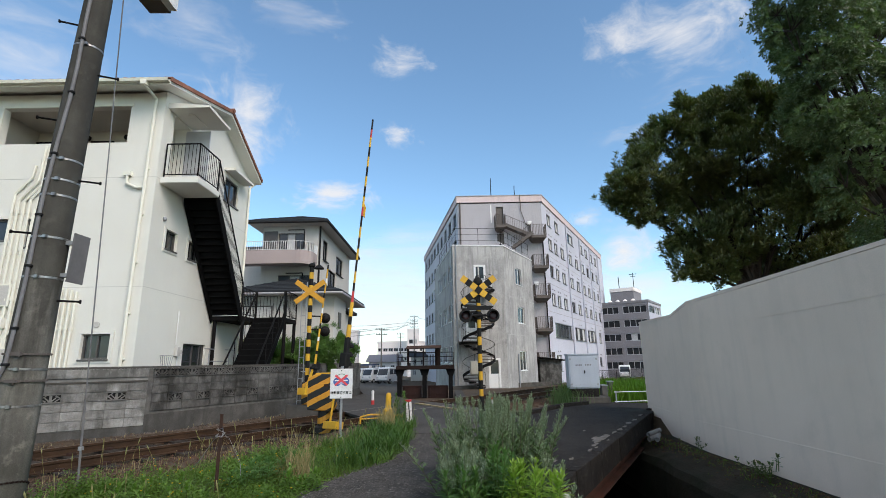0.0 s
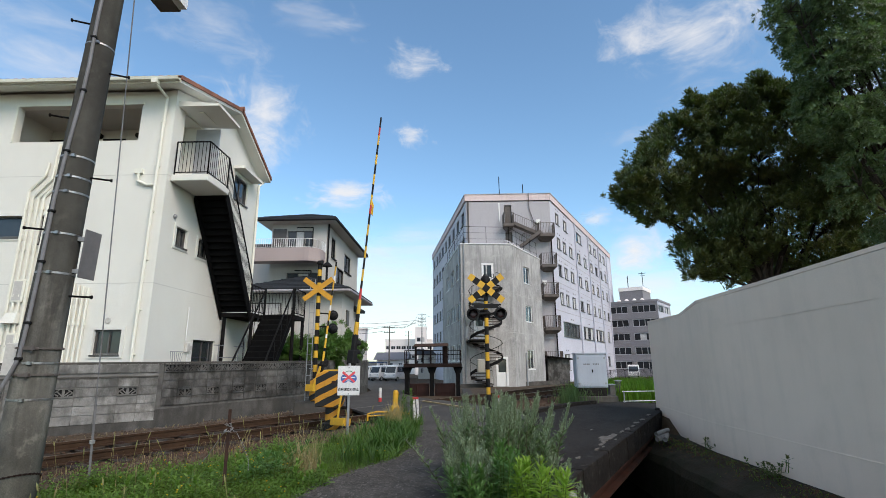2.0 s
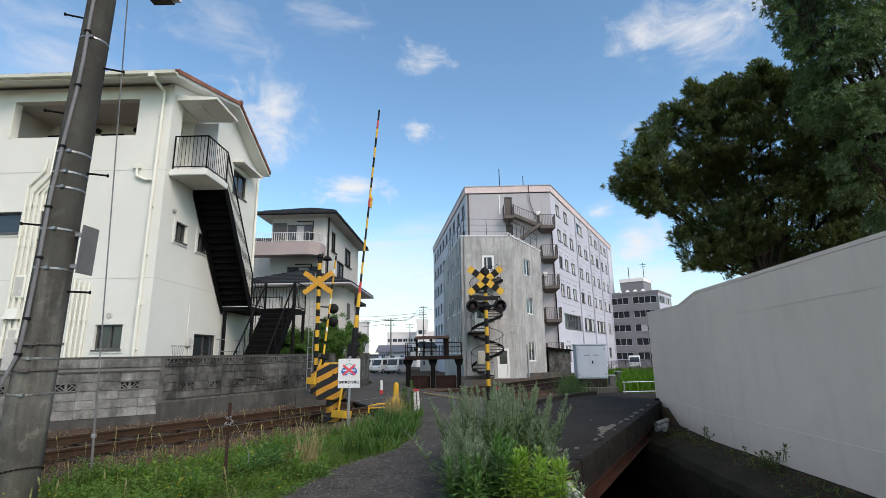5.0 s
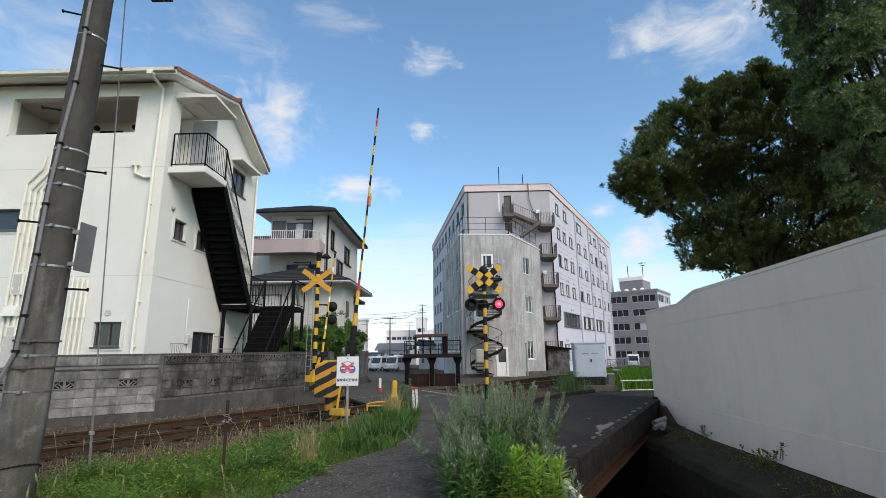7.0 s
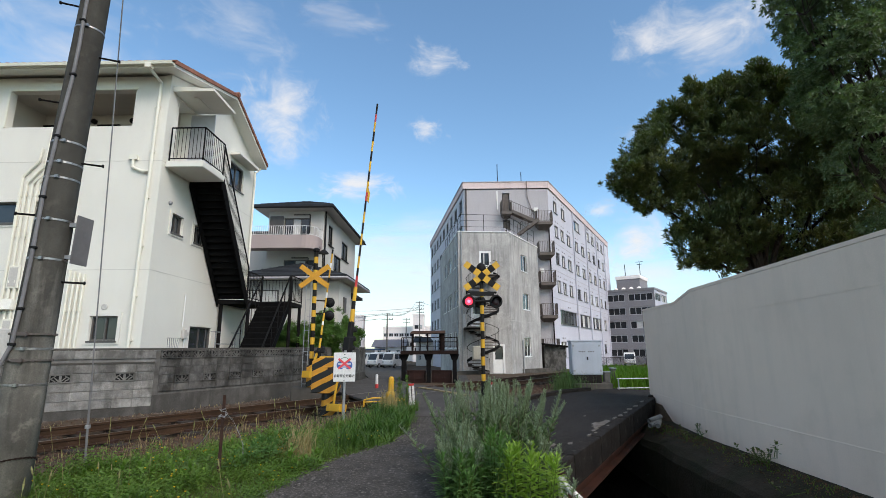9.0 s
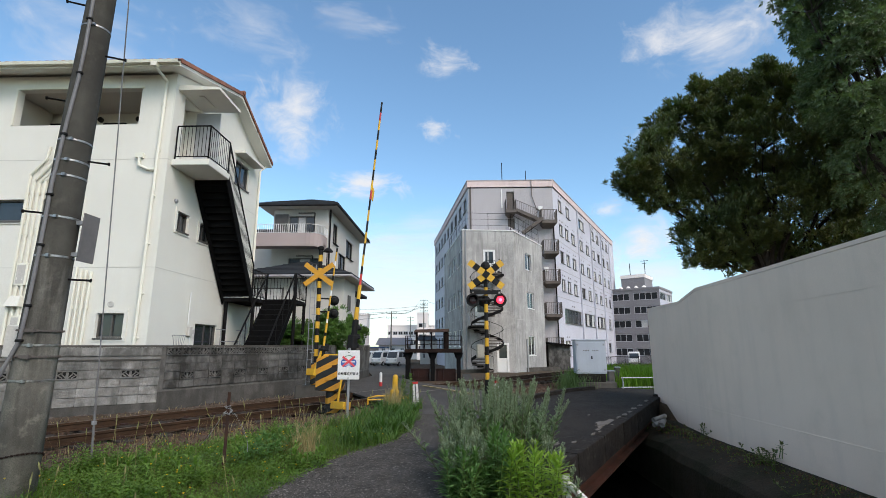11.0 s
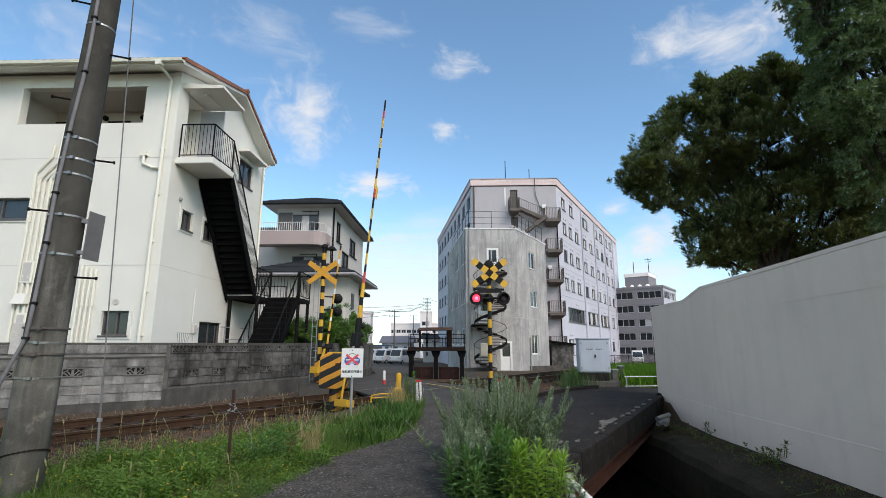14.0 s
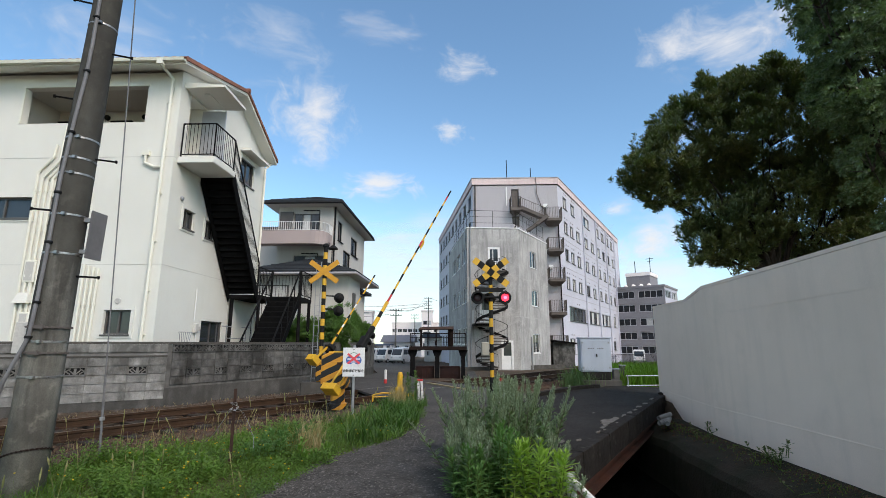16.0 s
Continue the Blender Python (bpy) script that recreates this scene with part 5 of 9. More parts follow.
# ---- office block with fire-escape landings, and its concrete tower ----
def build_office():
    ob = thing("office_building", "lavender-grey six-storey office block with pink parapet", "building")
    FL, FR, RF, LF = (1.38, 50), (10.47, 50), (26.95, 82), (-3.59, 81.1)
    top, z0 = 19.05, -1.6
    right, front, left = Face(FR, RF), Face(FL, FR), Face(LF, FL)
    cols = [(2.1, 3.6), (4.6, 6.1), (7.4, 9.2), (11.5, 13.4), (15.1, 17.0), (19.0, 20.9), (22.6, 24.4), (26.2, 28.0), (29.8, 31.4)]
    holes = []
    for z in (13.3, 10.25, 7.15):
        holes += [(a, b, z, z + 1.35) for a, b in cols]
    holes += [(a, b, 16.1, 17.45) for a, b in ((2.0, 3.5), (5.3, 7.0), (11.4, 14.6), (18.8, 20.8), (22.3, 24.2), (26.2, 28.0), (29.4, 31.2))]
    holes += [(2.7, 10.4, 3.75, 5.35), (12.2, 18.2, 3.75, 5.35), (19.9, 25.6, 3.75, 5.35), (28.4, 30.2, 3.75, 5.35), (32.4, 34.4, 3.75, 5.35)]
    holes += [(2.4, 4.6, 0.2, 1.9), (22.5, 24.4, 0.3, 1.7), (27.2, 29.2, 0.3, 1.7)]
    bm = bmesh.new()
    right.wall(bm, z0, top - 0.8, holes, 0.3)
    part("right_wall", bm, M_OFFICE_R, ob)
    for q in holes:
        m = 5 if q[1] - q[0] > 7 else 3 if q[1] - q[0] > 5 else 1
        right.window(q, ob, M_ALU, M_GLASS, m, 0.12, deep=0.12, fw=0.07, curtain=(int(q[0] * 3 + q[2]) % 5 != 1))
        for u in ((q[0] + q[1]) / 2 - 0.5, (q[0] + q[1]) / 2 + 0.35):
            bm = bmesh.new()
            right.box(bm, u, u + 0.14, q[3] + 0.32, q[3] + 0.46, 0.002, 0.09)
            bev(bm, 0.02)
            part("vent_cap", bm, M_OFFICE_F, ob)
    lh = []
    for z in (16.0, 13.0, 10.0, 7.0, 4.0, 1.0):
        for k in range(9):
            u = 31.53 - 3.0 - 3.35 * k
            lh.append((u, u + 1.9, z, z + 1.5))
    bm = bmesh.new()
    left.wall(bm, z0, top - 0.8, lh, 0.3)
    part("left_wall", bm, M_OFFICE_R, ob)
    for q in lh:
        left.window(q, ob, M_ALU, M_GLASS_BLUE, 1, 0.12, deep=0.1, fw=0.07)
    fh = [(4.15, 4.95, 15.5, 17.75), (4.2, 4.95, 12.6, 14.75)]
    # the end wall has a darker grey than the side walls
    bm = bmesh.new()
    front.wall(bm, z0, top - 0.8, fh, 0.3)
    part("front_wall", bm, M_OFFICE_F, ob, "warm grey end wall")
    for q in fh:
        bm = bmesh.new()
        front.box(bm, q[0] + 0.05, q[1] - 0.05, q[2], q[3] - 0.05, -0.2, -0.15)
        part("door", bm, M_BROWN_STEEL, ob)
    bm = bmesh.new()
    Face(RF, LF).wall(bm, z0, top - 0.8, (), 0.3)
    part("rear_wall", bm, M_OFFICE_R, ob)
    bm = bmesh.new()
    prism(bm, [FL, FR, RF, LF], top - 0.9, top - 0.802)
    part("roof", bm, M_FOOTING, ob)
    bm = bmesh.new()
    for fc in (right, front, left):
        fc.box(bm, -0.1, fc.length + 0.1, top - 0.8, top - 0.1, -0.35, 0.12)
    part("parapet", bm, M_PINK, ob, "faded pink roof parapet")
    bm = bmesh.new()
    for fc in (right, front, left):
        fc.box(bm, -0.1, fc.length + 0.1, top - 0.098, top - 0.02, -0.4, 0.18)
    part("parapet_cap", bm, M_OFFICE_F, ob)
    for u in (10.6, 18.2, 25.3, 32.0):
        bm = bmesh.new()
        pipe(bm, [right.at(u, top - 0.8, 0.12), right.at(u, z0, 0.12)], 0.09, 6)
        part("downpipe", bm, M_OFFICE_R, ob)
    bm = bmesh.new()
    pipe(bm, [front.at(0.25, top - 0.8, 0.1), front.at(0.25, 10, 0.1)], 0.08, 6)
    part("downpipe", bm, M_BROWN_STEEL, ob)
    bm = bmesh.new()
    pipe(bm, [front.at(6.8, 19.0, 0.25), front.at(6.85, 17.2, 0.12), front.at(7.3, 15.7, 0.12), front.at(7.6, 15.5, 0.12)], 0.04, 6)
    part("downpipe", bm, M_BROWN_STEEL, ob)
    bm = bmesh.new()
    for z in (12.55, 9.45, 6.4):
        right.box(bm, 0, right.length, z - 0.03, z + 0.03, 0.001, 0.02)
    part("storey_line", bm, M_OFFICE_F, ob)
    bm = bmesh.new()
    front.box(bm, 3.55, 3.68, 15.9, 18.0, 0.02, 0.06)
    part("sign_strip", bm, M_WHITE, ob)
    for u, z in ((7.7, 15.8), (8.05, 9.2)):
        bm = bmesh.new()
        front.box(bm, u - 0.22, u + 0.22, z - 0.18, z + 0.2, 0.02, 0.3)
        part("wall_lamp", bm, M_WHITE, ob)
    for x, y, z in ((5.9, 58, 24.2), (9.5, 62, 24.6), (10.6, 70, 24.0)):
        bm = bmesh.new()
        rod(bm, (x, y, 18), (x, y, z), 0.05, 6)
        part("lightning_rod", bm, M_BLACK_STEEL, ob)
    # fire escape: landings, flights and railings
    esc = thing("fire_escape", "grey-brown steel fire escape landings on the office wall", "fire escape")

    def landing(u0, u1, z, out):
        bm = bmesh.new()
        front.box(bm, u0, u1, z - 0.3, z, 0.01, out)
        hexa(bm, [front.at(u0 + 0.3, z - 0.62, 0.5), front.at(u1 - 0.3, z - 0.62, 0.5), front.at(u1 - 0.3, z - 0.62, 0.01), front.at(u0 + 0.3, z - 0.62, 0.01),
                  front.at(u0, z - 0.302, out), front.at(u1, z - 0.302, out), front.at(u1, z - 0.302, 0.01), front.at(u0, z - 0.302, 0.01)])
        p = part("landing", bm, M_BROWN_STEEL, esc)
        bm = bmesh.new()
        railing(bm, [front.at(u0, z, 0.05), front.at(u0, z, out - 0.05), front.at(u1, z, out - 0.05), front.at(u1, z, 0.05)], 1.15, 0.16, 0.018, 0.03)
        part("landing_railing", bm, M_BROWN_STEEL, p)

    landing(3.95, 5.0, 15.4, 1.2)
    landing(7.6, 9.2, 14.2, 1.3)
    for z in (10.95, 7.85, 4.5, 1.0):
        landing(7.7, 9.25, z, 1.3)

    def run(u0, za, u1, zb, o0, o1):
        bm = bmesh.new()
        n = 9
        for k in range(n):
            u, z = u0 + (u1 - u0) * k / n, za + (zb - za) * (k + 1) / n
            front.box(bm, min(u, u + (u1 - u0) / n), max(u, u + (u1 - u0) / n), z - 0.05, z, o0, o1)
        for o in (o0, o1):
            a, b = front.at(u0, za, o), front.at(u1, zb, o)
            bar(bm, a, b, 0.05, 0.32)
        p = part("flight", bm, M_BROWN_STEEL, esc)
        bm = bmesh.new()
        railing(bm, [front.at(u0, za, o1), front.at(u1, zb, o1)], 1.05, 0.2, 0.016, 0.03)
        part("flight_railing", bm, M_BROWN_STEEL, p)

    run(5.0, 15.4, 7.6, 14.2, 0.25, 1.2)
    run(7.6, 14.2, 5.4, 12.6, 1.25, 2.2)
    bm = bmesh.new()
    pipe(bm, [front.at(9.0, 14.2, 0.2), front.at(9.0, -1, 0.2)], 0.07, 6)
    part("standpipe", bm, M_BLACK_STEEL, esc)


build_office()


def build_tower():
    tw = thing("concrete_tower", "bare weathered concrete annex tower with streaked walls", "building")
    TL, TM, TR, TF = (0.52, 37), (4.54, 37.4), (7.89, 43.5), (-0.92, 47.3)
    top, z0 = 10.35, -1.0
    f, r, l = Face(TL, TM), Face(TM, TR), Face(TF, TL)
    L = l.length
    fh = [(1.70, 2.52, 6.75, 8.75), (1.0, 1.75, 2.85, 5.0), (2.62, 3.42, -0.55, 1.55)]
    rh = [(2.6, 4.0, 7.6, 9.0), (2.75, 4.3, 4.4, 5.75), (2.75, 4.3, 0.6, 2.15)]
    lh = [(L - u - 2.2, L - u, z, z + 1.3) for u in (0.35, 3.7, 7.0) for z in (7.7, 4.5, 1.3)]
    for nm, face, holes in (("front_wall", f, fh), ("right_wall", r, rh), ("left_wall", l, lh)):
        bm = bmesh.new()
        face.wall(bm, z0, top - 0.1, holes, 0.25)
        part(nm, bm, M_TOWER, tw)
    bm = bmesh.new()
    Face(TR, (8.2, 49.9)).wall(bm, z0, top - 0.1, (), 0.25)
    part("rear_wall", bm, M_TOWER, tw)
    bm = bmesh.new()
    Face((-1.2, 49.9), TF).wall(bm, z0, top - 0.1, (), 0.25)
    part("rear_wall", bm, M_TOWER, tw)
    bm = bmesh.new()
    prism(bm, [TL, TM, TR, (8.2, 49.9), (-1.2, 49.9), TF], top - 0.098, top - 0.02)
    part("roof", bm, M_TOWER, tw)
    bm = bmesh.new()
    for fc in (f, r, l):
        fc.box(bm, -0.04, fc.length + 0.04, top - 0.018, top + 0.06, -0.2, 0.05)
    part("roof_edge", bm, M_WHITE, tw)
    for q in rh:
        r.window(q, tw, M_WHITE, M_GLASS, 1, 0.05, fw=0.06)
    for q in lh:
        l.window(q, tw, M_WHITE, M_GLASS_BLUE, 1, 0.05, fw=0.06)
    for q in fh:
        bm = bmesh.new()
        f.box(bm, q[0] - 0.06, q[0] + 0.1, q[2], q[3] + 0.05, -0.1, 0.03)
        f.box(bm, q[1] - 0.1, q[1] + 0.06, q[2], q[3] + 0.05, -0.1, 0.03)
        f.box(bm, q[0] + 0.1, q[1] - 0.1, q[3] - 0.1, q[3] + 0.05, -0.1, 0.03)
        f.box(bm, q[0] + 0.1, q[1] - 0.1, q[2], q[2] + (q[3] - q[2]) * 0.48, -0.1, -0.02)
        d = part("door", bm, M_WHITE, tw, "white framed door with dark upper pane")
        bm = bmesh.new()
        f.box(bm, q[0] + 0.1, q[1] - 0.1, q[2] + (q[3] - q[2]) * 0.48 + 0.003, q[3] - 0.103, -0.09, -0.05)
        part("pane", bm, M_GLASS, d)
    bm = bmesh.new()
    pipe(bm, [f.at(0.25, top, 0.08), f.at(0.25, -0.6, 0.08)], 0.05, 6)
    pipe(bm, [r.at(2.2, 1.9, 0.08), r.at(2.2, -0.8, 0.08)], 0.06, 6)
    pipe(bm, [l.at(L - 0.4, top, 0.08), l.at(L - 0.4, 0, 0.08)], 0.05, 6)
    part("downpipe", bm, M_GALV, tw)
    bm = bmesh.new()
    for fc in (f, r, l):  # shallow board-joint ribs
        n = int(fc.length / 0.9)
        for k in range(1, n):
            w = 0.025 + 0.03 * ((k * 7) % 5) / 4
            fc.box(bm, fc.length * k / n - w, fc.length * k / n + w, 6.6 - 3.2 * ((k * 3) % 4) / 3, top - 0.12, 0.001, 0.006)
        for z in (3.4, 6.4):
            fc.box(bm, 0, fc.length, z - 0.015, z + 0.015, 0.001, 0.008)
    tagged(part("board_joint", bm, surf("lime_streaked_joint", (0.6, 0.59, 0.57), (0.36, 0.355, 0.345), 0.9, 0.95, 0.2, 20, contrast=(0.7, 1.1)), tw, "pale lime-streaked board joints"), kind="stuff")
    rl = thing("roof_railing", "thin steel railing round the tower roof with air conditioners", "railing")
    bm = bmesh.new()
    pts = [(TF[0] + 0.3, TF[1], top), (TL[0] + 0.25, TL[1] + 0.3, top), (TM[0] - 0.1, TM[1] + 0.3, top), (TR[0] - 0.3, TR[1] - 0.1, top)]
    seg = []
    for a, b in zip(pts, pts[1:]):
        n = max(1, round((Vector(b) - Vector(a)).length / 1.8))
        seg += [tuple(Vector(a).lerp(Vector(b), k / n)) for k in range(n)]
    railing(bm, seg + [pts[-1]], 1.5, 1, 0.012, 0.02, wires=2)
    part("bars", bm, M_BLACK_STEEL, rl)
    for k in range(4):
        u = 1.5 + 1.1 * k
        p = r.at(u, top, -0.9)
        ac = thing("air_conditioner", "grey outdoor air conditioner unit on the tower roof", "air conditioner", "roof units")
        bm = bmesh.new()
        box(bm, -0.4, 0.4, -0.16, 0.16, 0, 0.7)
        bev(bm, 0.02)
        part("casing", bm, M_OFFICE_F, ac)
        bm = bmesh.new()
        lathe(bm, [(0.24, 0.0), (0.24, 0.012)], 16, Matrix.Translation((-0.08, -0.16, 0.36)) @ pose(0, 0, 0, 90))
        part("fan_grille", bm, M_BLACK, ac)
        ac.matrix_basis = pose(*p, 0, 0, math.degrees(math.atan2(r.u.y, r.u.x)))
    # spiral stair in front
    SPIRAL, TURN = 65.0, 31.0
    sp = thing("spiral_staircase", "black steel spiral staircase in front of the concrete tower", "staircase")
    cx, cy, R = 2.25, 35.6, 1.2
    bm = bmesh.new()
    rod(bm, (cx, cy, -1), (cx, cy, 7.6), 0.09, 10)
    part("centre_post", bm, M_BLACK_STEEL, sp)
    n = 34
    hz = (6.75 + 0.6) / n
    for k in range(n):
        a0 = math.radians(SPIRAL + TURN * k)
        a1 = a0 + math.radians(TURN + 1)
        bm = bmesh.new()
        z = -0.6 + hz * (k + 1)
        P = [(cx + 0.08 * math.cos(a0), cy + 0.08 * math.sin(a0)), (cx + R * math.cos(a0), cy + R * math.sin(a0)), (cx + R * math.cos(a1), cy + R * math.sin(a1)), (cx + 0.08 * math.cos(a1), cy + 0.08 * math.sin(a1))]
        hexa(bm, [(*p, z - 0.08) for p in P] + [(*p, z) for p in P])
        part("tread", bm, M_BROWN_STEEL, sp)
    bm = bmesh.new()
    hel = lambda k, r, dz: (cx + r * math.cos(math.radians(SPIRAL + TURN * k)), cy + r * math.sin(math.radians(SPIRAL + TURN * k)), -0.6 + hz * (k + 1) + dz)
    for k in range(n):
        bar(bm, hel(k, R, -0.08), hel(k + 1, R, -0.08), 0.03, 0.2)
        rod(bm, hel(k, R, 0.95), hel(k + 1, R, 0.95), 0.02, 5)
        if k % 2 == 0:
            rod(bm, hel(k, R, 0), hel(k, R, 0.95), 0.012, 4)
    part("railing", bm, M_BLACK_STEEL, sp)
    for u0, u1, z in ((0.35, 1.75, 2.82), (1.7, 3.0, 6.72)):
        bm = bmesh.new()
        f.box(bm, u0, u1, z - 0.18, z, 0.02, 1.25)
        p = part("landing", bm, M_BLACK_STEEL, sp)
        bm = bmesh.new()
        railing(bm, [f.at(u0, z, 0.05), f.at(u0, z, 1.2), f.at(u0 + (u1 - u0) * 0.5, z, 1.2)], 1.0, 0.12, 0.012, 0.02)
        part("landing_railing", bm, M_SILVER if z < 4 else M_BLACK_STEEL, p)


build_tower()


# ---- the level crossing ----
RAIL_HEADING = 62.0  # degrees from +x, the way the gates fall


def banded_mast(parent, height, r, first, band=0.24, z0=0.0, black_to=0.0):
    """A pole in yellow and black bands, each a piece of its own."""
    z, k = z0, first
    while z < height - 0.01:
        e = min(height, z + band)
        bm = bmesh.new()
        rod(bm, (0, 0, z), (0, 0, e), r + (0.0015 if k % 2 else 0), 14)
        part("band", bm, M_YELLOW if k % 2 and z >= black_to else M_BLACK, parent, smooth=False)
        z, k = e, k + 1


def crossbuck(parent, z, y, length, width, angle, plain):
    for sgn in (1, -1):
        rot = Matrix.Translation((0, y - 0.012 * (sgn > 0), z)) @ pose(0, 0, 0, 0, sgn * angle, 0)
        n = 1 if plain else 7
        arm = None
        for k in range(n):
            a, b = -length / 2 + length * k / n, -length / 2 + length * (k + 1) / n
            bm = bmesh.new()
            box(bm, a + 0.0005, b - 0.0005, -0.006, 0.006, -width / 2, width / 2, rot)
            col = M_ORANGE if plain else M_YELLOW if k % 2 == 0 else M_BLACK
            q = part("crossbuck_arm" if arm is None else "stripe", bm, col, parent if arm is None else arm)
            arm = arm or q


def lamp_unit(parent, x, y, z, r, lit=True):
    """A round crossing lamp: black backing disc, hooded housing, dark lens, and the lens that glows."""
    at = Matrix.Translation((x, y, z)) @ pose(0, 0, 0, 90)
    bm = bmesh.new()
    lathe(bm, [(r * 0.5, -0.16), (r * 0.62, -0.1), (r * 0.66, -0.005), (r, 0.0), (r, 0.012), (r * 0.95, 0.018)], 28, at)
    unit = part("lamp_housing", bm, M_BLACK, parent)
    bm = bmesh.new()
    n = 14
    R = r * 0.66
    for k in range(n):  # visor over the upper half
        a0, a1 = math.pi * (k / n) * 1.3 - 0.47, math.pi * ((k + 1) / n) * 1.3 - 0.47
        l = [0.02 + 0.2 * max(0.15, math.sin((a + 0.47) / 1.3)) for a in (a0, a1)]
        P = [(R * math.cos(a0), R * math.sin(a0)), (R * math.cos(a1), R * math.sin(a1))]
        q = [Vector((P[0][0], P[0][1], 0.015)), Vector((P[1][0], P[1][1], 0.015)), Vector((P[1][0] * 0.98, P[1][1], l[1])), Vector((P[0][0] * 0.98, P[0][1], l[0]))]
        outer = [Vector((v.x * 1.05, v.y * 1.05, v.z)) for v in q]
        hexa(bm, [at @ Vector((v.x, v.y, v.z)) for v in q] + [at @ Vector((v.x, v.y, v.z)) for v in outer])
    part("visor", bm, M_BLACK, unit)
    bm = bmesh.new()
    lathe(bm, [(r * 0.58, 0.0), (r * 0.58, 0.02), (r * 0.45, 0.035), (r * 0.2, 0.045)], 24, at)
    part("lens", bm, M_LENS, unit, "dark red lens")
    if not lit:
        return None
    bm = bmesh.new()
    lathe(bm, [(r * 0.57, -0.01), (r * 0.57, 0.02), (r * 0.45, 0.036), (r * 0.2, 0.046)], 24, pose(0, 0, 0, 90))
    glow = part("glowing_lens", bm, M_LIT, unit, "red glowing signal lens")
    bm = bmesh.new()
    lathe(bm, [(r * 0.25, 0.0), (r * 0.25, 0.044), (r * 0.18, 0.05), (r * 0.1, 0.052)], 20, pose(0, 0, 0, 90))
    part("bright_core", bm, M_LIT_CORE, glow)
    return glow, Vector((x, y, z))


def build_near_mast():
    m = thing("crossing_signal", "black and yellow crossing signal mast with paired red lamps", "crossing signal", "crossing signals", at=pose(0.74, 11.9, 0.0, 0, 0, 3))
    banded_mast(m, 3.22, 0.048, 0, 0.205, 0.35)
    bm = bmesh.new()
    lathe(bm, [(0.13, -0.1), (0.13, 0.06), (0.07, 0.12), (0.06, 0.6)], 14)
    part("base", bm, M_BLACK, m)
    bm = bmesh.new()
    lathe(bm, [(0.05, 3.22), (0.08, 3.24), (0.12, 3.28), (0.12, 3.36), (0.09, 3.42), (0.04, 3.46)], 14)
    part("bell", bm, M_BLACK, m, "black warning bell on top")
    crossbuck(m, 3.12, -0.1, 1.04, 0.16, 37, False)
    bm = bmesh.new()
    rod(bm, (-0.36, -0.05, 2.5), (0.36, -0.05, 2.5), 0.03, 8)
    rod(bm, (-0.36, -0.05, 2.72), (0.36, -0.05, 2.72), 0.02, 8)
    bar(bm, (-0.3, -0.05, 2.68), (0.3, -0.05, 2.68), 0.05, 0.09)
    part("lamp_bracket", bm, M_BLACK, m)
    lamps = [lamp_unit(m, -0.335, -0.1, 2.49, 0.16), lamp_unit(m, 0.335, -0.1, 2.49, 0.16)]
    for z, y in ((2.1, 0.12),):
        lamp_unit(m, 0.0, y + 0.2, z + 0.4, 0.15, False)
    bm = bmesh.new()
    box(bm, -0.25, -0.07, -0.1, 0.1, 1.1, 1.42)
    bev(bm, 0.015)
    part("relay_box", bm, surf("beige_box_paint", (0.36, 0.34, 0.28), (0.3, 0.28, 0.23), 4, 0.6), m, "beige relay box")
    bm = bmesh.new()
    box(bm, -0.3, 0.3, -0.2, 0.2, -0.05, 0.04)
    part("plinth", bm, M_FOOTING, m)
    return lamps


NEAR_LAMPS = build_near_mast()


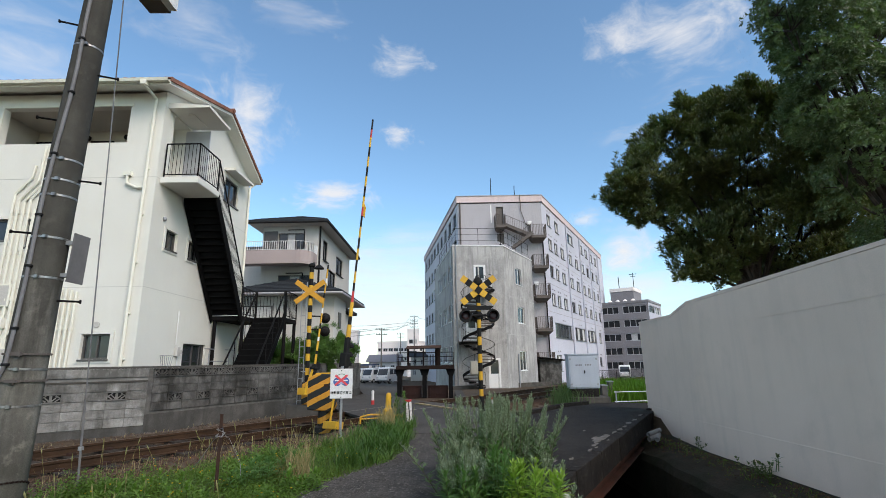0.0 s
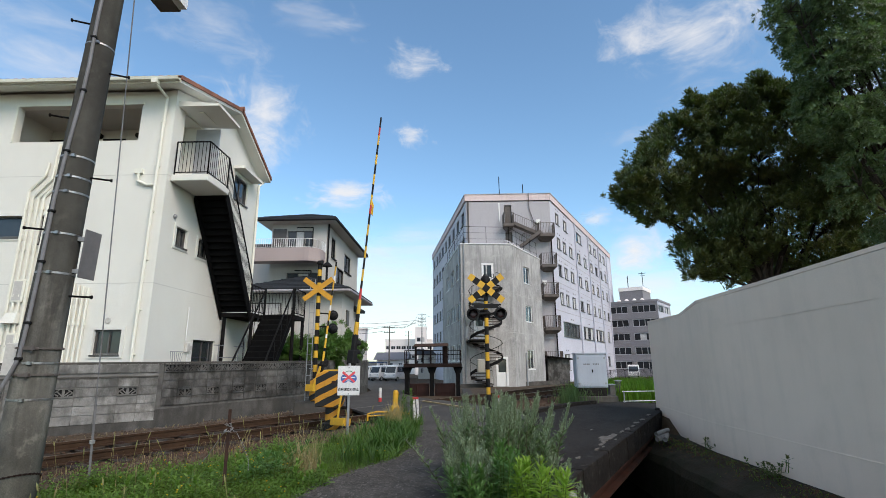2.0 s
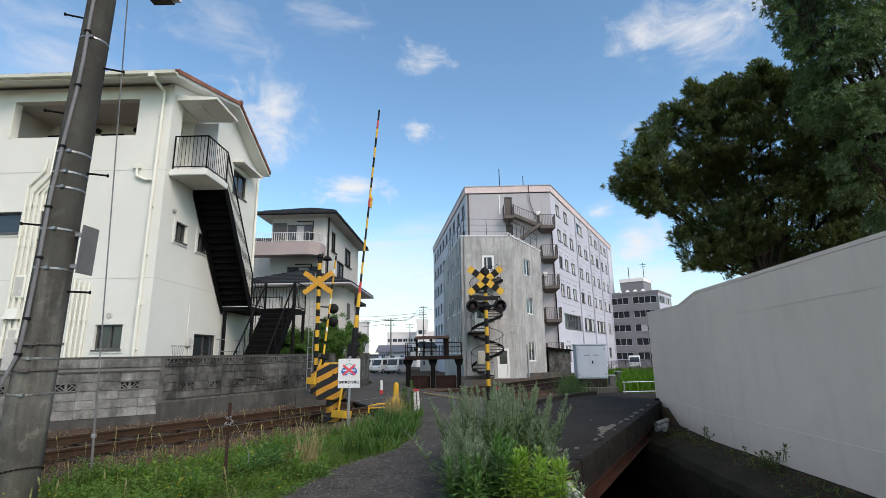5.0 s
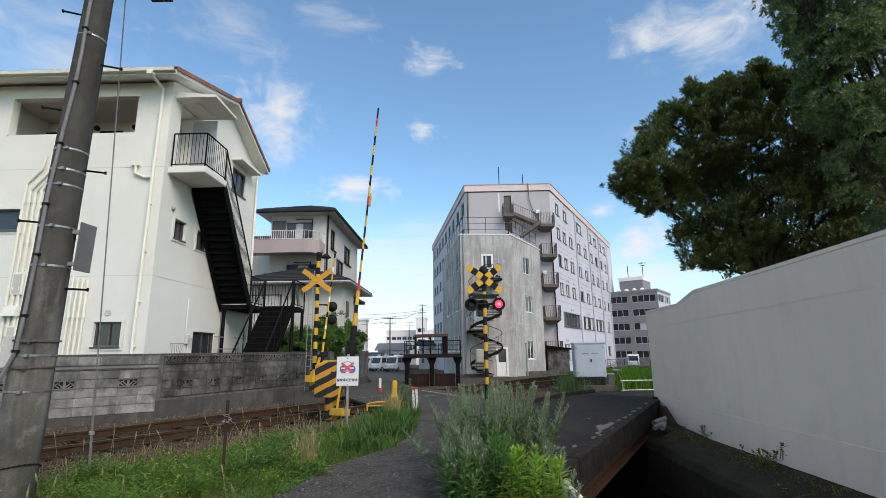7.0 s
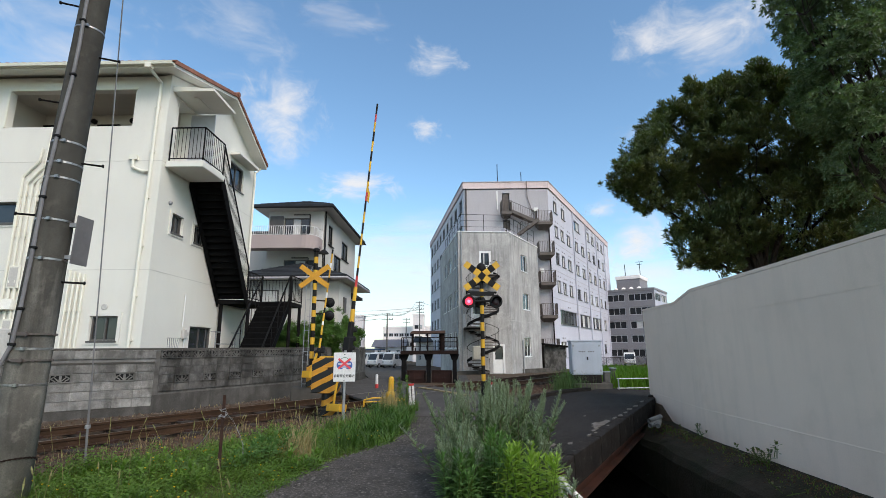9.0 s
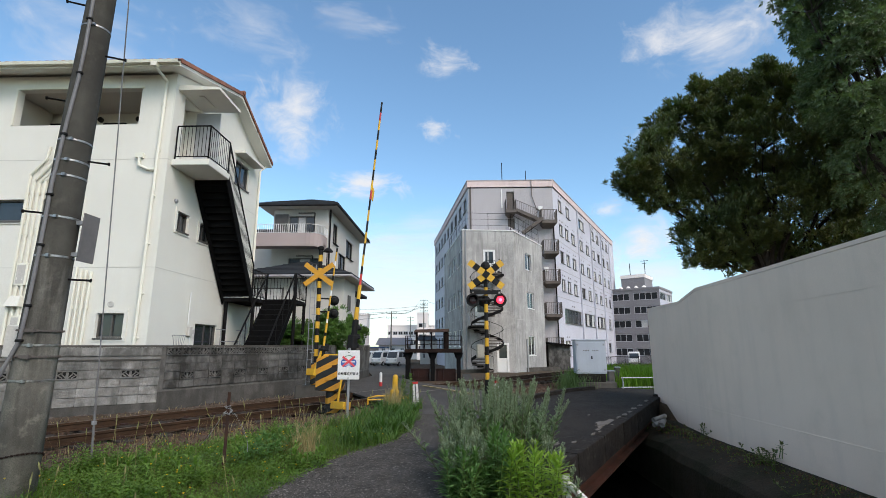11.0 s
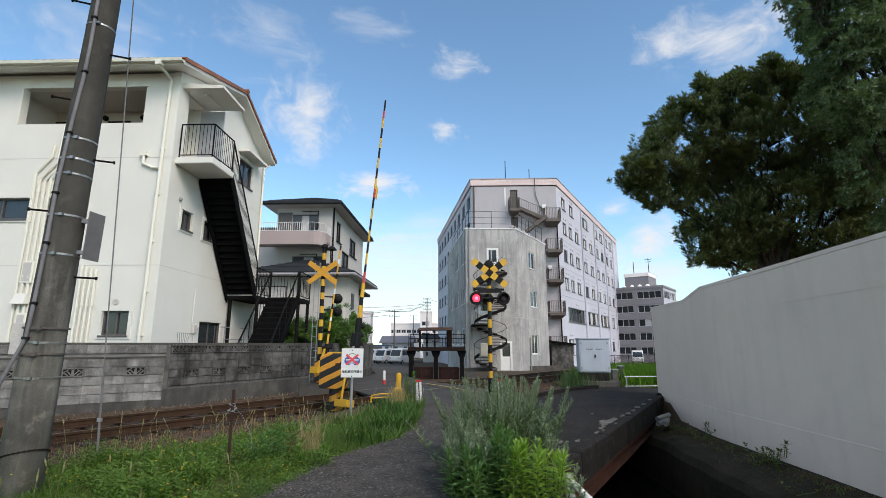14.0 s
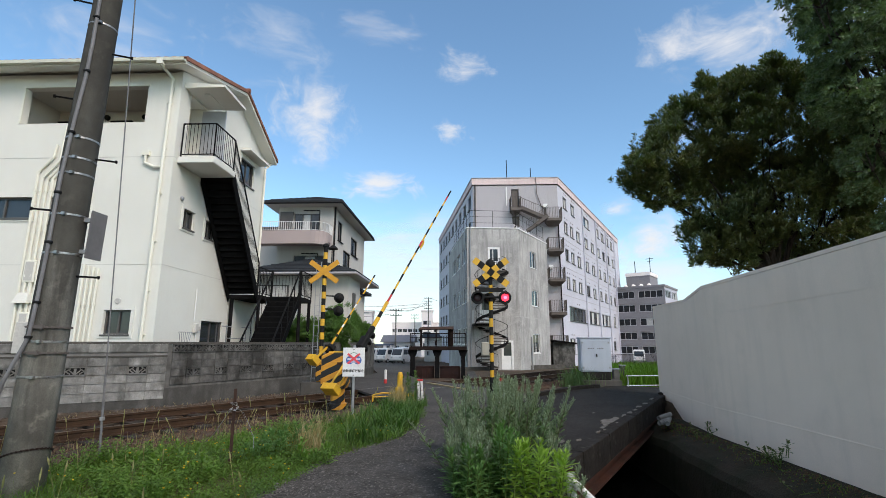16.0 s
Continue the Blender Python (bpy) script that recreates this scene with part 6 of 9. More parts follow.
def build_far_mast():
    m = thing("crossing_signal", "black and yellow crossing signal mast seen from behind, with ladder", "crossing signal", "crossing signals", at=pose(-4.1, 14.25, 0.3, 0, 0, 0))
    banded_mast(m, 3.95, 0.062, 1, 0.2, 0.0)
    crossbuck(m, 3.2, -0.09, 1.05, 0.15, 36, True)
    bm = bmesh.new()
    lathe(bm, [(0.06, 3.95), (0.1, 3.98), (0.1, 4.04), (0.05, 4.08)], 12)
    part("cap", bm, M_BLACK, m)
    for z in (2.44, 2.05):
        bm = bmesh.new()
        rod(bm, (0, 0, z + 0.05), (0.34, 0.26, z + 0.05), 0.022, 8)
        part("lamp_arm", bm, M_BLACK, m)
        at = Matrix.Translation((0.4, 0.25, z)) @ pose(0, 0, 0, 90, 0, 25)
        bm = bmesh.new()
        lathe(bm, [(0.15, -0.01), (0.155, 0.0), (0.15, 0.02), (0.1, 0.05), (0.08, 0.14), (0.03, 0.16)], 24, at)
        part("lamp", bm, M_BLACK, m, "round black lamp seen from behind")
    bm = bmesh.new()  # hooded lamp on a slim side pole
    rod(bm, (0.19, 0.0, 3.2), (0.19, 0.0, 3.9), 0.014, 8)
    rod(bm, (0.0, 0.0, 3.25), (0.19, 0.0, 3.25), 0.012, 6)
    lathe(bm, [(0.15, 3.9), (0.15, 3.92), (0.09, 3.99), (0.03, 4.03)], 16, Matrix.Translation((0.22, 0, 0)))
    part("hood_lamp", bm, M_BLACK, m)
    bm = bmesh.new()
    for x in (-0.24, -0.1):
        rod(bm, (x, -0.05, -0.2), (x, -0.05, 3.5), 0.012, 6)
    for k in range(12):
        rod(bm, (-0.24, -0.05, 0.1 + 0.3 * k), (-0.1, -0.05, 0.1 + 0.3 * k), 0.008, 5)
    for z in (0.9, 2.0, 3.3):
        rod(bm, (-0.17, -0.05, z), (0, -0.05, z), 0.01, 5)
    part("ladder", bm, M_GALV, m, "slim galvanised ladder")
    p = thing("gate_plinth", "rough concrete plinth under the far crossing gate", "plinth", at=pose(-4.05, 14.45, 0, 0, 0, 12))
    bm = bmesh.new()
    box(bm, -0.62, 0.62, -0.32, 0.32, -0.25, 0.3)
    bev(bm, 0.03)
    part("block", bm, M_FOOTING, p)


build_far_mast()


def stripes_material():
    """Slanting black and yellow safety stripes."""
    m = surf("hazard_stripe_enamel", (0.6, 0.285, 0.018), (0.48, 0.22, 0.02), 5, 0.5, 0.05, 60)
    nt = m.node_tree
    b = nt.nodes["Principled BSDF"]
    old = b.inputs["Base Color"].links[0].from_socket
    tc = nt.nodes.new("ShaderNodeTexCoord")
    sep = nt.nodes.new("ShaderNodeSeparateXYZ")
    nt.links.new(tc.outputs["Object"], sep.inputs[0])
    a = nt.nodes.new("ShaderNodeMath")
    a.operation = "MULTIPLY_ADD"
    nt.links.new(sep.outputs["X"], a.inputs[0])
    a.inputs[1].default_value = -0.5
    nt.links.new(sep.outputs["Z"], a.inputs[2])
    ad = nt.nodes.new("ShaderNodeMath")
    ad.operation = "MULTIPLY_ADD"
    nt.links.new(sep.outputs["Y"], ad.inputs[0])
    ad.inputs[1].default_value = -0.5
    nt.links.new(a.outputs[0], ad.inputs[2])
    mo = nt.nodes.new("ShaderNodeMath")
    mo.operation = "PINGPONG"
    nt.links.new(ad.outputs[0], mo.inputs[0])
    mo.inputs[1].default_value = 0.14
    gt = nt.nodes.new("ShaderNodeMath")
    gt.operation = "GREATER_THAN"
    nt.links.new(mo.outputs[0], gt.inputs[0])
    gt.inputs[1].default_value = 0.064
    mx = nt.nodes.new("ShaderNodeMix")
    mx.data_type = "RGBA"
    nt.links.new(gt.outputs[0], mx.inputs[0])
    nt.links.new(old, mx.inputs[6])
    mx.inputs[7].default_value = (0.01, 0.01, 0.01, 1)
    nt.links.new(mx.outputs[2], b.inputs["Base Color"])
    return m


M_STRIPES = stripes_material()


def gate_pose(pivot, theta):
    return Matrix.Translation(pivot) @ pose(0, 0, 0, 0, 0, RAIL_HEADING) @ pose(0, 0, 0, 0, theta, 0)


NEAR_PIVOT, FAR_PIVOT = (-2.45, 11.4, 1.08), (-3.86, 14.1, 1.2)


def build_boom(parent, length, sleeve, scheme):
    """A gate boom along local z from its pivot: holder, coloured lengths of pole, weights below."""
    bm = bmesh.new()
    box(bm, -0.06, 0.06, -0.06, 0.06, -0.08, sleeve)
    box(bm, -0.11, 0.05, -0.1, 0.1, sleeve * 0.25, sleeve * 0.6)
    bev(bm, 0.02)
    for k in range(3):
        lathe(bm, [(0.03, 0), (0.095, 0.02), (0.095, 0.07), (0.05, 0.12)], 12, Matrix.Translation((0.1, 0.0, sleeve * (0.3 + 0.22 * k))))
    boom = part("boom", bm, M_BLACK, parent, "gate boom in a black holder")
    z = sleeve - 0.02
    for col, ln, rad in scheme:
        e = min(length, z + ln)
        bm = bmesh.new()
        rod(bm, (0, 0, z), (0, 0, e), rad, 8)
        part("stripe", bm, col, boom)
        z = e
        if z >= length:
            break
    return boom


def build_gates():
    # near gate machine
    g = thing("crossing_gate", "yellow and black striped gate machine with raised boom", "crossing gate", "crossing gates", at=pose(-2.86, 11.55, 0, 0, 0, 0))
    bm = bmesh.new()
    pts = [(-0.38, 0.4), (0.16, 0.36), (0.2, 0.48), (0.2, 1.1), (0.15, 1.17), (-0.2, 1.19), (-0.38, 1.1)]
    rows = []
    for y, s in ((-0.26, 0.95), (-0.22, 1.0), (0.22, 1.0), (0.26, 0.95)):
        rows.append([bm.verts.new((x * s, y, 0.775 + (z - 0.775) * s)) for x, z in pts])
    n = len(pts)
    for a, b in zip(rows, rows[1:]):
        for k in range(n):
            bm.faces.new((a[k], a[(k + 1) % n], b[(k + 1) % n], b[k]))
    bm.faces.new(rows[0][::-1])
    bm.faces.new(rows[-1])
    bmesh.ops.recalc_face_normals(bm, faces=bm.faces)
    body = part("casing", bm, M_STRIPES, g, "casing in slanting hazard stripes")
    bm = bmesh.new()
    box(bm, -0.16, 0.1, -0.275, -0.262, 0.62, 0.98)
    bev(bm, 0.004)
    part("hatch", bm, M_STRIPES, body)
    bm = bmesh.new()
    box(bm, 0.0, 0.09, -0.28, -0.266, 0.9, 0.96)
    part("name_plate", bm, M_RUST, body)
    bm = bmesh.new()
    lathe(bm, [(0.24, -0.1), (0.24, 0.02), (0.17, 0.05), (0.16, 0.4)], 16, Matrix.Translation((-0.02, 0, 0)))
    part("column", bm, M_STRIPES, g)
    bm = bmesh.new()
    box(bm, -0.22, 0.12, -0.2, 0.2, 1.18, 1.205)
    part("lid", bm, M_YELLOW, g)
    bm = bmesh.new()
    rod(bm, (0.36, -0.12, 0.0), (0.36, -0.12, 1.1), 0.045, 8)
    rod(bm, (0.3, -0.1, 1.05), (0.44, -0.14, 1.05), 0.06, 8)
    part("pivot_post", bm, M_BLACK, g)
    scheme = [(M_YELLOW, 0.31, 0.055), (M_BLACK, 0.2, 0.045), (M_YELLOW, 0.35, 0.045), (M_RED, 0.28, 0.03), (M_BLACK, 0.2, 0.027)]
    for k in range(6):
        scheme += ([(M_RED, 0.25, 0.027)] if k == 3 else []) + [(M_YELLOW, 0.3, 0.026), (M_BLACK, 0.3, 0.026)]
    scheme += [(M_YELLOW, 0.3, 0.026), (M_RED, 0.25, 0.026), (M_BLACK, 0.4, 0.024)]
    boom = build_boom(g, 7.0, 0.94, scheme)
    bm = bmesh.new()
    bar(bm, (-0.1, 0.1, 0.1), (-0.13, 0.13, -0.96), 0.035, 0.05)
    bar(bm, (-0.1, -0.1, 0.1), (-0.13, -0.13, -0.96), 0.035, 0.05)
    box(bm, -0.3, -0.04, -0.19, 0.19, -1.1, -0.94)
    bev(bm, 0.012)
    part("counterweight", bm, M_YELLOW, boom, "yellow counterweight on two arms")
    bm = bmesh.new()
    v = [bm.verts.new(p) for p in ((0.03, -0.008, 4.1), (0.11, -0.006, 4.05), (0.12, -0.006, 4.35), (0.03, -0.008, 4.45), (0.03, 0.008, 4.1), (0.11, 0.006, 4.05), (0.12, 0.006, 4.35), (0.03, 0.008, 4.45))]
    for f in ((3, 2, 1, 0), (4, 5, 6, 7), (0, 1, 5, 4), (1, 2, 6, 5), (2, 3, 7, 6), (3, 0, 4, 7)):
        bm.faces.new([v[i] for i in f])
    part("flag", bm, M_YELLOW, boom, "small yellow flag on the boom")
    # far gate machine
    f = thing("crossing_gate", "slim striped far gate machine with thin yellow and black boom", "crossing gate", "crossing gates", at=pose(-4.15, 14.2, 0.3, 0, 0, 0))
    bm = bmesh.new()
    box(bm, -0.04, 0.24, -0.12, 0.16, 0.0, 0.62)
    bev(bm, 0.03)
    part("casing", bm, M_STRIPES, f)
    bm = bmesh.new()
    rod(bm, (0.29, -0.1, 0.6), (0.29, -0.1, 1.0), 0.05, 8)
    part("pivot_post", bm, M_BLACK, f)
    scheme = [(M_YELLOW, 0.3, 0.032), (M_BLACK, 0.1, 0.03), (M_YELLOW, 0.28, 0.03), (M_WHITE, 0.12, 0.028), (M_YELLOW, 0.24, 0.028)]
    for k in range(5):
        scheme += [(M_WHITE if k % 2 else M_BLACK, 0.16, 0.026), (M_YELLOW, 0.3, 0.024)]
    b2 = build_boom(f, 3.2, 0.2, scheme)
    bm = bmesh.new()
    bar(bm, (-0.05, 0, 0.1), (-0.22, 0, -0.5), 0.05, 0.05)
    box(bm, -0.4, -0.12, -0.14, 0.14, -0.66, -0.48)
    part("counterweight", bm, M_YELLOW, b2, "yellow counterweight")
    return (g, boom, NEAR_PIVOT), (f, b2, FAR_PIVOT)


GATES = build_gates()


def lettering(name, text, size, mat, parent, m):
    """Writing in the built-in font, as a thin mesh."""
    cu = bpy.data.curves.new(name, "FONT")
    cu.offset = 0.0012
    cu.body, cu.size, cu.extrude, cu.align_x, cu.align_y = text, size, 0.0008, "CENTER", "CENTER"
    tmp = bpy.data.objects.new(name, cu)
    me = bpy.data.meshes.new_from_object(tmp)
    bpy.data.objects.remove(tmp)
    me.materials.append(mat)
    ob = new(name, me)
    ob.parent = parent
    ob.matrix_basis = m
    return ob


def build_sign():
    s = thing("no_motor_vehicles_sign", "white no motor vehicles sign on a galvanised post", "sign", at=pose(-2.28, 10.4, 0.13, 0, 0, -2))
    bm = bmesh.new()
    rod(bm, (0, 0.03, -0.3), (0, 0.03, 1.22), 0.03, 12)
    for z in (0.45, 0.49, 0.53, 1.1):
        rod(bm, (0, 0.03, z), (0, 0.03, z + 0.014), 0.036, 12)
    part("post", bm, M_GALV, s)
    bm = bmesh.new()
    box(bm, -0.235, 0.235, -0.012, 0.0, 0.57, 1.17)
    bev(bm, 0.005)
    panel = part("panel", bm, M_WHITE, s)
    blue = surf("blue_print", (0.06, 0.14, 0.42), (0.05, 0.12, 0.36), 8, 0.5)
    for sx in (-0.085, 0.085):
        bm = bmesh.new()
        lathe(bm, [(0.085, 0.0), (0.085, 0.002)], 20, Matrix.Translation((sx, -0.0125, 0.91)) @ pose(0, 0, 0, 90))
        part("car_shape", bm, blue, panel)
        bm = bmesh.new()
        box(bm, sx - 0.05, sx + 0.05, -0.0165, -0.0148, 0.92, 0.945)
        part("car_window", bm, M_WHITE, panel)
    bm = bmesh.new()
    box(bm, -0.07, 0.07, -0.0172, -0.0152, 0.855, 0.905)
    part("car_front", bm, surf("pale_blue_print", (0.4, 0.5, 0.7), None, 8, 0.5), panel)
    for sgn in (1, -1):
        bm = bmesh.new()
        box(bm, -0.165, 0.165, -0.0012, 0.0012, -0.022, 0.022, Matrix.Translation((0, -0.0195 - 0.0026 * (sgn > 0), 0.94)) @ pose(0, 0, 0, 0, sgn * 38, 0))
        part("red_cross_bar", bm, surf("red_print", (0.75, 0.08, 0.1), (0.7, 0.08, 0.1), 8, 0.5), panel)
    bm = bmesh.new()
    n = 18
    for k in range(n):
        a0, a1 = math.radians(35 + 110 * k / n), math.radians(35 + 110 * (k + 1) / n)
        for q in ((a0, a1),):
            P = [(0.13 * math.cos(a), 0.13 * math.sin(a)) for a in q] + [(0.118 * math.cos(a), 0.118 * math.sin(a)) for a in q[::-1]]
            hexa(bm, [Vector((x, -0.0125, 0.94 + z)) for x, z in P[::-1]] + [Vector((x, -0.0145, 0.94 + z)) for x, z in P[::-1]])
    bmesh.ops.recalc_face_normals(bm, faces=bm.faces)
    part("arc", bm, surf("green_print", (0.06, 0.22, 0.12), None, 8, 0.5), panel)
    lettering("lettering", "自動車通行禁止", 0.064, M_BLACK, panel, Matrix.Translation((0, -0.0142, 0.685)) @ pose(0, 0, 0, 90))
    bm = bmesh.new()
    for z in (0.6, 1.13):
        lathe(bm, [(0.012, 0), (0.012, 0.006)], 8, Matrix.Translation((0, -0.0125, z)) @ pose(0, 0, 0, 90))
    part("bolts", bm, M_BLACK, panel)


build_sign()


def build_bollards():
    b = thing("yellow_bollard", "dented yellow bollard with a wide sleeve in the grass", "bollard", at=pose(-1.42, 11.3, 0, 0, 2, 0))
    bm = bmesh.new()
    lathe(bm, [(0.105, -0.1), (0.105, 0.36), (0.095, 0.4), (0.06, 0.43)], 16)
    part("sleeve", bm, M_YELLOW, b, smooth=False)
    bm = bmesh.new()
    lathe(bm, [(0.062, 0.4), (0.062, 0.69), (0.05, 0.73), (0.025, 0.75)], 16)
    part("tube", bm, M_YELLOW, b)

    def marker(name, at, h, w, label, double):
        m = thing(name, label, "marker post", "marker posts", at=at)
        bm = bmesh.new()
        if double:
            for x in (-w * 0.32, w * 0.32):
                box(bm, x - w * 0.2, x + w * 0.2, -0.02, 0.02, -0.1, h - 0.05)
        else:
            lathe(bm, [(w / 2, 0.14), (w / 2, h - 0.02), (w / 4, h)], 12)
        part("strips", bm, M_CHIPPED, m)
        bm = bmesh.new()
        if double:
            box(bm, -w * 0.55, w * 0.55, -0.03, 0.03, h - 0.049, h)
            bev(bm, 0.006)
        else:
            lathe(bm, [(w / 2 + 0.01, -0.05), (w / 2 + 0.01, 0.139)], 12)
        part("cap" if double else "foot", bm, M_RED, m, "faded red end")

    marker("marker_post", pose(-0.98, 12.15, 0, 0, -4, 0), 0.53, 0.13, "weathered white marker post with red cap", True)
    marker("marker_post", pose(0.92, 11.2, 0, 0, -3, 0), 0.62, 0.13, "white marker post with red cap behind the mugwort", True)
    marker("marker_post", pose(-2.68, 17.5, 0, 0, 0, 0), 0.47, 0.1, "white marker post with red foot beside the lane", False)
    y = thing("track_guard", "low bent yellow steel guard at the edge of the crossing", "guard rail")
    bm = bmesh.new()
    pipe(bm, [(-2.3, 12.9, -0.1), (-2.3, 12.9, 0.07), (-2.05, 12.95, 0.12), (-1.35, 13.3, 0.06), (-1.2, 13.35, -0.05)], 0.022, 8)
    part("upper_bar", bm, M_YELLOW, y)
    bm = bmesh.new()
    pipe(bm, [(-2.3, 12.9, 0.02), (-1.4, 13.25, 0.02)], 0.018, 8)
    part("lower_bar", bm, M_YELLOW, y)
    mk = thing("edge_marking", "worn yellow edge strip on the crossing deck", "road marking", kind="structure")
    bm = bmesh.new()
    for a, b in (((-1.15, 17.3), (-0.55, 16.3)), ((-0.5, 16.2), (0.1, 15.1)), ((0.15, 15.0), (0.45, 14.4))):
        bar(bm, (*a, 0.03), (*b, 0.03), 0.12, 0.03)
    part("strip", bm, surf("faded_yellow_marking", (0.4, 0.31, 0.15), (0.2, 0.17, 0.11), 6, 0.8, 0.2, 40), mk)


build_bollards()


# ---- trackside cabinet, pipe fence, canal rail ----
def build_cabinet():
    c = thing("equipment_cabinet", "pale blue trackside equipment cabinet on a concrete base", "cabinet", at=pose(4.55, 17.0, 0, 0, 0, -4))
    bm = bmesh.new()
    box(bm, -0.5, 0.5, -0.3, 0.3, 0.46, 1.55)
    bev(bm, 0.012)
    b = part("body", bm, M_CABINET, c)
    bm = bmesh.new()
    box(bm, -0.53, 0.53, -0.33, 0.33, 1.552, 1.6)
    bev(bm, 0.01)
    part("top", bm, M_CABINET, c)
    bm = bmesh.new()
    box(bm, -0.46, 0.46, -0.318, -0.303, 0.5, 1.5)
    bev(bm, 0.004)
    door = part("door", bm, M_CABINET, b)
    bm = bmesh.new()
    box(bm, 0.0, 0.04, -0.345, -0.32, 0.95, 1.05)
    part("handle", bm, M_BLACK, door)
    for x in (-0.43, 0.43):
        for z in (0.6, 1.42):
            bm = bmesh.new()
            box(bm, x - 0.03, x + 0.03, -0.33, -0.3185, z - 0.03, z + 0.03)
            part("hinge", bm, M_GALV, door)
    for x in (-0.26, 0.05):
        for k in range(4):
            bm = bmesh.new()
            box(bm, x + 0.055 * k, x + 0.038 + 0.055 * k, -0.322, -0.3185, 1.205, 1.245)
            part("lettering_bar", bm, M_CABLE, door, "small dark printed bar")
    bm = bmesh.new()
    box(bm, -0.46, 0.46, -0.28, 0.28, 0.2, 0.458)
    bev(bm, 0.015)
    part("plinth", bm, M_SLAB_EDGE, c, "dark plinth under the cabinet")
    bm = bmesh.new()
    box(bm, -0.5, 0.78, -0.4, 0.42, -0.2, 0.196)
    bev(bm, 0.03)
    part("base", bm, M_FOOTING, c)
    for x, y, w, hgt in ((5.42, 17.6, 0.2, 0.5), (5.85, 18.2, 0.16, 0.6)):
        j = thing("junction_box", "small weathered grey trackside junction box", "junction box", "junction boxes", at=(x, y, 0))
        bm = bmesh.new()
        box(bm, -w / 2, w / 2, -0.12, 0.12, -0.1, hgt)
        bev(bm, 0.015)
        part("body", bm, surf("aged_grey_box", (0.12, 0.115, 0.105), (0.08, 0.077, 0.072), 4, 0.7, per_object=0.1), j)
        bm = bmesh.new()
        box(bm, -w / 2 - 0.02, w / 2 + 0.02, -0.14, 0.14, hgt + 0.002, hgt + 0.03)
        part("lid", bm, M_GALV, j)
    f = thing("pipe_fence", "low white pipe fence beside the canal slab", "fence")
    for z in (0.36, 0.06):
        bm = bmesh.new()
        rod(bm, (5.35, 16.3, z), (7.6, 16.6, z), 0.012, 8)
        part("rail", bm, M_WHITE, f)
    for x in (5.4, 7.5):
        bm = bmesh.new()
        rod(bm, (x, 16.3 + (x - 5.35) * 0.13, -0.2), (x, 16.3 + (x - 5.35) * 0.13, 0.38), 0.02, 8)
        part("post", bm, M_GALV, f)
    g = thing("canal_rail", "chipped white steel pipe rail beside the canal bank", "guard rail", at=(-0.19, 0, -0.06))
    bm = bmesh.new()
    rod(bm, (1.18, 4.62, -0.3), (1.16, 4.66, 0.33), 0.042, 12)
    part("post", bm, M_CHIPPED, g)
    bm = bmesh.new()
    lathe(bm, [(0.044, 0.33), (0.044, 0.345), (0.02, 0.36)], 12, Matrix.Translation((1.16, 4.66, 0)))
    part("rusty_cap", bm, M_RUST, g)
    bm = bmesh.new()
    pipe(bm, [(1.17, 4.64, 0.26), (1.36, 4.3, 0.1), (1.5, 3.6, -0.05), (1.4, 2.0, -0.05)], 0.03, 10)
    part("rail", bm, M_CHIPPED, g)
    p = thing("plastic_pipes", "bundle of old grey plastic pipes under the slab end", "pipes")
    for dx, dy, dz, a in ((0, 0, 0, 40), (0.1, 0.06, 0.01, 55), (0.03, 0.1, 0.09, 35), (0.16, -0.04, 0.0, 62)):
        bm = bmesh.new()
        x, y, z, a = 4.38 + dx, 11.35 + dy, -0.34 + dz, math.radians(a)
        lathe(bm, [(0.04, 0.04), (0.04, 0.0), (0.05, 0.0), (0.05, 0.46), (0.04, 0.47)], 14, look((x, y, z), (x - math.cos(a), y - math.sin(a), z - 0.12)))
        part("pipe", bm, surf("old_grey_plastic", (0.3, 0.29, 0.28), (0.2, 0.195, 0.19), 4, 0.7, 0.1, 40), p)


build_cabinet()


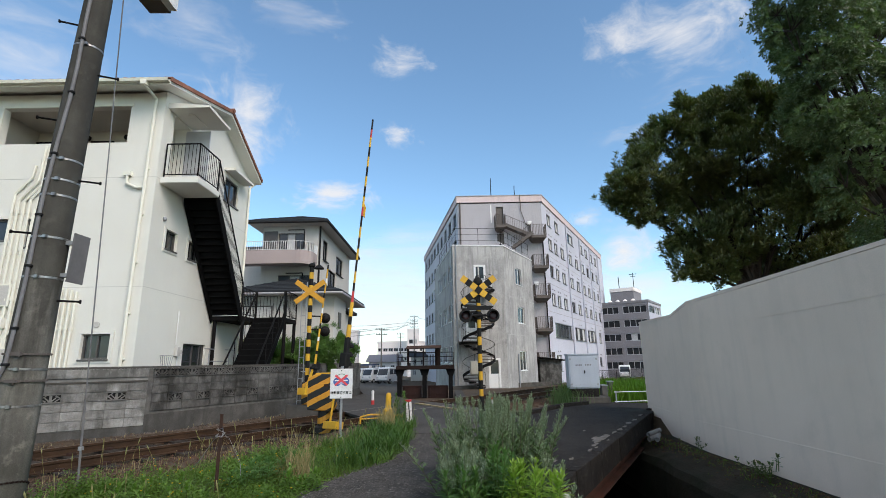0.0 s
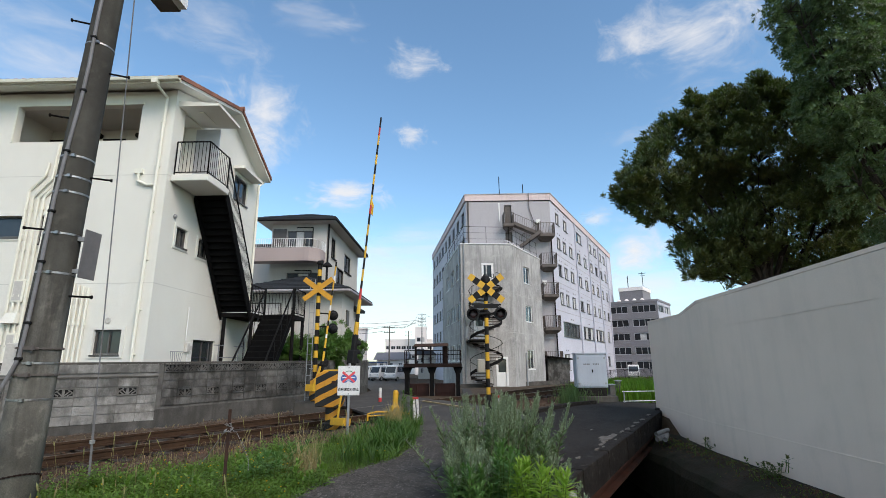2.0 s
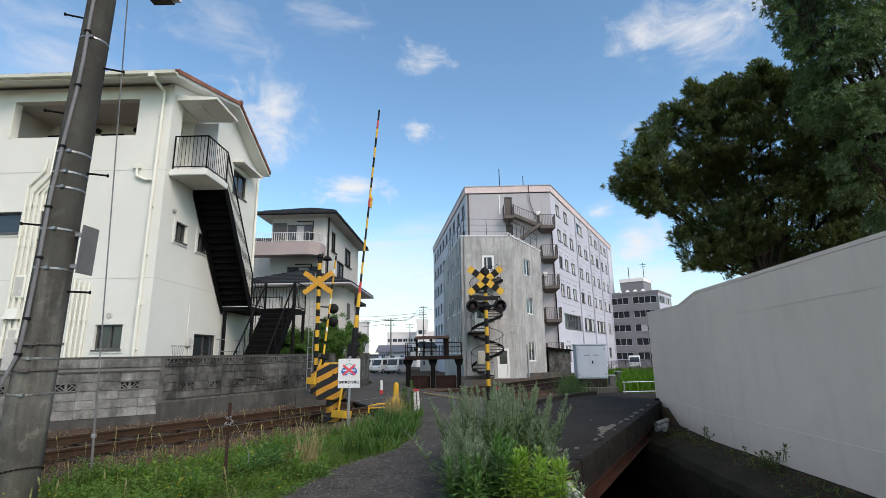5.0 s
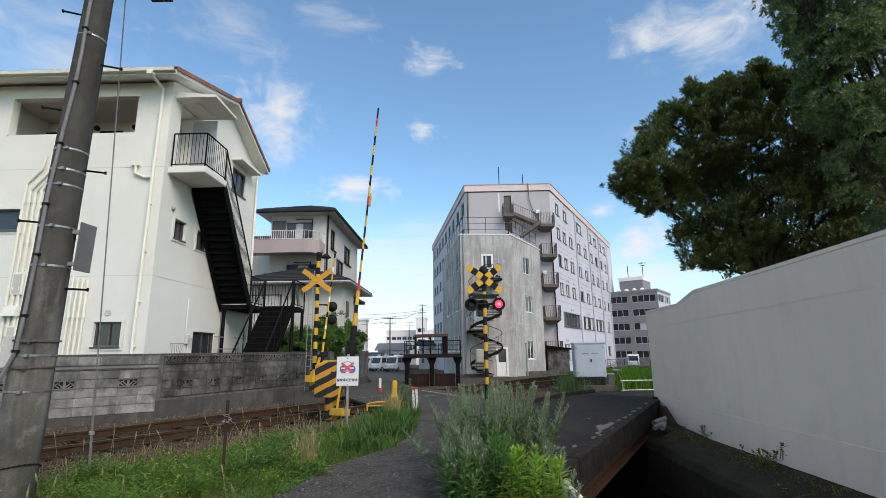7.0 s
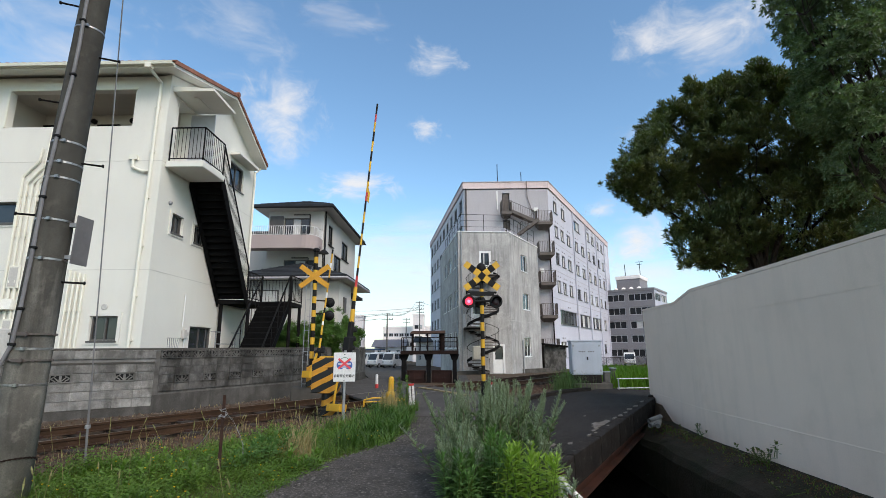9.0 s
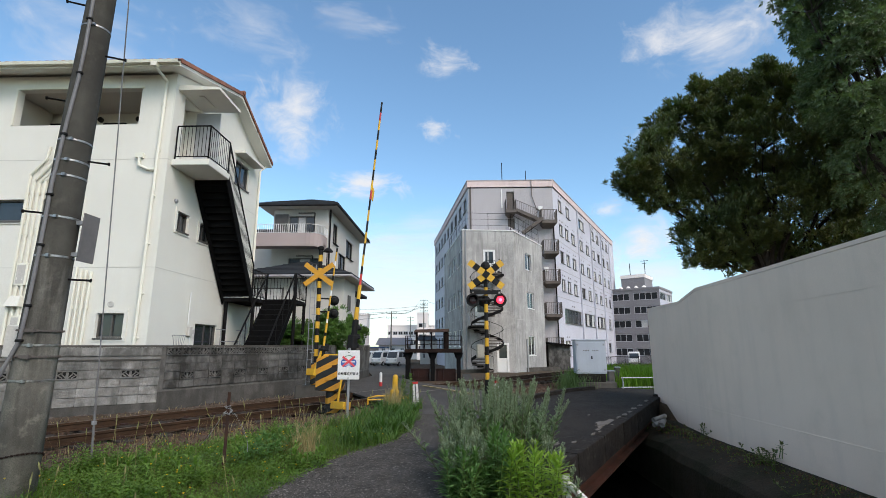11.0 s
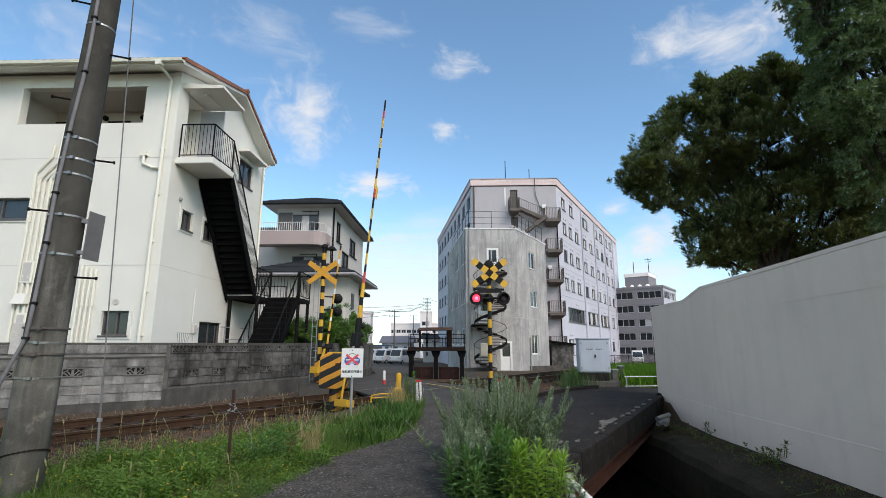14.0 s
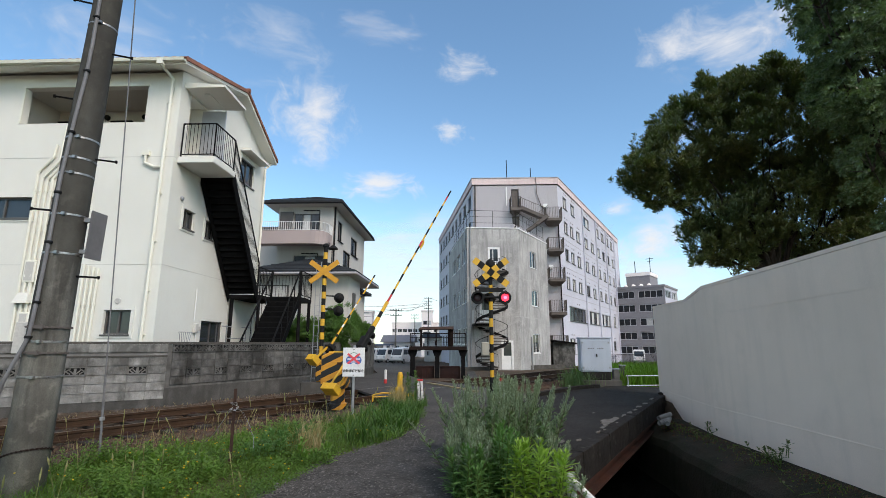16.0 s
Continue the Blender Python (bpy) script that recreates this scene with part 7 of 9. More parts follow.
# ---- utility pole with its bands, cables, steps and stay ----
def build_utility_pole():
    p = thing("utility_pole", "tall stained concrete utility pole with steel bands, leaning a little", "utility pole", at=pose(-4.224, 4.8, 0, 0, 1.41, 0))
    rad = lambda z: 0.192 - 0.0106 * z
    bm = bmesh.new()
    lathe(bm, [(rad(z), z) for z in (-0.3, 1, 2.5, 4, 6, 9, 12)], 32)
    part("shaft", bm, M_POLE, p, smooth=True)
    for z in (6.1, 4.94, 3.56, 3.33, 3.16, 2.71, 2.3, 1.41, 1.07):
        bm = bmesh.new()
        lathe(bm, [(rad(z) + 0.001, z - 0.011), (rad(z) + 0.004, z - 0.009), (rad(z) + 0.004, z + 0.009), (rad(z) + 0.001, z + 0.011)], 32)
        box(bm, 0.05, 0.085, -rad(z) - 0.008, -rad(z) + 0.03, z - 0.015, z + 0.015)
        part("band", bm, M_STEELBAND, p)
    for z in (1.55, 1.3):
        bm = bmesh.new()
        for k in range(44):  # links lie flat and on edge by turns
            a, t = math.tau * k / 44, 0.011 if k % 2 else 0.006
            box(bm, -0.013, 0.013, -0.017 + t, 0.017 - t, -t, t, Matrix.Translation(((rad(z) + 0.008) * math.cos(a), (rad(z) + 0.008) * math.sin(a), z)) @ pose(0, 0, 0, 0, 0, math.degrees(a) + 90))
        box(bm, 0.0, 0.1, -rad(z) - 0.022, -rad(z), z - 0.016, z + 0.016)
        rod(bm, (0.08, -rad(z) - 0.012, z - 0.03), (0.08, -rad(z) - 0.012, z + 0.03), 0.008, 6)
        part("chain_band", bm, M_BROWN_STEEL, p)
    bm = bmesh.new()
    for k in range(64):  # thin rusty chain hanging aslant round the foot
        a = math.tau * k / 64
        z = 0.34 + 0.07 * math.cos(a + 0.6)
        t = 0.008 if k % 2 else 0.004
        box(bm, -0.01, 0.01, -0.012 + t, 0.012 - t, -t, t, Matrix.Translation(((rad(z) + 0.006) * math.cos(a), (rad(z) + 0.006) * math.sin(a), z)) @ pose(0, 0, 0, 0, 0, math.degrees(a) + 90))
    part("foot_chain", bm, M_SLUICE, p, "thin rusty chain round the foot")
    for sg, zs in ((1, (5.9, 4.64, 3.37, 2.08)), (-1, (5.25, 4.05, 2.77))):
        for z in zs:
            bm = bmesh.new()
            a, b = Vector((sg * (rad(z) - 0.02), 0.02 * sg, z)), Vector((sg * (rad(z) + 0.17), 0.1 * sg, z))
            rod(bm, a, b, 0.011, 8)
            rod(bm, b, b + (b - a).normalized() * 0.014, 0.02, 8)
            part("step_bolt", bm, M_BLACK_STEEL, p)
    line = lambda x, z: (x + 0.03, -math.sqrt((rad(z) + 0.016) ** 2 - (x + 0.03) ** 2), z)
    bm = bmesh.new()
    pipe(bm, [line(x, z) for x, z in ((0.0, 9), (0.0, 5.2), (0.012, 4.65), (0.008, 4.25), (-0.02, 3.75), (-0.05, 3.05), (-0.04, 2.3), (-0.045, 1.8), (-0.06, 1.45))] + [(-0.12, -0.2, 1.2), (-0.19, -0.2, 1.02), (-0.25, -0.17, 0.85), (-0.26, -0.15, -0.1)], 0.018, 10)
    part("conduit", bm, M_CABLE, p, "grey cable conduit clamped to the pole")
    for x, z in ((0.0, 4.99), (0.008, 4.32), (-0.026, 3.6), (-0.048, 2.93), (-0.04, 2.4), (-0.045, 1.79), (-0.06, 1.45)):
        bm = bmesh.new()
        c = Vector(line(x, z))
        box(bm, c.x - 0.032, c.x + 0.032, c.y - 0.022, c.y + 0.02, z - 0.014, z + 0.014)
        bev(bm, 0.006)
        part("conduit_clamp", bm, M_BLACK, p)
    bm = bmesh.new()
    box(bm, 0.25, 0.262, -0.02, 0.2, 2.27, 2.78)
    part("sign_plate", bm, surf("grey_plate_back", (0.16, 0.15, 0.15), (0.12, 0.115, 0.115), 5, 0.6), p, "dark grey sign plate seen from the side")
    for z in (2.68, 2.34):
        bm = bmesh.new()
        box(bm, 0.13, 0.249, 0.0, 0.05, z - 0.02, z + 0.02)
        part("plate_bracket", bm, M_GALV, p)
    bm = bmesh.new()
    box(bm, -0.33, -0.19, -0.04, 0.1, 1.28, 1.6)
    bev(bm, 0.01)
    part("meter_box", bm, M_HOUSE2, p, "pale grey meter box")
    bm = bmesh.new()
    pipe(bm, [(0.1, 0.1, 5.9), (0.5, 0.2, 5.84)], 0.025, 8)
    box(bm, 0.4, 0.66, 0.0, 0.32, 5.7, 5.9)
    arm = part("street_lamp", bm, M_BROWN_STEEL, p, "street lamp head on a short arm")
    bm = bmesh.new()
    box(bm, 0.662, 0.76, 0.04, 0.28, 5.7, 5.86)
    part("diffuser", bm, M_WHITE, arm)
    s = thing("stay_wire", "steel stay wire with a grey guard pipe", "stay wire")
    a, b = Vector((-4.43, 6.1, -0.1)), Vector((-4.1, 4.85, 10.5))
    bm = bmesh.new()
    rod(bm, a, b, 0.008, 6)
    part("wire", bm, M_CABLE, s)
    bm = bmesh.new()
    rod(bm, a, a.lerp(b, 0.105), 0.014, 8)
    part("guard_pipe", bm, M_CABLE, s)
    bm = bmesh.new()
    q = a.lerp(b, 0.055)
    rod(bm, q - Vector((0, 0, 0.02)), q + Vector((0, 0, 0.02)), 0.03, 8)
    part("clamp", bm, M_GALV, s)


build_utility_pole()


def build_rusty_post():
    p = thing("rusty_fence_post", "rusty iron fence post with tangled wire in the grass", "fence post", at=(-2.69, 5.85, 0))
    bm = bmesh.new()
    box(bm, -0.018, 0.018, -0.004, 0.004, -0.2, 0.86)
    box(bm, -0.018, -0.010, 0.0042, 0.03, -0.2, 0.86)
    part("bar", bm, M_RUST, p)
    rng = np.random.default_rng(8)
    bm = bmesh.new()
    q = [(0.05 * math.cos(k * 1.9) * rng.uniform(0.6, 1.2), 0.04 * math.sin(k * 2.3), 0.66 + 0.05 * math.sin(k * 1.1)) for k in range(18)]
    pipe(bm, q, 0.0035, 4)
    part("wire_knot", bm, M_GALV, p)
    bm = bmesh.new()
    pipe(bm, [(0, 0, 0.66), (-0.12, 0.08, 0.55), (-0.3, 0.2, 0.34), (-0.45, 0.3, 0.2)], 0.005, 4)
    part("loose_wire", bm, M_GALV, p)
    bm = bmesh.new()
    pts = [Vector((0, 0, 0.66)), Vector((0.1, 0, 0.6)), Vector((0.2, -0.02, 0.46)), Vector((0.27, -0.03, 0.32)), Vector((0.28, -0.03, 0.2))]
    for a, b in zip(pts, pts[1:]):
        for k in range(6):
            c = a.lerp(b, (k + 0.5) / 6)
            box(bm, -0.004, 0.004, -0.0015, 0.0015, -0.009, 0.009, Matrix.Translation(c) @ pose(0, 0, 0, 0, 30, 90 * (k % 2)))
    part("chain", bm, M_GALV, p)


build_rusty_post()


# ---- sluice gate beyond the track ----
def build_sluice():
    s = thing("sluice_gate", "rust-dark steel sluice gate with platform and railing", "sluice gate", at=(0, 24, 0))
    for x in (-2.36, -1.16, 0.1):
        bm = bmesh.new()
        box(bm, x - 0.1, x + 0.1, -0.25, 0.25, -1.2, 1.06)
        hexa(bm, [(x - 0.13, -0.2, 0.78), (x + 0.13, -0.2, 0.78), (x + 0.13, 0.2, 0.78), (x - 0.13, 0.2, 0.78), (x - 0.23, -0.2, 1.058), (x + 0.23, -0.2, 1.058), (x + 0.23, 0.2, 1.058), (x - 0.23, 0.2, 1.058)])
        part("pillar", bm, M_BLACK_STEEL, s)
    bm = bmesh.new()
    box(bm, -2.5, 0.28, -0.45, 0.45, 1.062, 1.24)
    bev(bm, 0.015)
    part("platform", bm, M_SLUICE, s)
    for x0, x1 in ((-2.22, -1.3), (-1.02, -0.04)):
        bm = bmesh.new()
        box(bm, x0, x1, -0.04, 0.0, -1.2, 0.3)
        for k in range(4):
            x = x0 + (x1 - x0) * (k + 0.5) / 4
            box(bm, x - 0.02, x + 0.02, -0.09, -0.042, -1.2, 0.3)
        for z in (-0.5, -0.1, 0.26):
            box(bm, x0, x1, -0.1, -0.092, z, z + 0.05)
        part("gate_leaf", bm, surf("rust_red_gate_plate", (0.045, 0.02, 0.016), (0.026, 0.015, 0.013), 2, 0.8), s, "rust-red gate leaf")
    for y in (-0.42, 0.42):
        bm = bmesh.new()
        railing(bm, [(-2.45, y, 1.24), (-1.6, y, 1.24), (-0.6, y, 1.24), (0.24, y, 1.24)], 0.62, 1, 0.014, 0.02, wires=2)
        part("railing", bm, M_SLUICE, s)
    for x, y in ((-1.95, -0.3), (-1.95, 0.3), (-1.2, -0.32), (-0.5, -0.3), (-0.5, 0.3)):
        bm = bmesh.new()
        box(bm, x - 0.03, x + 0.03, y - 0.03, y + 0.03, 1.24, 2.05)
        part("roof_post", bm, M_SLUICE, s)
    bm = bmesh.new()
    box(bm, -0.64, -0.38, -0.2, 0.2, 1.24, 2.04)
    bev(bm, 0.02)
    part("hoist_box", bm, M_SLUICE, s)
    bm = bmesh.new()
    hexa(bm, [(-2.05, -0.6, 2.04), (-0.35, -0.6, 2.06), (-0.35, 0.6, 2.06), (-2.05, 0.6, 2.04), (-1.95, -0.5, 2.17), (-0.35, -0.5, 2.19), (-0.35, 0.5, 2.19), (-1.95, 0.5, 2.17)])
    part("roof", bm, surf("rusty_brown_roof", (0.07, 0.042, 0.032), (0.045, 0.03, 0.024), 3, 0.8), s)
    bm = bmesh.new()
    lathe(bm, [(0.16, 0), (0.16, 0.02)], 16, Matrix.Translation((-1.2, -0.1, 1.5)))
    rod(bm, (-1.2, -0.1, 1.24), (-1.2, -0.1, 1.5), 0.03, 8)
    part("hand_wheel", bm, M_SLUICE, s)
    # concrete wing walls of the canal beside the gate
    bm = bmesh.new()
    box(bm, 0.3, 0.7, 20.5, 26, -1.5, -0.05)
    tagged(part("wing_wall", bm, M_FOOTING), "stained concrete canal wing wall", "wall", kind="structure")


build_sluice()


# ---- lane beyond: vans, houses, poles ----
def build_van():
    v = thing("parked_van", "white parked kei van beside the lane", "van", "parked vehicles", at=pose(-6.85, 58, -0.97, 0, 0, 248))
    prof = [(-1.7, 0.3), (1.45, 0.3), (1.7, 0.45), (1.72, 0.85), (1.6, 0.95), (1.25, 1.72), (1.1, 1.82), (-1.6, 1.86), (-1.72, 1.7), (-1.74, 0.5)]
    bm = bmesh.new()
    rows = [[bm.verts.new((x, y, z)) for x, z in prof] for y in (-0.73, 0.73)]
    n = len(prof)
    for k in range(n):
        bm.faces.new((rows[0][k], rows[0][(k + 1) % n], rows[1][(k + 1) % n], rows[1][k]))
    bm.faces.new(rows[0][::-1])
    bm.faces.new(rows[1])
    bmesh.ops.recalc_face_normals(bm, faces=bm.faces)
    bev(bm, 0.05, 2)
    body = part("body", bm, M_CARWHITE, v)
    bm = bmesh.new()
    hexa(bm, [(1.62, -0.62, 1.0), (1.62, 0.62, 1.0), (1.3, 0.6, 1.66), (1.3, -0.6, 1.66), (1.65, -0.62, 1.0), (1.65, 0.62, 1.0), (1.33, 0.6, 1.66), (1.33, -0.6, 1.66)])
    part("windscreen", bm, M_GLASS, body)
    for y in (-0.735, 0.735):
        for x0, x1 in ((0.35, 1.2), (-0.55, 0.28), (-1.6, -0.65)):
            bm = bmesh.new()
            box(bm, x0, x1, y - 0.006, y + 0.006, 1.05, 1.62)
            part("side_window", bm, M_GLASS, body)
    for x in (-1.15, 1.15):
        for y in (-0.66, 0.66):
            bm = bmesh.new()
            lathe(bm, [(0.2, -0.09), (0.28, -0.08), (0.28, 0.08), (0.2, 0.09)], 18, Matrix.Translation((x, y, 0.28)) @ pose(0, 0, 0, 90))
            w = part("wheel", bm, M_TYRE, v)
            bm = bmesh.new()
            lathe(bm, [(0.17, -0.1), (0.17, 0.1)], 14, Matrix.Translation((x, y, 0.28)) @ pose(0, 0, 0, 90))
            part("rim", bm, M_GALV, w)
    for y in (-0.55, 0.55):
        bm = bmesh.new()
        box(bm, 1.7, 1.735, y - 0.12, y + 0.12, 0.66, 0.84)
        part("headlight", bm, M_SILVER, body)
    for x, y, z, r in ((-9.1, 62, -1.05, 240), (-11.0, 66, -1.12, 235)):
        copy_thing(v, pose(x, y, z, 0, 0, r))
    c = copy_thing(v, pose(25.0, 70, -1.35, 0, 0, 250))
    tagged(c, "white parked van beside the office block")
    t = thing("blue_canopy", "low blue corrugated canopy over parked cars", "canopy")
    bm = bmesh.new()
    box(bm, -13.2, -10.2, 70, 74, 1.05, 1.2)
    part("sheet", bm, M_CARBLUE, t)
    for x in (-13.1, -10.3):
        for y in (70.2, 73.8):
            bm = bmesh.new()
            rod(bm, (x, y, -1.4), (x, y, 1.05), 0.05, 6)
            part("post", bm, M_GALV, t)


build_van()


def simple_building(name, label, x0, x1, y0, y1, z1, wall, rows, bays, win_h, z_first, storey, roof=0.0, w_frac=0.7, strips=False, roof_mat=None):
    """A far building with storeys, real window openings and a roof edge."""
    b = thing(name, label, "building")
    z0 = -2.0
    fr, sd = Face((x0, y0), (x1, y0)), Face((x1, y0), (x1, y1))
    lf = Face((x0, y1), (x0, y0))
    for nm, fc, nb in (("front_wall", fr, bays), ("right_wall", sd, max(2, bays // 2)), ("left_wall", lf, max(2, bays // 2))):
        holes = []
        for r in range(rows):
            for k in range(nb):
                w = fc.length / nb
                holes.append((w * (k + 0.5 - w_frac / 2), w * (k + 0.5 + w_frac / 2), z_first + storey * r, z_first + storey * r + win_h))
        bm = bmesh.new()
        fc.wall(bm, z0, z1, holes, 0.25)
        part(nm, bm, wall, b)
        for q in holes:
            fc.window(q, b, M_SILVER, M_GLASS_FAR, 3 if strips else 1, 0.0, deep=0.12, fw=0.08, curtain=int(q[0] * 7 + q[2]) % 7 == 0)
    bm = bmesh.new()
    Face((x1, y1), (x0, y1)).wall(bm, z0, z1, (), 0.25)
    part("rear_wall", bm, wall, b)
    bm = bmesh.new()
    if roof:
        e = 0.5
        ym = (y0 + y1) / 2
        v = [bm.verts.new(p) for p in ((x0 - e, y0 - e, z1), (x1 + e, y0 - e, z1), (x1 + e, y1 + e, z1), (x0 - e, y1 + e, z1), (x0 - e, ym, z1 + roof), (x1 + e, ym, z1 + roof))]
        for f in ((0, 1, 5, 4), (2, 3, 4, 5), (1, 2, 5), (3, 0, 4), (3, 2, 1, 0)):
            bm.faces.new([v[i] for i in f])
        part("roof", bm, roof_mat or M_ROOF2, b)
    else:
        box(bm, x0 - 0.1, x1 + 0.1, y0 - 0.1, y1 + 0.1, z1 + 0.002, z1 + 0.35)
        part("parapet", bm, wall, b)
    return b


far = simple_building("grey_office", "grey five-storey office building with ribbon windows", 22.9, 31.4, 75, 84, 10.0, M_FAR, 5, 2, 1.15, -0.2, 2.15, 0, 0.86, True)
bm = bmesh.new()
box(bm, 25.2, 28.9, 77, 82, 10.36, 12.2)
part("penthouse", bm, M_FAR, far)
bm = bmesh.new()
box(bm, 25.1, 29.0, 76.9, 82.1, 12.203, 12.75)
part("penthouse_parapet", bm, M_FARWHITE, far)
bm = bmesh.new()
rod(bm, (26.2, 79, 12.7), (26.2, 79, 15), 0.06, 6)
part("lightning_rod", bm, M_BLACK_STEEL, far)
bm = bmesh.new()
rod(bm, (28.6, 79, 12.7), (28.6, 79, 15.4), 0.05, 6)
rod(bm, (28.0, 79, 15.2), (29.2, 79, 15.2), 0.04, 6)
rod(bm, (28.2, 79, 14.8), (29.0, 79, 14.8), 0.04, 6)
part("aerial", bm, M_BLACK_STEEL, far)
for k in range(4):  # pale roof vents along the front
    bm = bmesh.new()
    lathe(bm, [(0.35, 10.35), (0.35, 10.5), (0.12, 10.75)], 10, Matrix.Translation((25.4 + 1.2 * k, 75.8, 0)))
    part("roof_vent", bm, M_FARWHITE, far)
far.matrix_basis = Matrix.Translation((31.4, 75, 0)) @ pose(0, 0, 0, 0, 0, -35) @ Matrix.Translation((-31.4, -75, 0))
# right wall in a lighter colour than the front
far_end = [o for o in far.children if o.name.startswith("right_wall")][0]
far_end.data.materials[0] = M_OFFICE_R
simple_building("white_apartment_block", "far white apartment block in warm light", -15.6, -5.0, 110, 122, 5.7, M_FARWHITE, 3, 9, 0.75, -0.4, 2.1, 0, 0.86)
simple_building("white_tower_block", "far white stair tower of the apartment block", -8.6, -6.2, 106, 109, 8.2, M_FARWHITE, 3, 1, 0.9, 0.5, 2.4)
simple_building("small_grey_house", "small pale house with dark pitched roof", -12.4, -7.9, 78, 84, 1.5, M_FARWHITE, 1, 3, 0.8, 0.2, 2.4, 1.2, 0.4, roof_mat=M_FAR)
simple_building("small_white_house", "white three-storey house behind the trees", -15.3, -13.8, 75, 77, 6.0, M_FARWHITE, 3, 1, 0.8, -0.4, 2.0)
simple_building("low_house", "low pale house behind the office block", -5.8, -1.0, 78, 86, 2.2, M_HOUSE2, 2, 4, 0.8, -0.6, 1.6, 0.9, 0.4)


def build_far_poles():
    for (x, y, h, arms) in ((-8.05, 60, 5.6, 2), (-5.7, 85, 9.4, 4), (-9.0, 95, 7.0, 2)):
        p = thing("utility_pole", "slim far utility pole with crossarms", "utility pole", "far poles", at=(x, y, -1))
        bm = bmesh.new()
        rod(bm, (0, 0, 0), (0, 0, h + 1), 0.12, 8, 0.07)
        part("shaft", bm, M_FARPOLE, p)
        for k in range(arms):
            bm = bmesh.new()
            box(bm, -0.7, 0.7, -0.03, 0.03, h + 0.74 - 0.6 * k, h + 0.8 - 0.6 * k)
            for x2 in (-0.65, -0.3, 0.3, 0.65):
                rod(bm, (x2, 0, h + 0.8 - 0.6 * k), (x2, 0, h + 0.95 - 0.6 * k), 0.03, 6)
            part("crossarm", bm, M_BLACK_STEEL, p)
    w = thing("overhead_cables", "thin overhead power cables between far poles", "cables")
    for k, (a, b) in enumerate((((-8.9, 60, 5.4), (-5.2, 85, 9.0)), ((-7.3, 60, 5.4), (-6.5, 85, 9.0)), ((-8.9, 60, 4.9), (-24, 62, 6.2)), ((-8.5, 60, 5.4), (-24, 62, 6.8)), ((-5.0, 85, 8.4), (-30, 90, 9.0)), ((-5.0, 85, 9.0), (8, 100, 9.2)), ((-5.4, 85, 7.9), (-30, 90, 8.1)))):
        bm = bmesh.new()
        a, b = Vector(a), Vector(b)
        pts = [a.lerp(b, q / 10) - Vector((0, 0, 0.8 * (1 - (q / 5 - 1) ** 2))) for q in range(11)]
        pipe(bm, pts, 0.022, 4)
        part("cable", bm, M_BLACK_STEEL, w)


build_far_poles()


def build_shed_and_fence():
    s = thing("lean_to_shed", "dark weathered lean-to shed against the concrete tower", "shed")
    bm = bmesh.new()
    box(bm, 8.3, 10.2, 44.5, 47, -1.2, 1.5)
    part("wall", bm, M_BLOCK_DARK, s)
    bm = bmesh.new()
    hexa(bm, [(8.1, 44.1, 1.6), (10.5, 44.1, 1.3), (10.5, 47.2, 1.3), (8.1, 47.2, 1.6), (8.1, 44.1, 1.72), (10.5, 44.1, 1.42), (10.5, 47.2, 1.42), (8.1, 47.2, 1.72)])
    part("roof", bm, M_BLACK_STEEL, s)
    f = thing("railing_fence", "dark steel railing fence along the far side of the track", "fence")
    for k in range(7):
        a, b = Vector((10.6 + 1.9 * k, 43.0 + 1.7 * k, -0.75)), Vector((12.5 + 1.9 * k, 44.7 + 1.7 * k, -0.75))
        bm = bmesh.new()
        railing(bm, [a, b], 1.1, 0.18, 0.014, 0.03)
        part("panel", bm, M_BLACK_STEEL, f)
    e = thing("platform_edge", "dark stained concrete footing strip along the tower", "kerb", kind="structure")
    bm = bmesh.new()
    bar(bm, (-1.2, 34.6, -0.55), (8.5, 41.5, -0.6), 0.3, 0.5)
    part("strip", bm, M_FOOTING, e)


build_shed_and_fence()


# ---- trees and plants ----
def leaf(vs, fs, p, d, up, ln, w):
    """One pointed leaf with a folded middle: four triangles."""
    s = d.cross(up)
    s = s.normalized() * w if s.length > 1e-5 else Vector((w, 0, 0))
    n = s.cross(d).normalized()
    i = len(vs)
    m = p + d * ln * 0.5
    vs += [p[:], (m + s + n * w * 0.3)[:], (p + d * ln)[:], (m - s + n * w * 0.3)[:]]
    fs += [(i, i + 1, i + 2), (i, i + 2, i + 3)]


def rnd_dir(rng):
    v = rng.normal(size=3)
    return Vector(v / np.linalg.norm(v))


def limbs(name, base, tips, r0, parent):
    bm = bmesh.new()
    base = Vector(base)
    for t in tips:
        t = Vector(t)
        prev, n = base, 6
        for k in range(1, n + 1):
            q = base.lerp(t, k / n) + Vector((0.25 * noise.noise(t + Vector((k, 0, 0))), 0.25 * noise.noise(t + Vector((0, k, 0))), 0.5 * math.sin(math.pi * k / n) * 0.4))
            rod(bm, prev, q, r0 * (1 - 0.85 * (k - 1) / n), 7, r0 * (1 - 0.85 * k / n))
            prev = q
    return part(name, bm, M_BARK, parent)


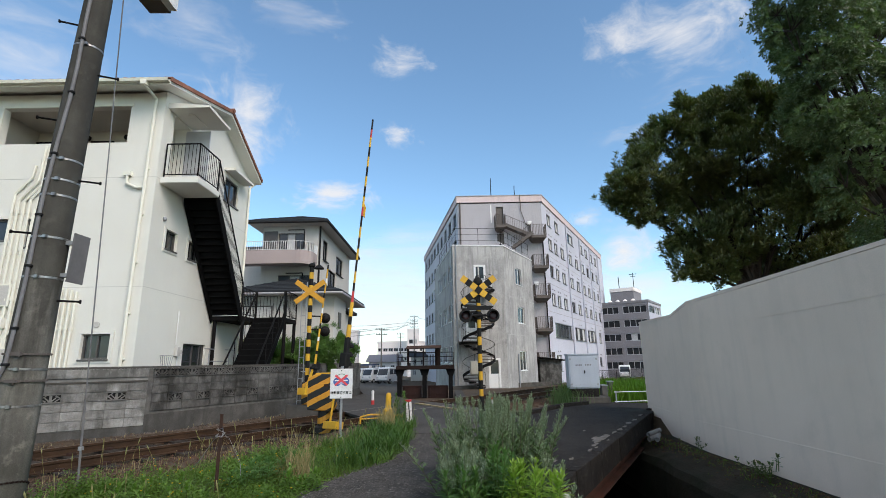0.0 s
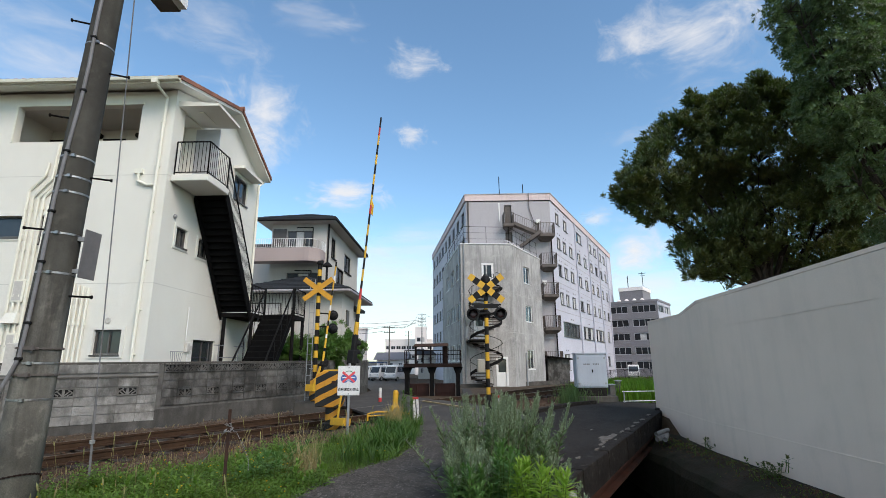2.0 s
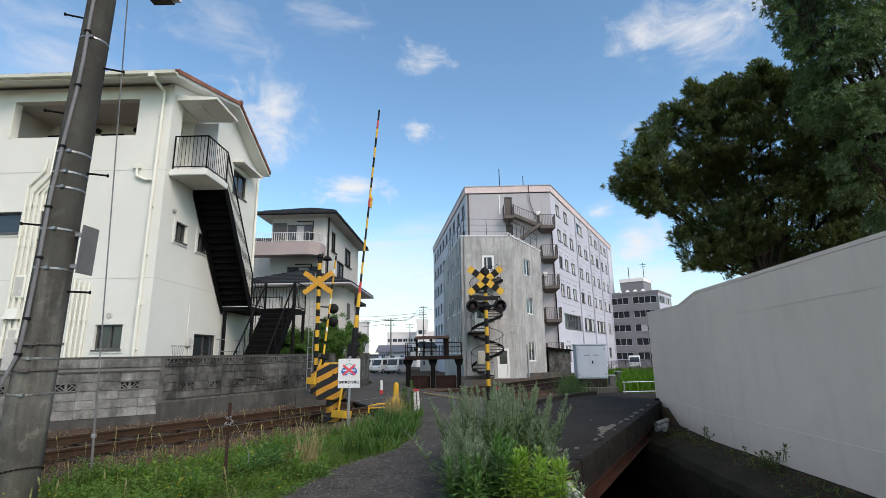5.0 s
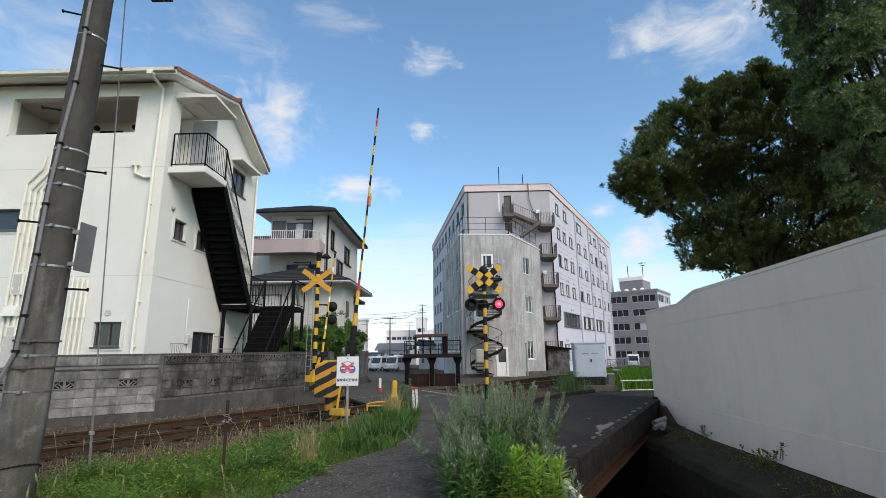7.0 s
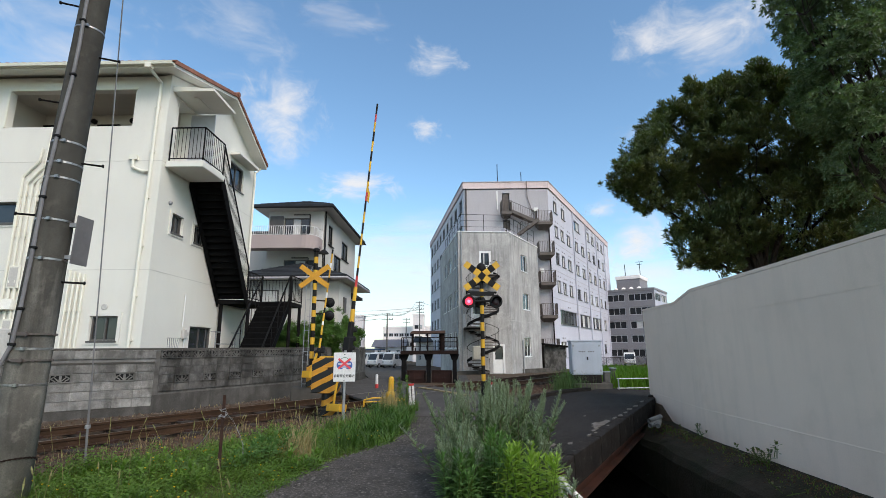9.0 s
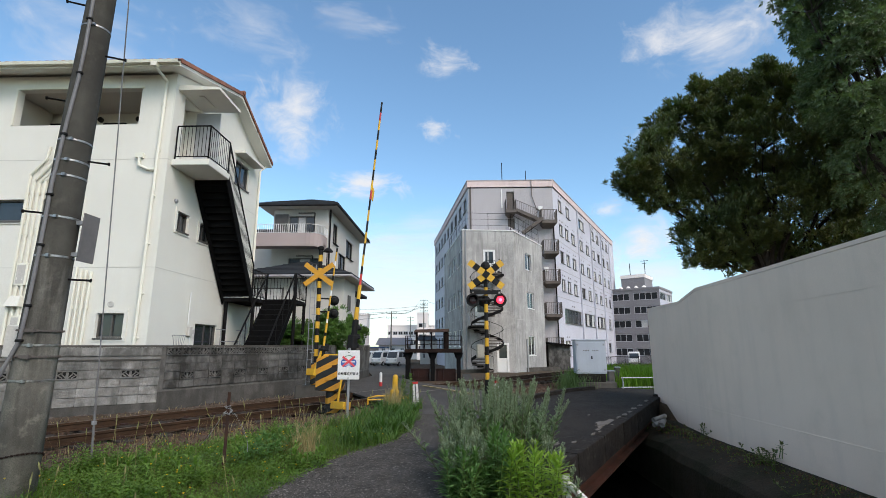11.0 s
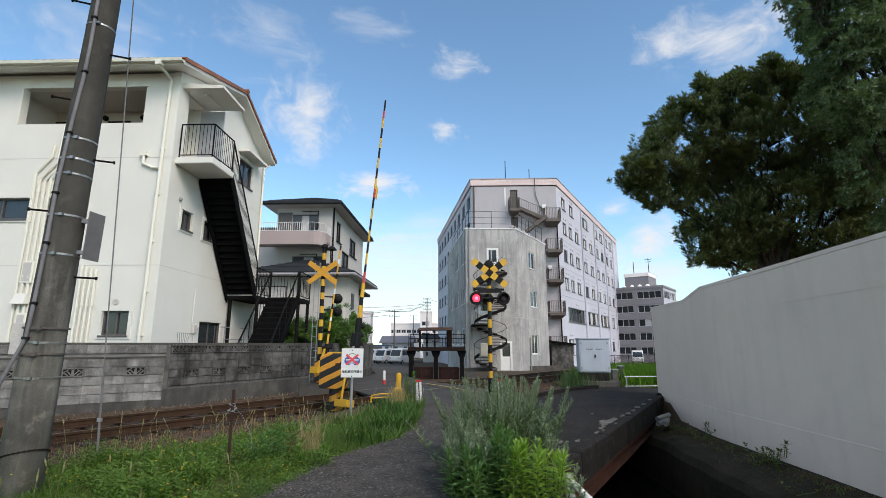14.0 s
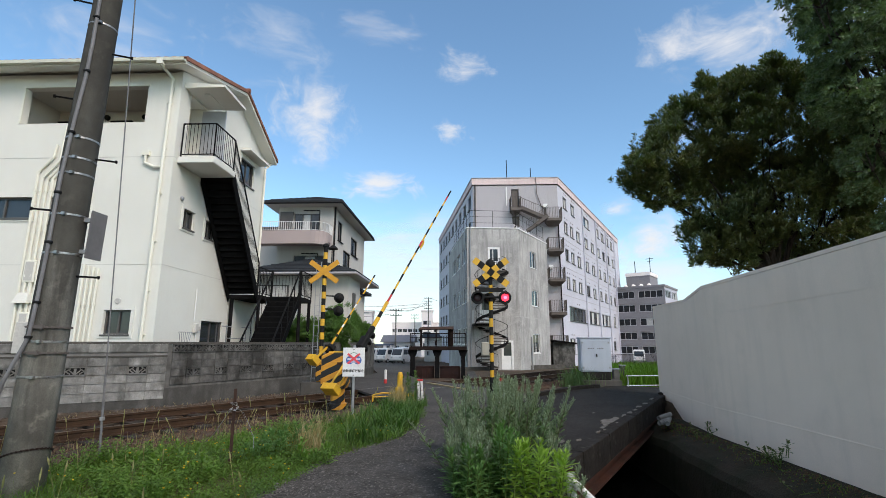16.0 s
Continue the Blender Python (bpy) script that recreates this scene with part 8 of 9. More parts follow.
def lobed_crown(name, lobes, density, leaf_len, leaf_w, count, rise, gap, rng, mat, parent):
    """Leaf rosettes at the twig ends over the uneven outer skin of many lobes, with sparse leaves inside and gaps between."""
    vs, fs = [], []
    cs = [(Vector(c), r) for c, r in lobes]
    shoots = []  # young shoots that stand out of the outline
    for c, r in cs:
        for _ in range(int(9 * r)):
            d = rnd_dir(rng)
            d = (d + Vector((0, 0, 0.5))).normalized()
            shoots.append((c + d * r * rng.uniform(1.0, 1.16), rng.uniform(0.16, 0.34)))
    for i, (c, r) in enumerate(cs + shoots):
        for _ in range(int(density * 12.6 * r * r)):
            d = rnd_dir(rng)
            q = r * (1 + 0.22 * noise.noise(c + d * 2.2)) + 0.34 * noise.noise((c + d * r) * 1.7) + 0.16 * noise.noise((c + d * r) * 4.0) - abs(rng.normal(0, 0.1 + 0.06 * r))
            p = c + Vector((d.x * q, d.y * q, d.z * q * 0.92))
            if any(j != i and (p - o).length < 0.74 * ro for j, (o, ro) in enumerate(cs)) and rng.random() < 0.8:
                continue
            if noise.noise(Vector((p.x * 1.15, p.y * 0.3 + 40, p.z * 1.15))) > gap:
                continue
            axis = (d * 0.55 + Vector((0, 0, rise)) + rnd_dir(rng) * 0.3).normalized()
            a = axis.orthogonal().normalized()
            b = axis.cross(a)
            size = leaf_len * rng.uniform(0.75, 1.15)
            for k in range(count):
                t = 2.4 * k + rng.uniform(-0.25, 0.25)
                open_ = 0.45 + 0.75 * k / count
                dd = (a * math.cos(t) * open_ + b * math.sin(t) * open_ + axis * (1.05 - open_ * 0.55)).normalized()
                leaf(vs, fs, p + axis * (0.05 - 0.1 * k / count), dd, axis, size * rng.uniform(0.8, 1.1), leaf_w * size / leaf_len)
    return raw(name, vs, fs, mat, parent)


def twigs(name, base, lobes, r0, parent, rng):
    """A leaning trunk whose limbs fork towards every lobe and end in thin twigs."""
    bm = bmesh.new()
    base = Vector(base)
    fork = base + Vector((0.1, 0, 3.6))
    rod(bm, base, base + Vector((0.15, 0, 1.8)), r0 * 1.25, 10, r0)
    rod(bm, base + Vector((0.15, 0, 1.8)), fork, r0, 10, r0 * 0.85)
    for c, r in lobes:
        c = Vector(c)
        prev = fork
        for k in range(1, 6):
            q = fork.lerp(c, k / 5) + Vector((noise.noise(c + Vector((k, 0, 0))), noise.noise(c + Vector((0, k, 0))), 0.8 * math.sin(math.pi * k / 5) * 0.4)) * 0.35
            rod(bm, prev, q, r0 * 0.5 * (1.05 - k / 6), 6, r0 * 0.5 * (1.05 - (k + 1) / 6))
            prev = q
        for _ in range(7):
            d = rnd_dir(rng)
            d.z = abs(d.z)
            rod(bm, prev, prev + d * r * 0.85, 0.022, 4, 0.006)
    return part(name, bm, M_BARK, parent)


def build_trees():
    rng = np.random.default_rng(21)
    t = thing("evergreen_tree", "broad dark evergreen tree with leaf rosettes behind the white wall", "tree", "garden trees", at=(0, 0, 0))
    lobes = [((7.5, 17.0, 7.9), 1.45), ((7.35, 16.8, 6.8), 0.95), ((6.95, 17.0, 7.15), 0.68), ((8.2, 17.2, 9.1), 1.05), ((9.25, 17.4, 9.8), 1.0), ((8.8, 17.6, 8.2), 1.2), ((10.05, 17.2, 10.3), 1.0), ((11.3, 17.2, 10.5), 1.25),
             ((12.6, 17.4, 10.4), 1.3), ((9.8, 16.6, 8.6), 1.25), ((11.1, 16.5, 8.3), 1.55), ((13.1, 17.0, 9.2), 1.85), ((9.1, 17.0, 5.75), 1.0), ((8.6, 16.8, 4.7), 0.66), ((9.5, 17.0, 4.5), 0.8), ((10.2, 17.0, 5.6), 1.3),
             ((11.6, 16.8, 6.1), 1.6), ((12.5, 16.6, 6.9), 1.7), ((12.9, 17.0, 5.1), 1.5), ((15.0, 17.5, 8.3), 2.1), ((14.4, 17.0, 5.7), 1.85), ((17.2, 18.0, 9.1), 2.3), ((16.0, 17.0, 5.9), 2.1), ((12.2, 17.0, 11.1), 0.75), ((11.5, 18.5, 7.5), 1.6), ((13.6, 19.0, 6.0), 1.9)]
    lobed_crown("crown", lobes, 54, 0.2, 0.026, 9, 0.85, 0.2, rng, M_TREE, t)
    twigs("trunk", (10.9, 17, -0.3), lobes, 0.2, t, rng)
    u = thing("tall_garden_tree", "tall deep green tree with drooping leaves overhanging the white wall", "tree", "garden trees", at=(0, 0, 0))
    lobes = [((10.55, 12.6, 10.9), 0.85), ((10.4, 12.6, 12.1), 0.95), ((11.1, 12.6, 9.8), 1.0), ((10.7, 12.4, 9.1), 0.5), ((11.8, 12.6, 8.5), 1.28), ((10.95, 12.8, 8.1), 0.9), ((13.1, 12.8, 10.5), 1.3), ((11.6, 12.4, 11.0), 1.0), ((11.9, 12.6, 6.8), 1.25),
             ((11.3, 12.8, 6.0), 0.8), ((13.4, 13.0, 8.7), 1.4), ((11.2, 12.6, 12.9), 1.3), ((13.0, 12.8, 12.8), 1.5), ((12.7, 12.8, 5.4), 1.35), ((9.9, 12.5, 11.4), 0.42), ((12.3, 13.6, 9.6), 1.5), ((12.0, 13.6, 11.8), 1.4)]
    lobed_crown("crown", lobes, 62, 0.14, 0.026, 7, -0.35, 0.2, rng, M_TREE2, u)
    twigs("trunk", (12.8, 12.9, -0.3), lobes, 0.22, u, rng)
    for name, label, lobes in (("garden_shrub", "bushy green garden shrub behind the block wall", [((-5.9, 20.2, 1.35), 0.8), ((-5.25, 20, 1.9), 0.65), ((-6.6, 20, 1.2), 0.6), ((-5.3, 20.3, 2.5), 0.4), ((-5.35, 20.5, 1.2), 0.5), ((-6.9, 20.3, 1.7), 0.35)]),
                               ("garden_shrub", "rounded dark green shrub behind the lane's block wall", [((-5.75, 25.6, 1.75), 0.62), ((-5.35, 25.8, 1.5), 0.42), ((-5.9, 25.6, 2.4), 0.45), ((-5.25, 26.2, 2.05), 0.4)]),
                               ("garden_pine", "dark clipped garden tree under the stair", [((-9.0, 21, 1.0), 0.8), ((-8.4, 21, 2.0), 0.5)])):
        s = thing(name, label, "shrub", "garden shrubs")
        lobed_crown("crown", lobes, 170, 0.13, 0.02, 7, 0.7, 0.36, rng, M_SHRUB if name == "garden_shrub" else M_TREE, s)
        limbs("stems", (lobes[0][0][0], lobes[0][0][1], -0.4), [l[0] for l in lobes], 0.05, s)


build_trees()


def in_grass(x, y):
    """The verge between the footpath and the near rail."""
    d = side_of_track(x, y)
    return 1.75 < d and x < path_left(y) + 0.05 and y > 3.2 and x > -7.5 and y < 12.4


def blades(rng, n, pick, hmin, hmax, w, bend, thin=None, tall=None):
    vs, fs = [], []
    made = 0
    while made < n:
        x, y = pick(rng)
        if thin and not thin(x, y, rng):
            made += 0.2
            continue
        made += 1
        z = ground_z(x, y) - 0.01
        h = rng.uniform(hmin, hmax) * (tall(x, y) if tall else 1)
        a = rng.uniform(0, math.tau)
        dx, dy = math.cos(a), math.sin(a)
        b = bend * h * rng.uniform(0.3, 1.0)
        ww = w * rng.uniform(0.7, 1.3)
        i = len(vs)
        sx, sy = -dy * ww, dx * ww
        vs += [(x - sx, y - sy, z), (x + sx, y + sy, z), (x + dx * b * 0.35 - sx * 0.8, y + dy * b * 0.35 - sy * 0.8, z + h * 0.6), (x + dx * b * 0.35 + sx * 0.8, y + dy * b * 0.35 + sy * 0.8, z + h * 0.6), (x + dx * b, y + dy * b, z + h)]
        fs += [(i, i + 1, i + 3, i + 2), (i + 2, i + 3, i + 4)]
    return vs, fs


def build_grass():
    rng = np.random.default_rng(5)

    def verge(r):
        while True:
            x, y = r.uniform(-7.5, 0), r.uniform(3.2, 12.4)
            if in_grass(x, y):
                return x, y

    dense = lambda x, y, r: noise.noise(Vector((x * 0.9, y * 0.9, 7))) + 0.75 - 1.3 * max(0, 3.4 - side_of_track(x, y)) > r.random() * 0.8
    tall = lambda x, y: 0.5 + 1.2 * max(0, noise.noise(Vector((x * 1.8, y * 1.8, 4))))
    vs, fs = blades(rng, 22000, verge, 0.06, 0.24, 0.0032, 1.2, dense, tall)
    tagged(raw("grass", vs, fs, M_GRASS), "low green verge grass beside the path", "grass", kind="stuff")
    # a carpet of small leafy weeds in patches of three greens, thinning towards the stones
    kinds = [([], [], M_FRESH, "fresh green leafy weeds among the grass"), ([], [], M_SHRUB, "darker green leafy weeds among the grass"), ([], [], M_GRASS, "fine-leaved green weeds among the grass")]
    for _ in range(12500):
        x, y = verge(rng)
        if noise.noise(Vector((x * 1.1, y * 1.1, 9))) + 0.62 - 1.2 * max(0, 3.4 - side_of_track(x, y)) < rng.random() * 0.6:
            continue
        pick = noise.noise(Vector((x * 0.8, y * 0.8, 21))) + rng.normal(0, 0.12)
        vs, fs, _m, _l = kinds[0 if pick > 0.08 else 1 if pick < -0.16 else 2]
        h = rng.uniform(0.05, 0.25) * (0.6 + 1.9 * max(0, noise.noise(Vector((x * 1.6, y * 1.6, 1))))) * min(1.0, 0.4 + 0.4 * (side_of_track(x, y) - 2.2))
        broad = pick > 0.08
        n = int(5 + h * (45 if broad else 80))
        a0 = rng.uniform(0, 6.28)
        lean = Vector((rng.normal(0, 0.06), rng.normal(0, 0.06), 0))
        z = ground_z(x, y)
        for k in range(n):
            q = k / n
            p = Vector((x, y, z + h * q)) + lean * q
            t = a0 + k * 2.4
            d = Vector((math.cos(t), math.sin(t), rng.uniform(0.1, 0.8))).normalized()
            ln = rng.uniform(0.032, 0.065) * (1.2 - 0.5 * q)
            leaf(vs, fs, p, d, Vector((0, 0, 1)), ln, rng.uniform(0.007, 0.013) if broad else rng.uniform(0.003, 0.006))
            if broad:
                sd = d.cross(Vector((0, 0, 1))).normalized()
                for sg in (1, -1):
                    leaf(vs, fs, p + d * ln * 0.35, (d + sd * sg * 0.9).normalized(), Vector((0, 0, 1)), ln * 0.5, 0.006)
    for vs, fs, m, label in kinds:
        tagged(raw("weeds", vs, fs, m), label, "weeds", kind="stuff")
    fl, fb, st, sb = [], [], [], []
    for _ in range(900):
        x, y = verge(rng)
        if y > 7.5 or side_of_track(x, y) < 3.3 or noise.noise(Vector((x * 1.3, y * 1.3, 2))) < 0.05:
            continue
        z = ground_z(x, y)
        top = Vector((x + rng.normal(0, 0.03), y + rng.normal(0, 0.03), z + rng.uniform(0.14, 0.33)))
        i = len(st)
        st += [(x - 0.002, y, z), (x + 0.002, y, z), top[:]]
        sb.append((i, i + 1, i + 2))
        for k in range(6):
            d = Vector((math.cos(k * 1.05), math.sin(k * 1.05), 1.1)).normalized()
            leaf(fl, fb, top, d, Vector((0, 0, 1)), 0.016, 0.007)
    tagged(raw("yellow_flowers", fl, fb, M_FLOWER), "small yellow wildflowers among the grass", "flowers", kind="stuff")
    tagged(raw("flower_stalks", st, sb, M_GRASS), "thin green stalks of the yellow wildflowers", "flowers", kind="stuff")

    def tufts(name, label, mat, spots, n, h0, h1, w, arch):
        """Tufts of long blades that rise from one root and arch over, each blade in four lengths."""
        vs, fs = [], []
        for x, y, s in spots:
            z = ground_z(x, y) - 0.01
            for _ in range(int(n * s)):
                a, h = rng.uniform(0, math.tau), rng.uniform(h0, h1) * s
                dx, dy, out = math.cos(a), math.sin(a), rng.uniform(0.25, 1.0) * arch * h
                bx, by = x + rng.normal(0, 0.05 * s), y + rng.normal(0, 0.05 * s)
                i, ww = len(vs), w * rng.uniform(0.6, 1.2)
                for k in range(5):
                    q = k / 4
                    px, py = bx + dx * out * q * q, by + dy * out * q * q
                    pz = z + h * (1.25 * q - 0.45 * q * q * arch)
                    wk = ww * (1 - q ** 2 * 0.9)
                    vs += [(px - dy * wk, py + dx * wk, pz), (px + dy * wk, py - dx * wk, pz)]
                for k in range(4):
                    fs.append((i + 2 * k, i + 2 * k + 1, i + 2 * k + 3, i + 2 * k + 2))
        tagged(raw(name, vs, fs, mat), label, "grass", kind="stuff")

    spots = []
    for _ in range(72):  # the lush stand along the path from the dry tuft to the bollard
        y = rng.uniform(7.3, 10.9)
        x = path_left(y) - abs(rng.normal(0.1, 0.55))
        if x > -2.4 and side_of_track(x, y) > 2.3:
            spots.append((x, y, rng.uniform(0.7, 1.15)))
    tufts("tall_grass", "lush arching green grass along the path edge", M_LUSH, spots, 30, 0.26, 0.46, 0.0085, 0.95)
    spots = [(*verge(rng), rng.uniform(0.5, 0.95)) for _ in range(150)]
    spots = [p for p in spots if side_of_track(p[0], p[1]) > 2.5]
    tufts("grass_tufts", "scattered tufts of arching green grass", M_LUSH, spots, 14, 0.16, 0.34, 0.005, 0.9)
    tufts("dry_grass", "dry straw-coloured grass tuft", M_DRY, [(-2.12, 6.75, 1.0), (-2.02, 6.95, 1.1), (-1.95, 6.7, 0.8), (-2.25, 7.0, 0.7), (-2.3, 6.8, 0.6)], 80, 0.26, 0.56, 0.0032, 0.75)
    tufts("dry_grass", "dry straw-coloured grass beside the bollard", M_DRY, [(-1.42, 10.6, 1.0), (-1.3, 10.8, 1.1), (-1.25, 10.45, 0.9), (-1.5, 10.9, 0.9)], 90, 0.35, 0.6, 0.005, 0.4)
    tufts("green_grass", "fresh grass beside the bollard", M_LUSH, [(-1.2, 10.9, 1.0), (-1.05, 11.1, 1.0), (-1.6, 10.6, 0.9), (-0.85, 11.2, 0.8)], 40, 0.25, 0.5, 0.007, 0.6)
    spots = [(*verge(rng), rng.uniform(0.4, 0.8)) for _ in range(60)]
    spots = [p for p in spots if side_of_track(p[0], p[1]) < 4.2]
    tufts("dry_wisps", "thin dry grass wisps between the verge and the rail", M_DRY, spots, 9, 0.2, 0.42, 0.0024, 0.8)
    # seeding grass heads that stand against the rail
    vs, fs = [], []
    bm = bmesh.new()
    for _ in range(150):
        x, y = verge(rng)
        d = side_of_track(x, y)
        if d > 3.6 and rng.random() < 0.72 or y > 11:
            continue
        z, h = ground_z(x, y), rng.uniform(0.22, 0.46)
        tip = Vector((x + rng.normal(0, 0.07), y + rng.normal(0, 0.07), z + h))
        root = Vector((x, y, z))
        rod(bm, root, tip, 0.0022, 3)
        up = (tip - root).normalized()
        rod(bm, tip - up * 0.01, tip + up * 0.03, 0.005, 5, 0.009)
        rod(bm, tip + up * 0.03, tip + up * rng.uniform(0.06, 0.09), 0.009, 5, 0.002)
    tagged(part("seed_heads", bm, M_SEED), "pale seeding grass heads beside the rail", "grass", kind="stuff")
    vs, fs = blades(rng, 900, verge, 0.1, 0.32, 0.002, 0.7, lambda x, y, r: side_of_track(x, y) < 3.6)
    tagged(raw("dry_stalks", vs, fs, M_DRY), "scattered dry grass stalks near the rail", "grass", kind="stuff")
    # bright field beyond the pipe fence, weeds by the cabinet and wall foot
    vs, fs = blades(rng, 9000, lambda g: (g.uniform(5.6, 10.5), g.uniform(17.3, 25)), 0.35, 0.85, 0.012, 0.5)
    tagged(raw("field_grass", vs, fs, M_GRASS_BRIGHT), "bright green tall grass beyond the pipe fence", "grass", kind="stuff")
    vs, fs = blades(rng, 900, lambda g: (4.0 + g.normal(0, 0.28), 16.9 + g.normal(0, 0.25)), 0.2, 0.75, 0.006, 0.6)
    tagged(raw("track_weeds", vs, fs, M_MUGWORT), "grey-green weeds beside the cabinet", "weeds", kind="stuff")

    def wallfoot(g):
        s = g.uniform(-3.0, 6.0)
        p = SEG_B.at(s, 0, g.uniform(0.0, 0.35))
        return p.x, p.y

    vs, fs = blades(rng, 150, wallfoot, 0.03, 0.12, 0.004, 1.1)
    tagged(raw("wall_foot_grass", vs, fs, M_DRY), "thin dry grass along the block wall foot", "grass", kind="stuff")
    vs, fs = blades(rng, 900, lambda g: (5.0 - abs(g.normal(0, 0.2)), g.uniform(6.5, 13.0)), 0.015, 0.05, 0.006, 0.9)
    tagged(raw("ledge_moss", vs, fs, M_GRASS), "thin mossy grass on the canal ledge", "grass", kind="stuff")


M_LUSH = leafy("lush_long_grass", (0.05, 0.12, 0.02), (0.085, 0.165, 0.03), 0.5, 0.35)
M_SEED = leafy("pale_seed_head", (0.22, 0.24, 0.1), (0.3, 0.27, 0.13), 0.7, 0.3)
build_grass()


def build_herbs():
    """Leafy stems: tall grey mugwort, fresh green weeds in front, small weeds on the canal ledge."""
    rng = np.random.default_rng(12)

    def stem_line(base, tip, sag):
        mid = base.lerp(tip, 0.5) + Vector((0, 0, sag))
        return lambda q: base.lerp(mid, q * 2) if q < 0.5 else mid.lerp(tip, q * 2 - 1)

    def mugwort(stems):
        """Grey-green stems with cut leaves below and short side sprays of small silvery leaves above."""
        h = thing("mugwort_bush", "tall grey-green mugwort bush with silvery tips", "plant", "roadside herbs")
        vs, fs, pv, pf = [], [], [], []
        bm = bmesh.new()
        up = Vector((0, 0, 1))
        for (x, y), height, ax, ay in stems:
            base = Vector((x, y, ground_z(x, y)))
            tip = base + Vector((ax, ay, height))
            at = stem_line(base, tip, height * 0.08)
            rod(bm, base, at(0.5), 0.006, 5, 0.0045)
            rod(bm, at(0.5), tip, 0.0045, 5, 0.002)
            n = int(height / 0.019)
            for k in range(3, n):
                q = k / n
                p, t = at(q), k * 2.4 + rng.uniform(-0.3, 0.3)
                d = Vector((math.cos(t), math.sin(t), 0.35 + 0.6 * q)).normalized()
                if q < 0.62:  # cut leaves, in five lobes
                    big = 0.13 * (1.15 - 0.7 * q) * rng.uniform(0.8, 1.2)
                    s = d.cross(up).normalized()
                    leaf(vs, fs, p, d, up, big, 0.0095)
                    for f, sg in ((0.3, 1), (0.3, -1), (0.55, 1), (0.55, -1)):
                        leaf(vs, fs, p + d * big * f, (d * 0.9 + s * sg * 0.8).normalized(), up, big * 0.55, 0.008)
                else:  # side sprays
                    ln = 0.15 * (1.3 - q) * rng.uniform(0.7, 1.2)
                    d = (d + up * 0.9).normalized()
                    m = max(3, int(ln / 0.009))
                    for j in range(m):
                        pp = p + d * ln * j / m
                        t2 = j * 2.4
                        dd = (d * 0.8 + Vector((math.cos(t2), math.sin(t2), 0.2)) * 0.75).normalized()
                        leaf(pv, pf, pp, dd, up, rng.uniform(0.02, 0.038), 0.006)
            for j in range(44):  # the spike at the tip
                q = 0.8 + 0.2 * j / 44
                dd = Vector((math.cos(j * 2.4), math.sin(j * 2.4), 0.9)).normalized()
                leaf(pv, pf, at(q), dd, up, rng.uniform(0.014, 0.028), 0.005)
        tagged(part("stem", bm, M_STEM, h), kind="stuff")
        raw("leaves", vs, fs, M_MUGWORT, h)
        raw("spray", pv, pf, M_PLUME, h, "silvery leaf sprays at the tips")

    def whorled(name, label, stems, mat, leaf_len, leaf_w, gap, stem_mat):
        """Upright stems set all round with narrow pointed leaves, bunched at the growing tip."""
        h = thing(name, label, "plant", "roadside herbs")
        vs, fs = [], []
        bm = bmesh.new()
        up = Vector((0, 0, 1))
        for (x, y), height, lean in stems:
            z = ground_z(x, y) if not in_canal(x, y) else -0.1
            a = rng.uniform(0, math.tau)
            base = Vector((x, y, z))
            tip = base + Vector((math.cos(a) * lean, math.sin(a) * lean, height))
            at = stem_line(base, tip, height * 0.04)
            rod(bm, base, at(0.5), 0.006, 5)
            rod(bm, at(0.5), tip, 0.005, 5, 0.002)
            n = int(height / gap)
            for k in range(2, n + 5):
                q = min(1.0, k / n)
                t = k * 2.4 + rng.uniform(-0.2, 0.2)
                tall = max(0, k / n - 0.75) * 4
                d = Vector((math.cos(t), math.sin(t), rng.uniform(0.25, 0.5) + 1.3 * tall)).normalized()
                ln = leaf_len * (0.75 + 0.5 * math.sin(min(1, q) * 2.6)) * rng.uniform(0.85, 1.15) * (1 - 0.25 * tall)
                droop = (d - up * (0.35 * (1 - 0.6 * tall))).normalized()
                leaf(vs, fs, at(q), d, up, ln * 0.6, leaf_w)
                m = at(q) + d * ln * 0.42
                leaf(vs, fs, m, droop, up, ln * 0.58, leaf_w * 0.85)
        tagged(part("stem", bm, stem_mat, h), kind="stuff")
        raw("leaves", vs, fs, mat, h)

    stems = []
    for _ in range(120):
        x, y = 0.48 + rng.normal(0, 0.28), 6.1 + rng.normal(0, 0.45)
        x = float(np.clip(x, -0.15, 0.98))
        out = x - 0.45
        stems.append(((x, y), rng.uniform(0.66, 1.16) - 0.35 * abs(out), out * rng.uniform(0.25, 0.7) + rng.normal(0, 0.11), rng.normal(0, 0.17)))
    for _ in range(60):  # thinner stems in front, over the path
        stems.append(((0.07 + rng.normal(0, 0.1), 5.05 + rng.normal(0, 0.26)), rng.uniform(0.4, 0.72), rng.normal(0.0, 0.08), rng.normal(0, 0.08)))
    for _ in range(14):
        stems.append(((0.9 + rng.normal(0, 0.06), 5.0 + rng.normal(0, 0.25)), rng.uniform(0.3, 0.55), rng.uniform(0.02, 0.14), rng.normal(0, 0.06)))
    mugwort(stems)
    near = lambda cx, cy, sx, sy, n, h0, h1, lean: [((cx + rng.normal(0, sx), cy + rng.normal(0, sy)), rng.uniform(h0, h1), rng.uniform(0.02, lean)) for _ in range(n)]
    whorled("goldenrod_clump", "bright fresh green goldenrod shoots at the path edge", near(0.62, 4.5, 0.07, 0.09, 9, 0.44, 0.64, 0.12) + near(0.76, 4.5, 0.04, 0.08, 5, 0.42, 0.58, 0.08), M_GOLDENROD, 0.125, 0.0145, 0.0115, M_STEM_GREEN)
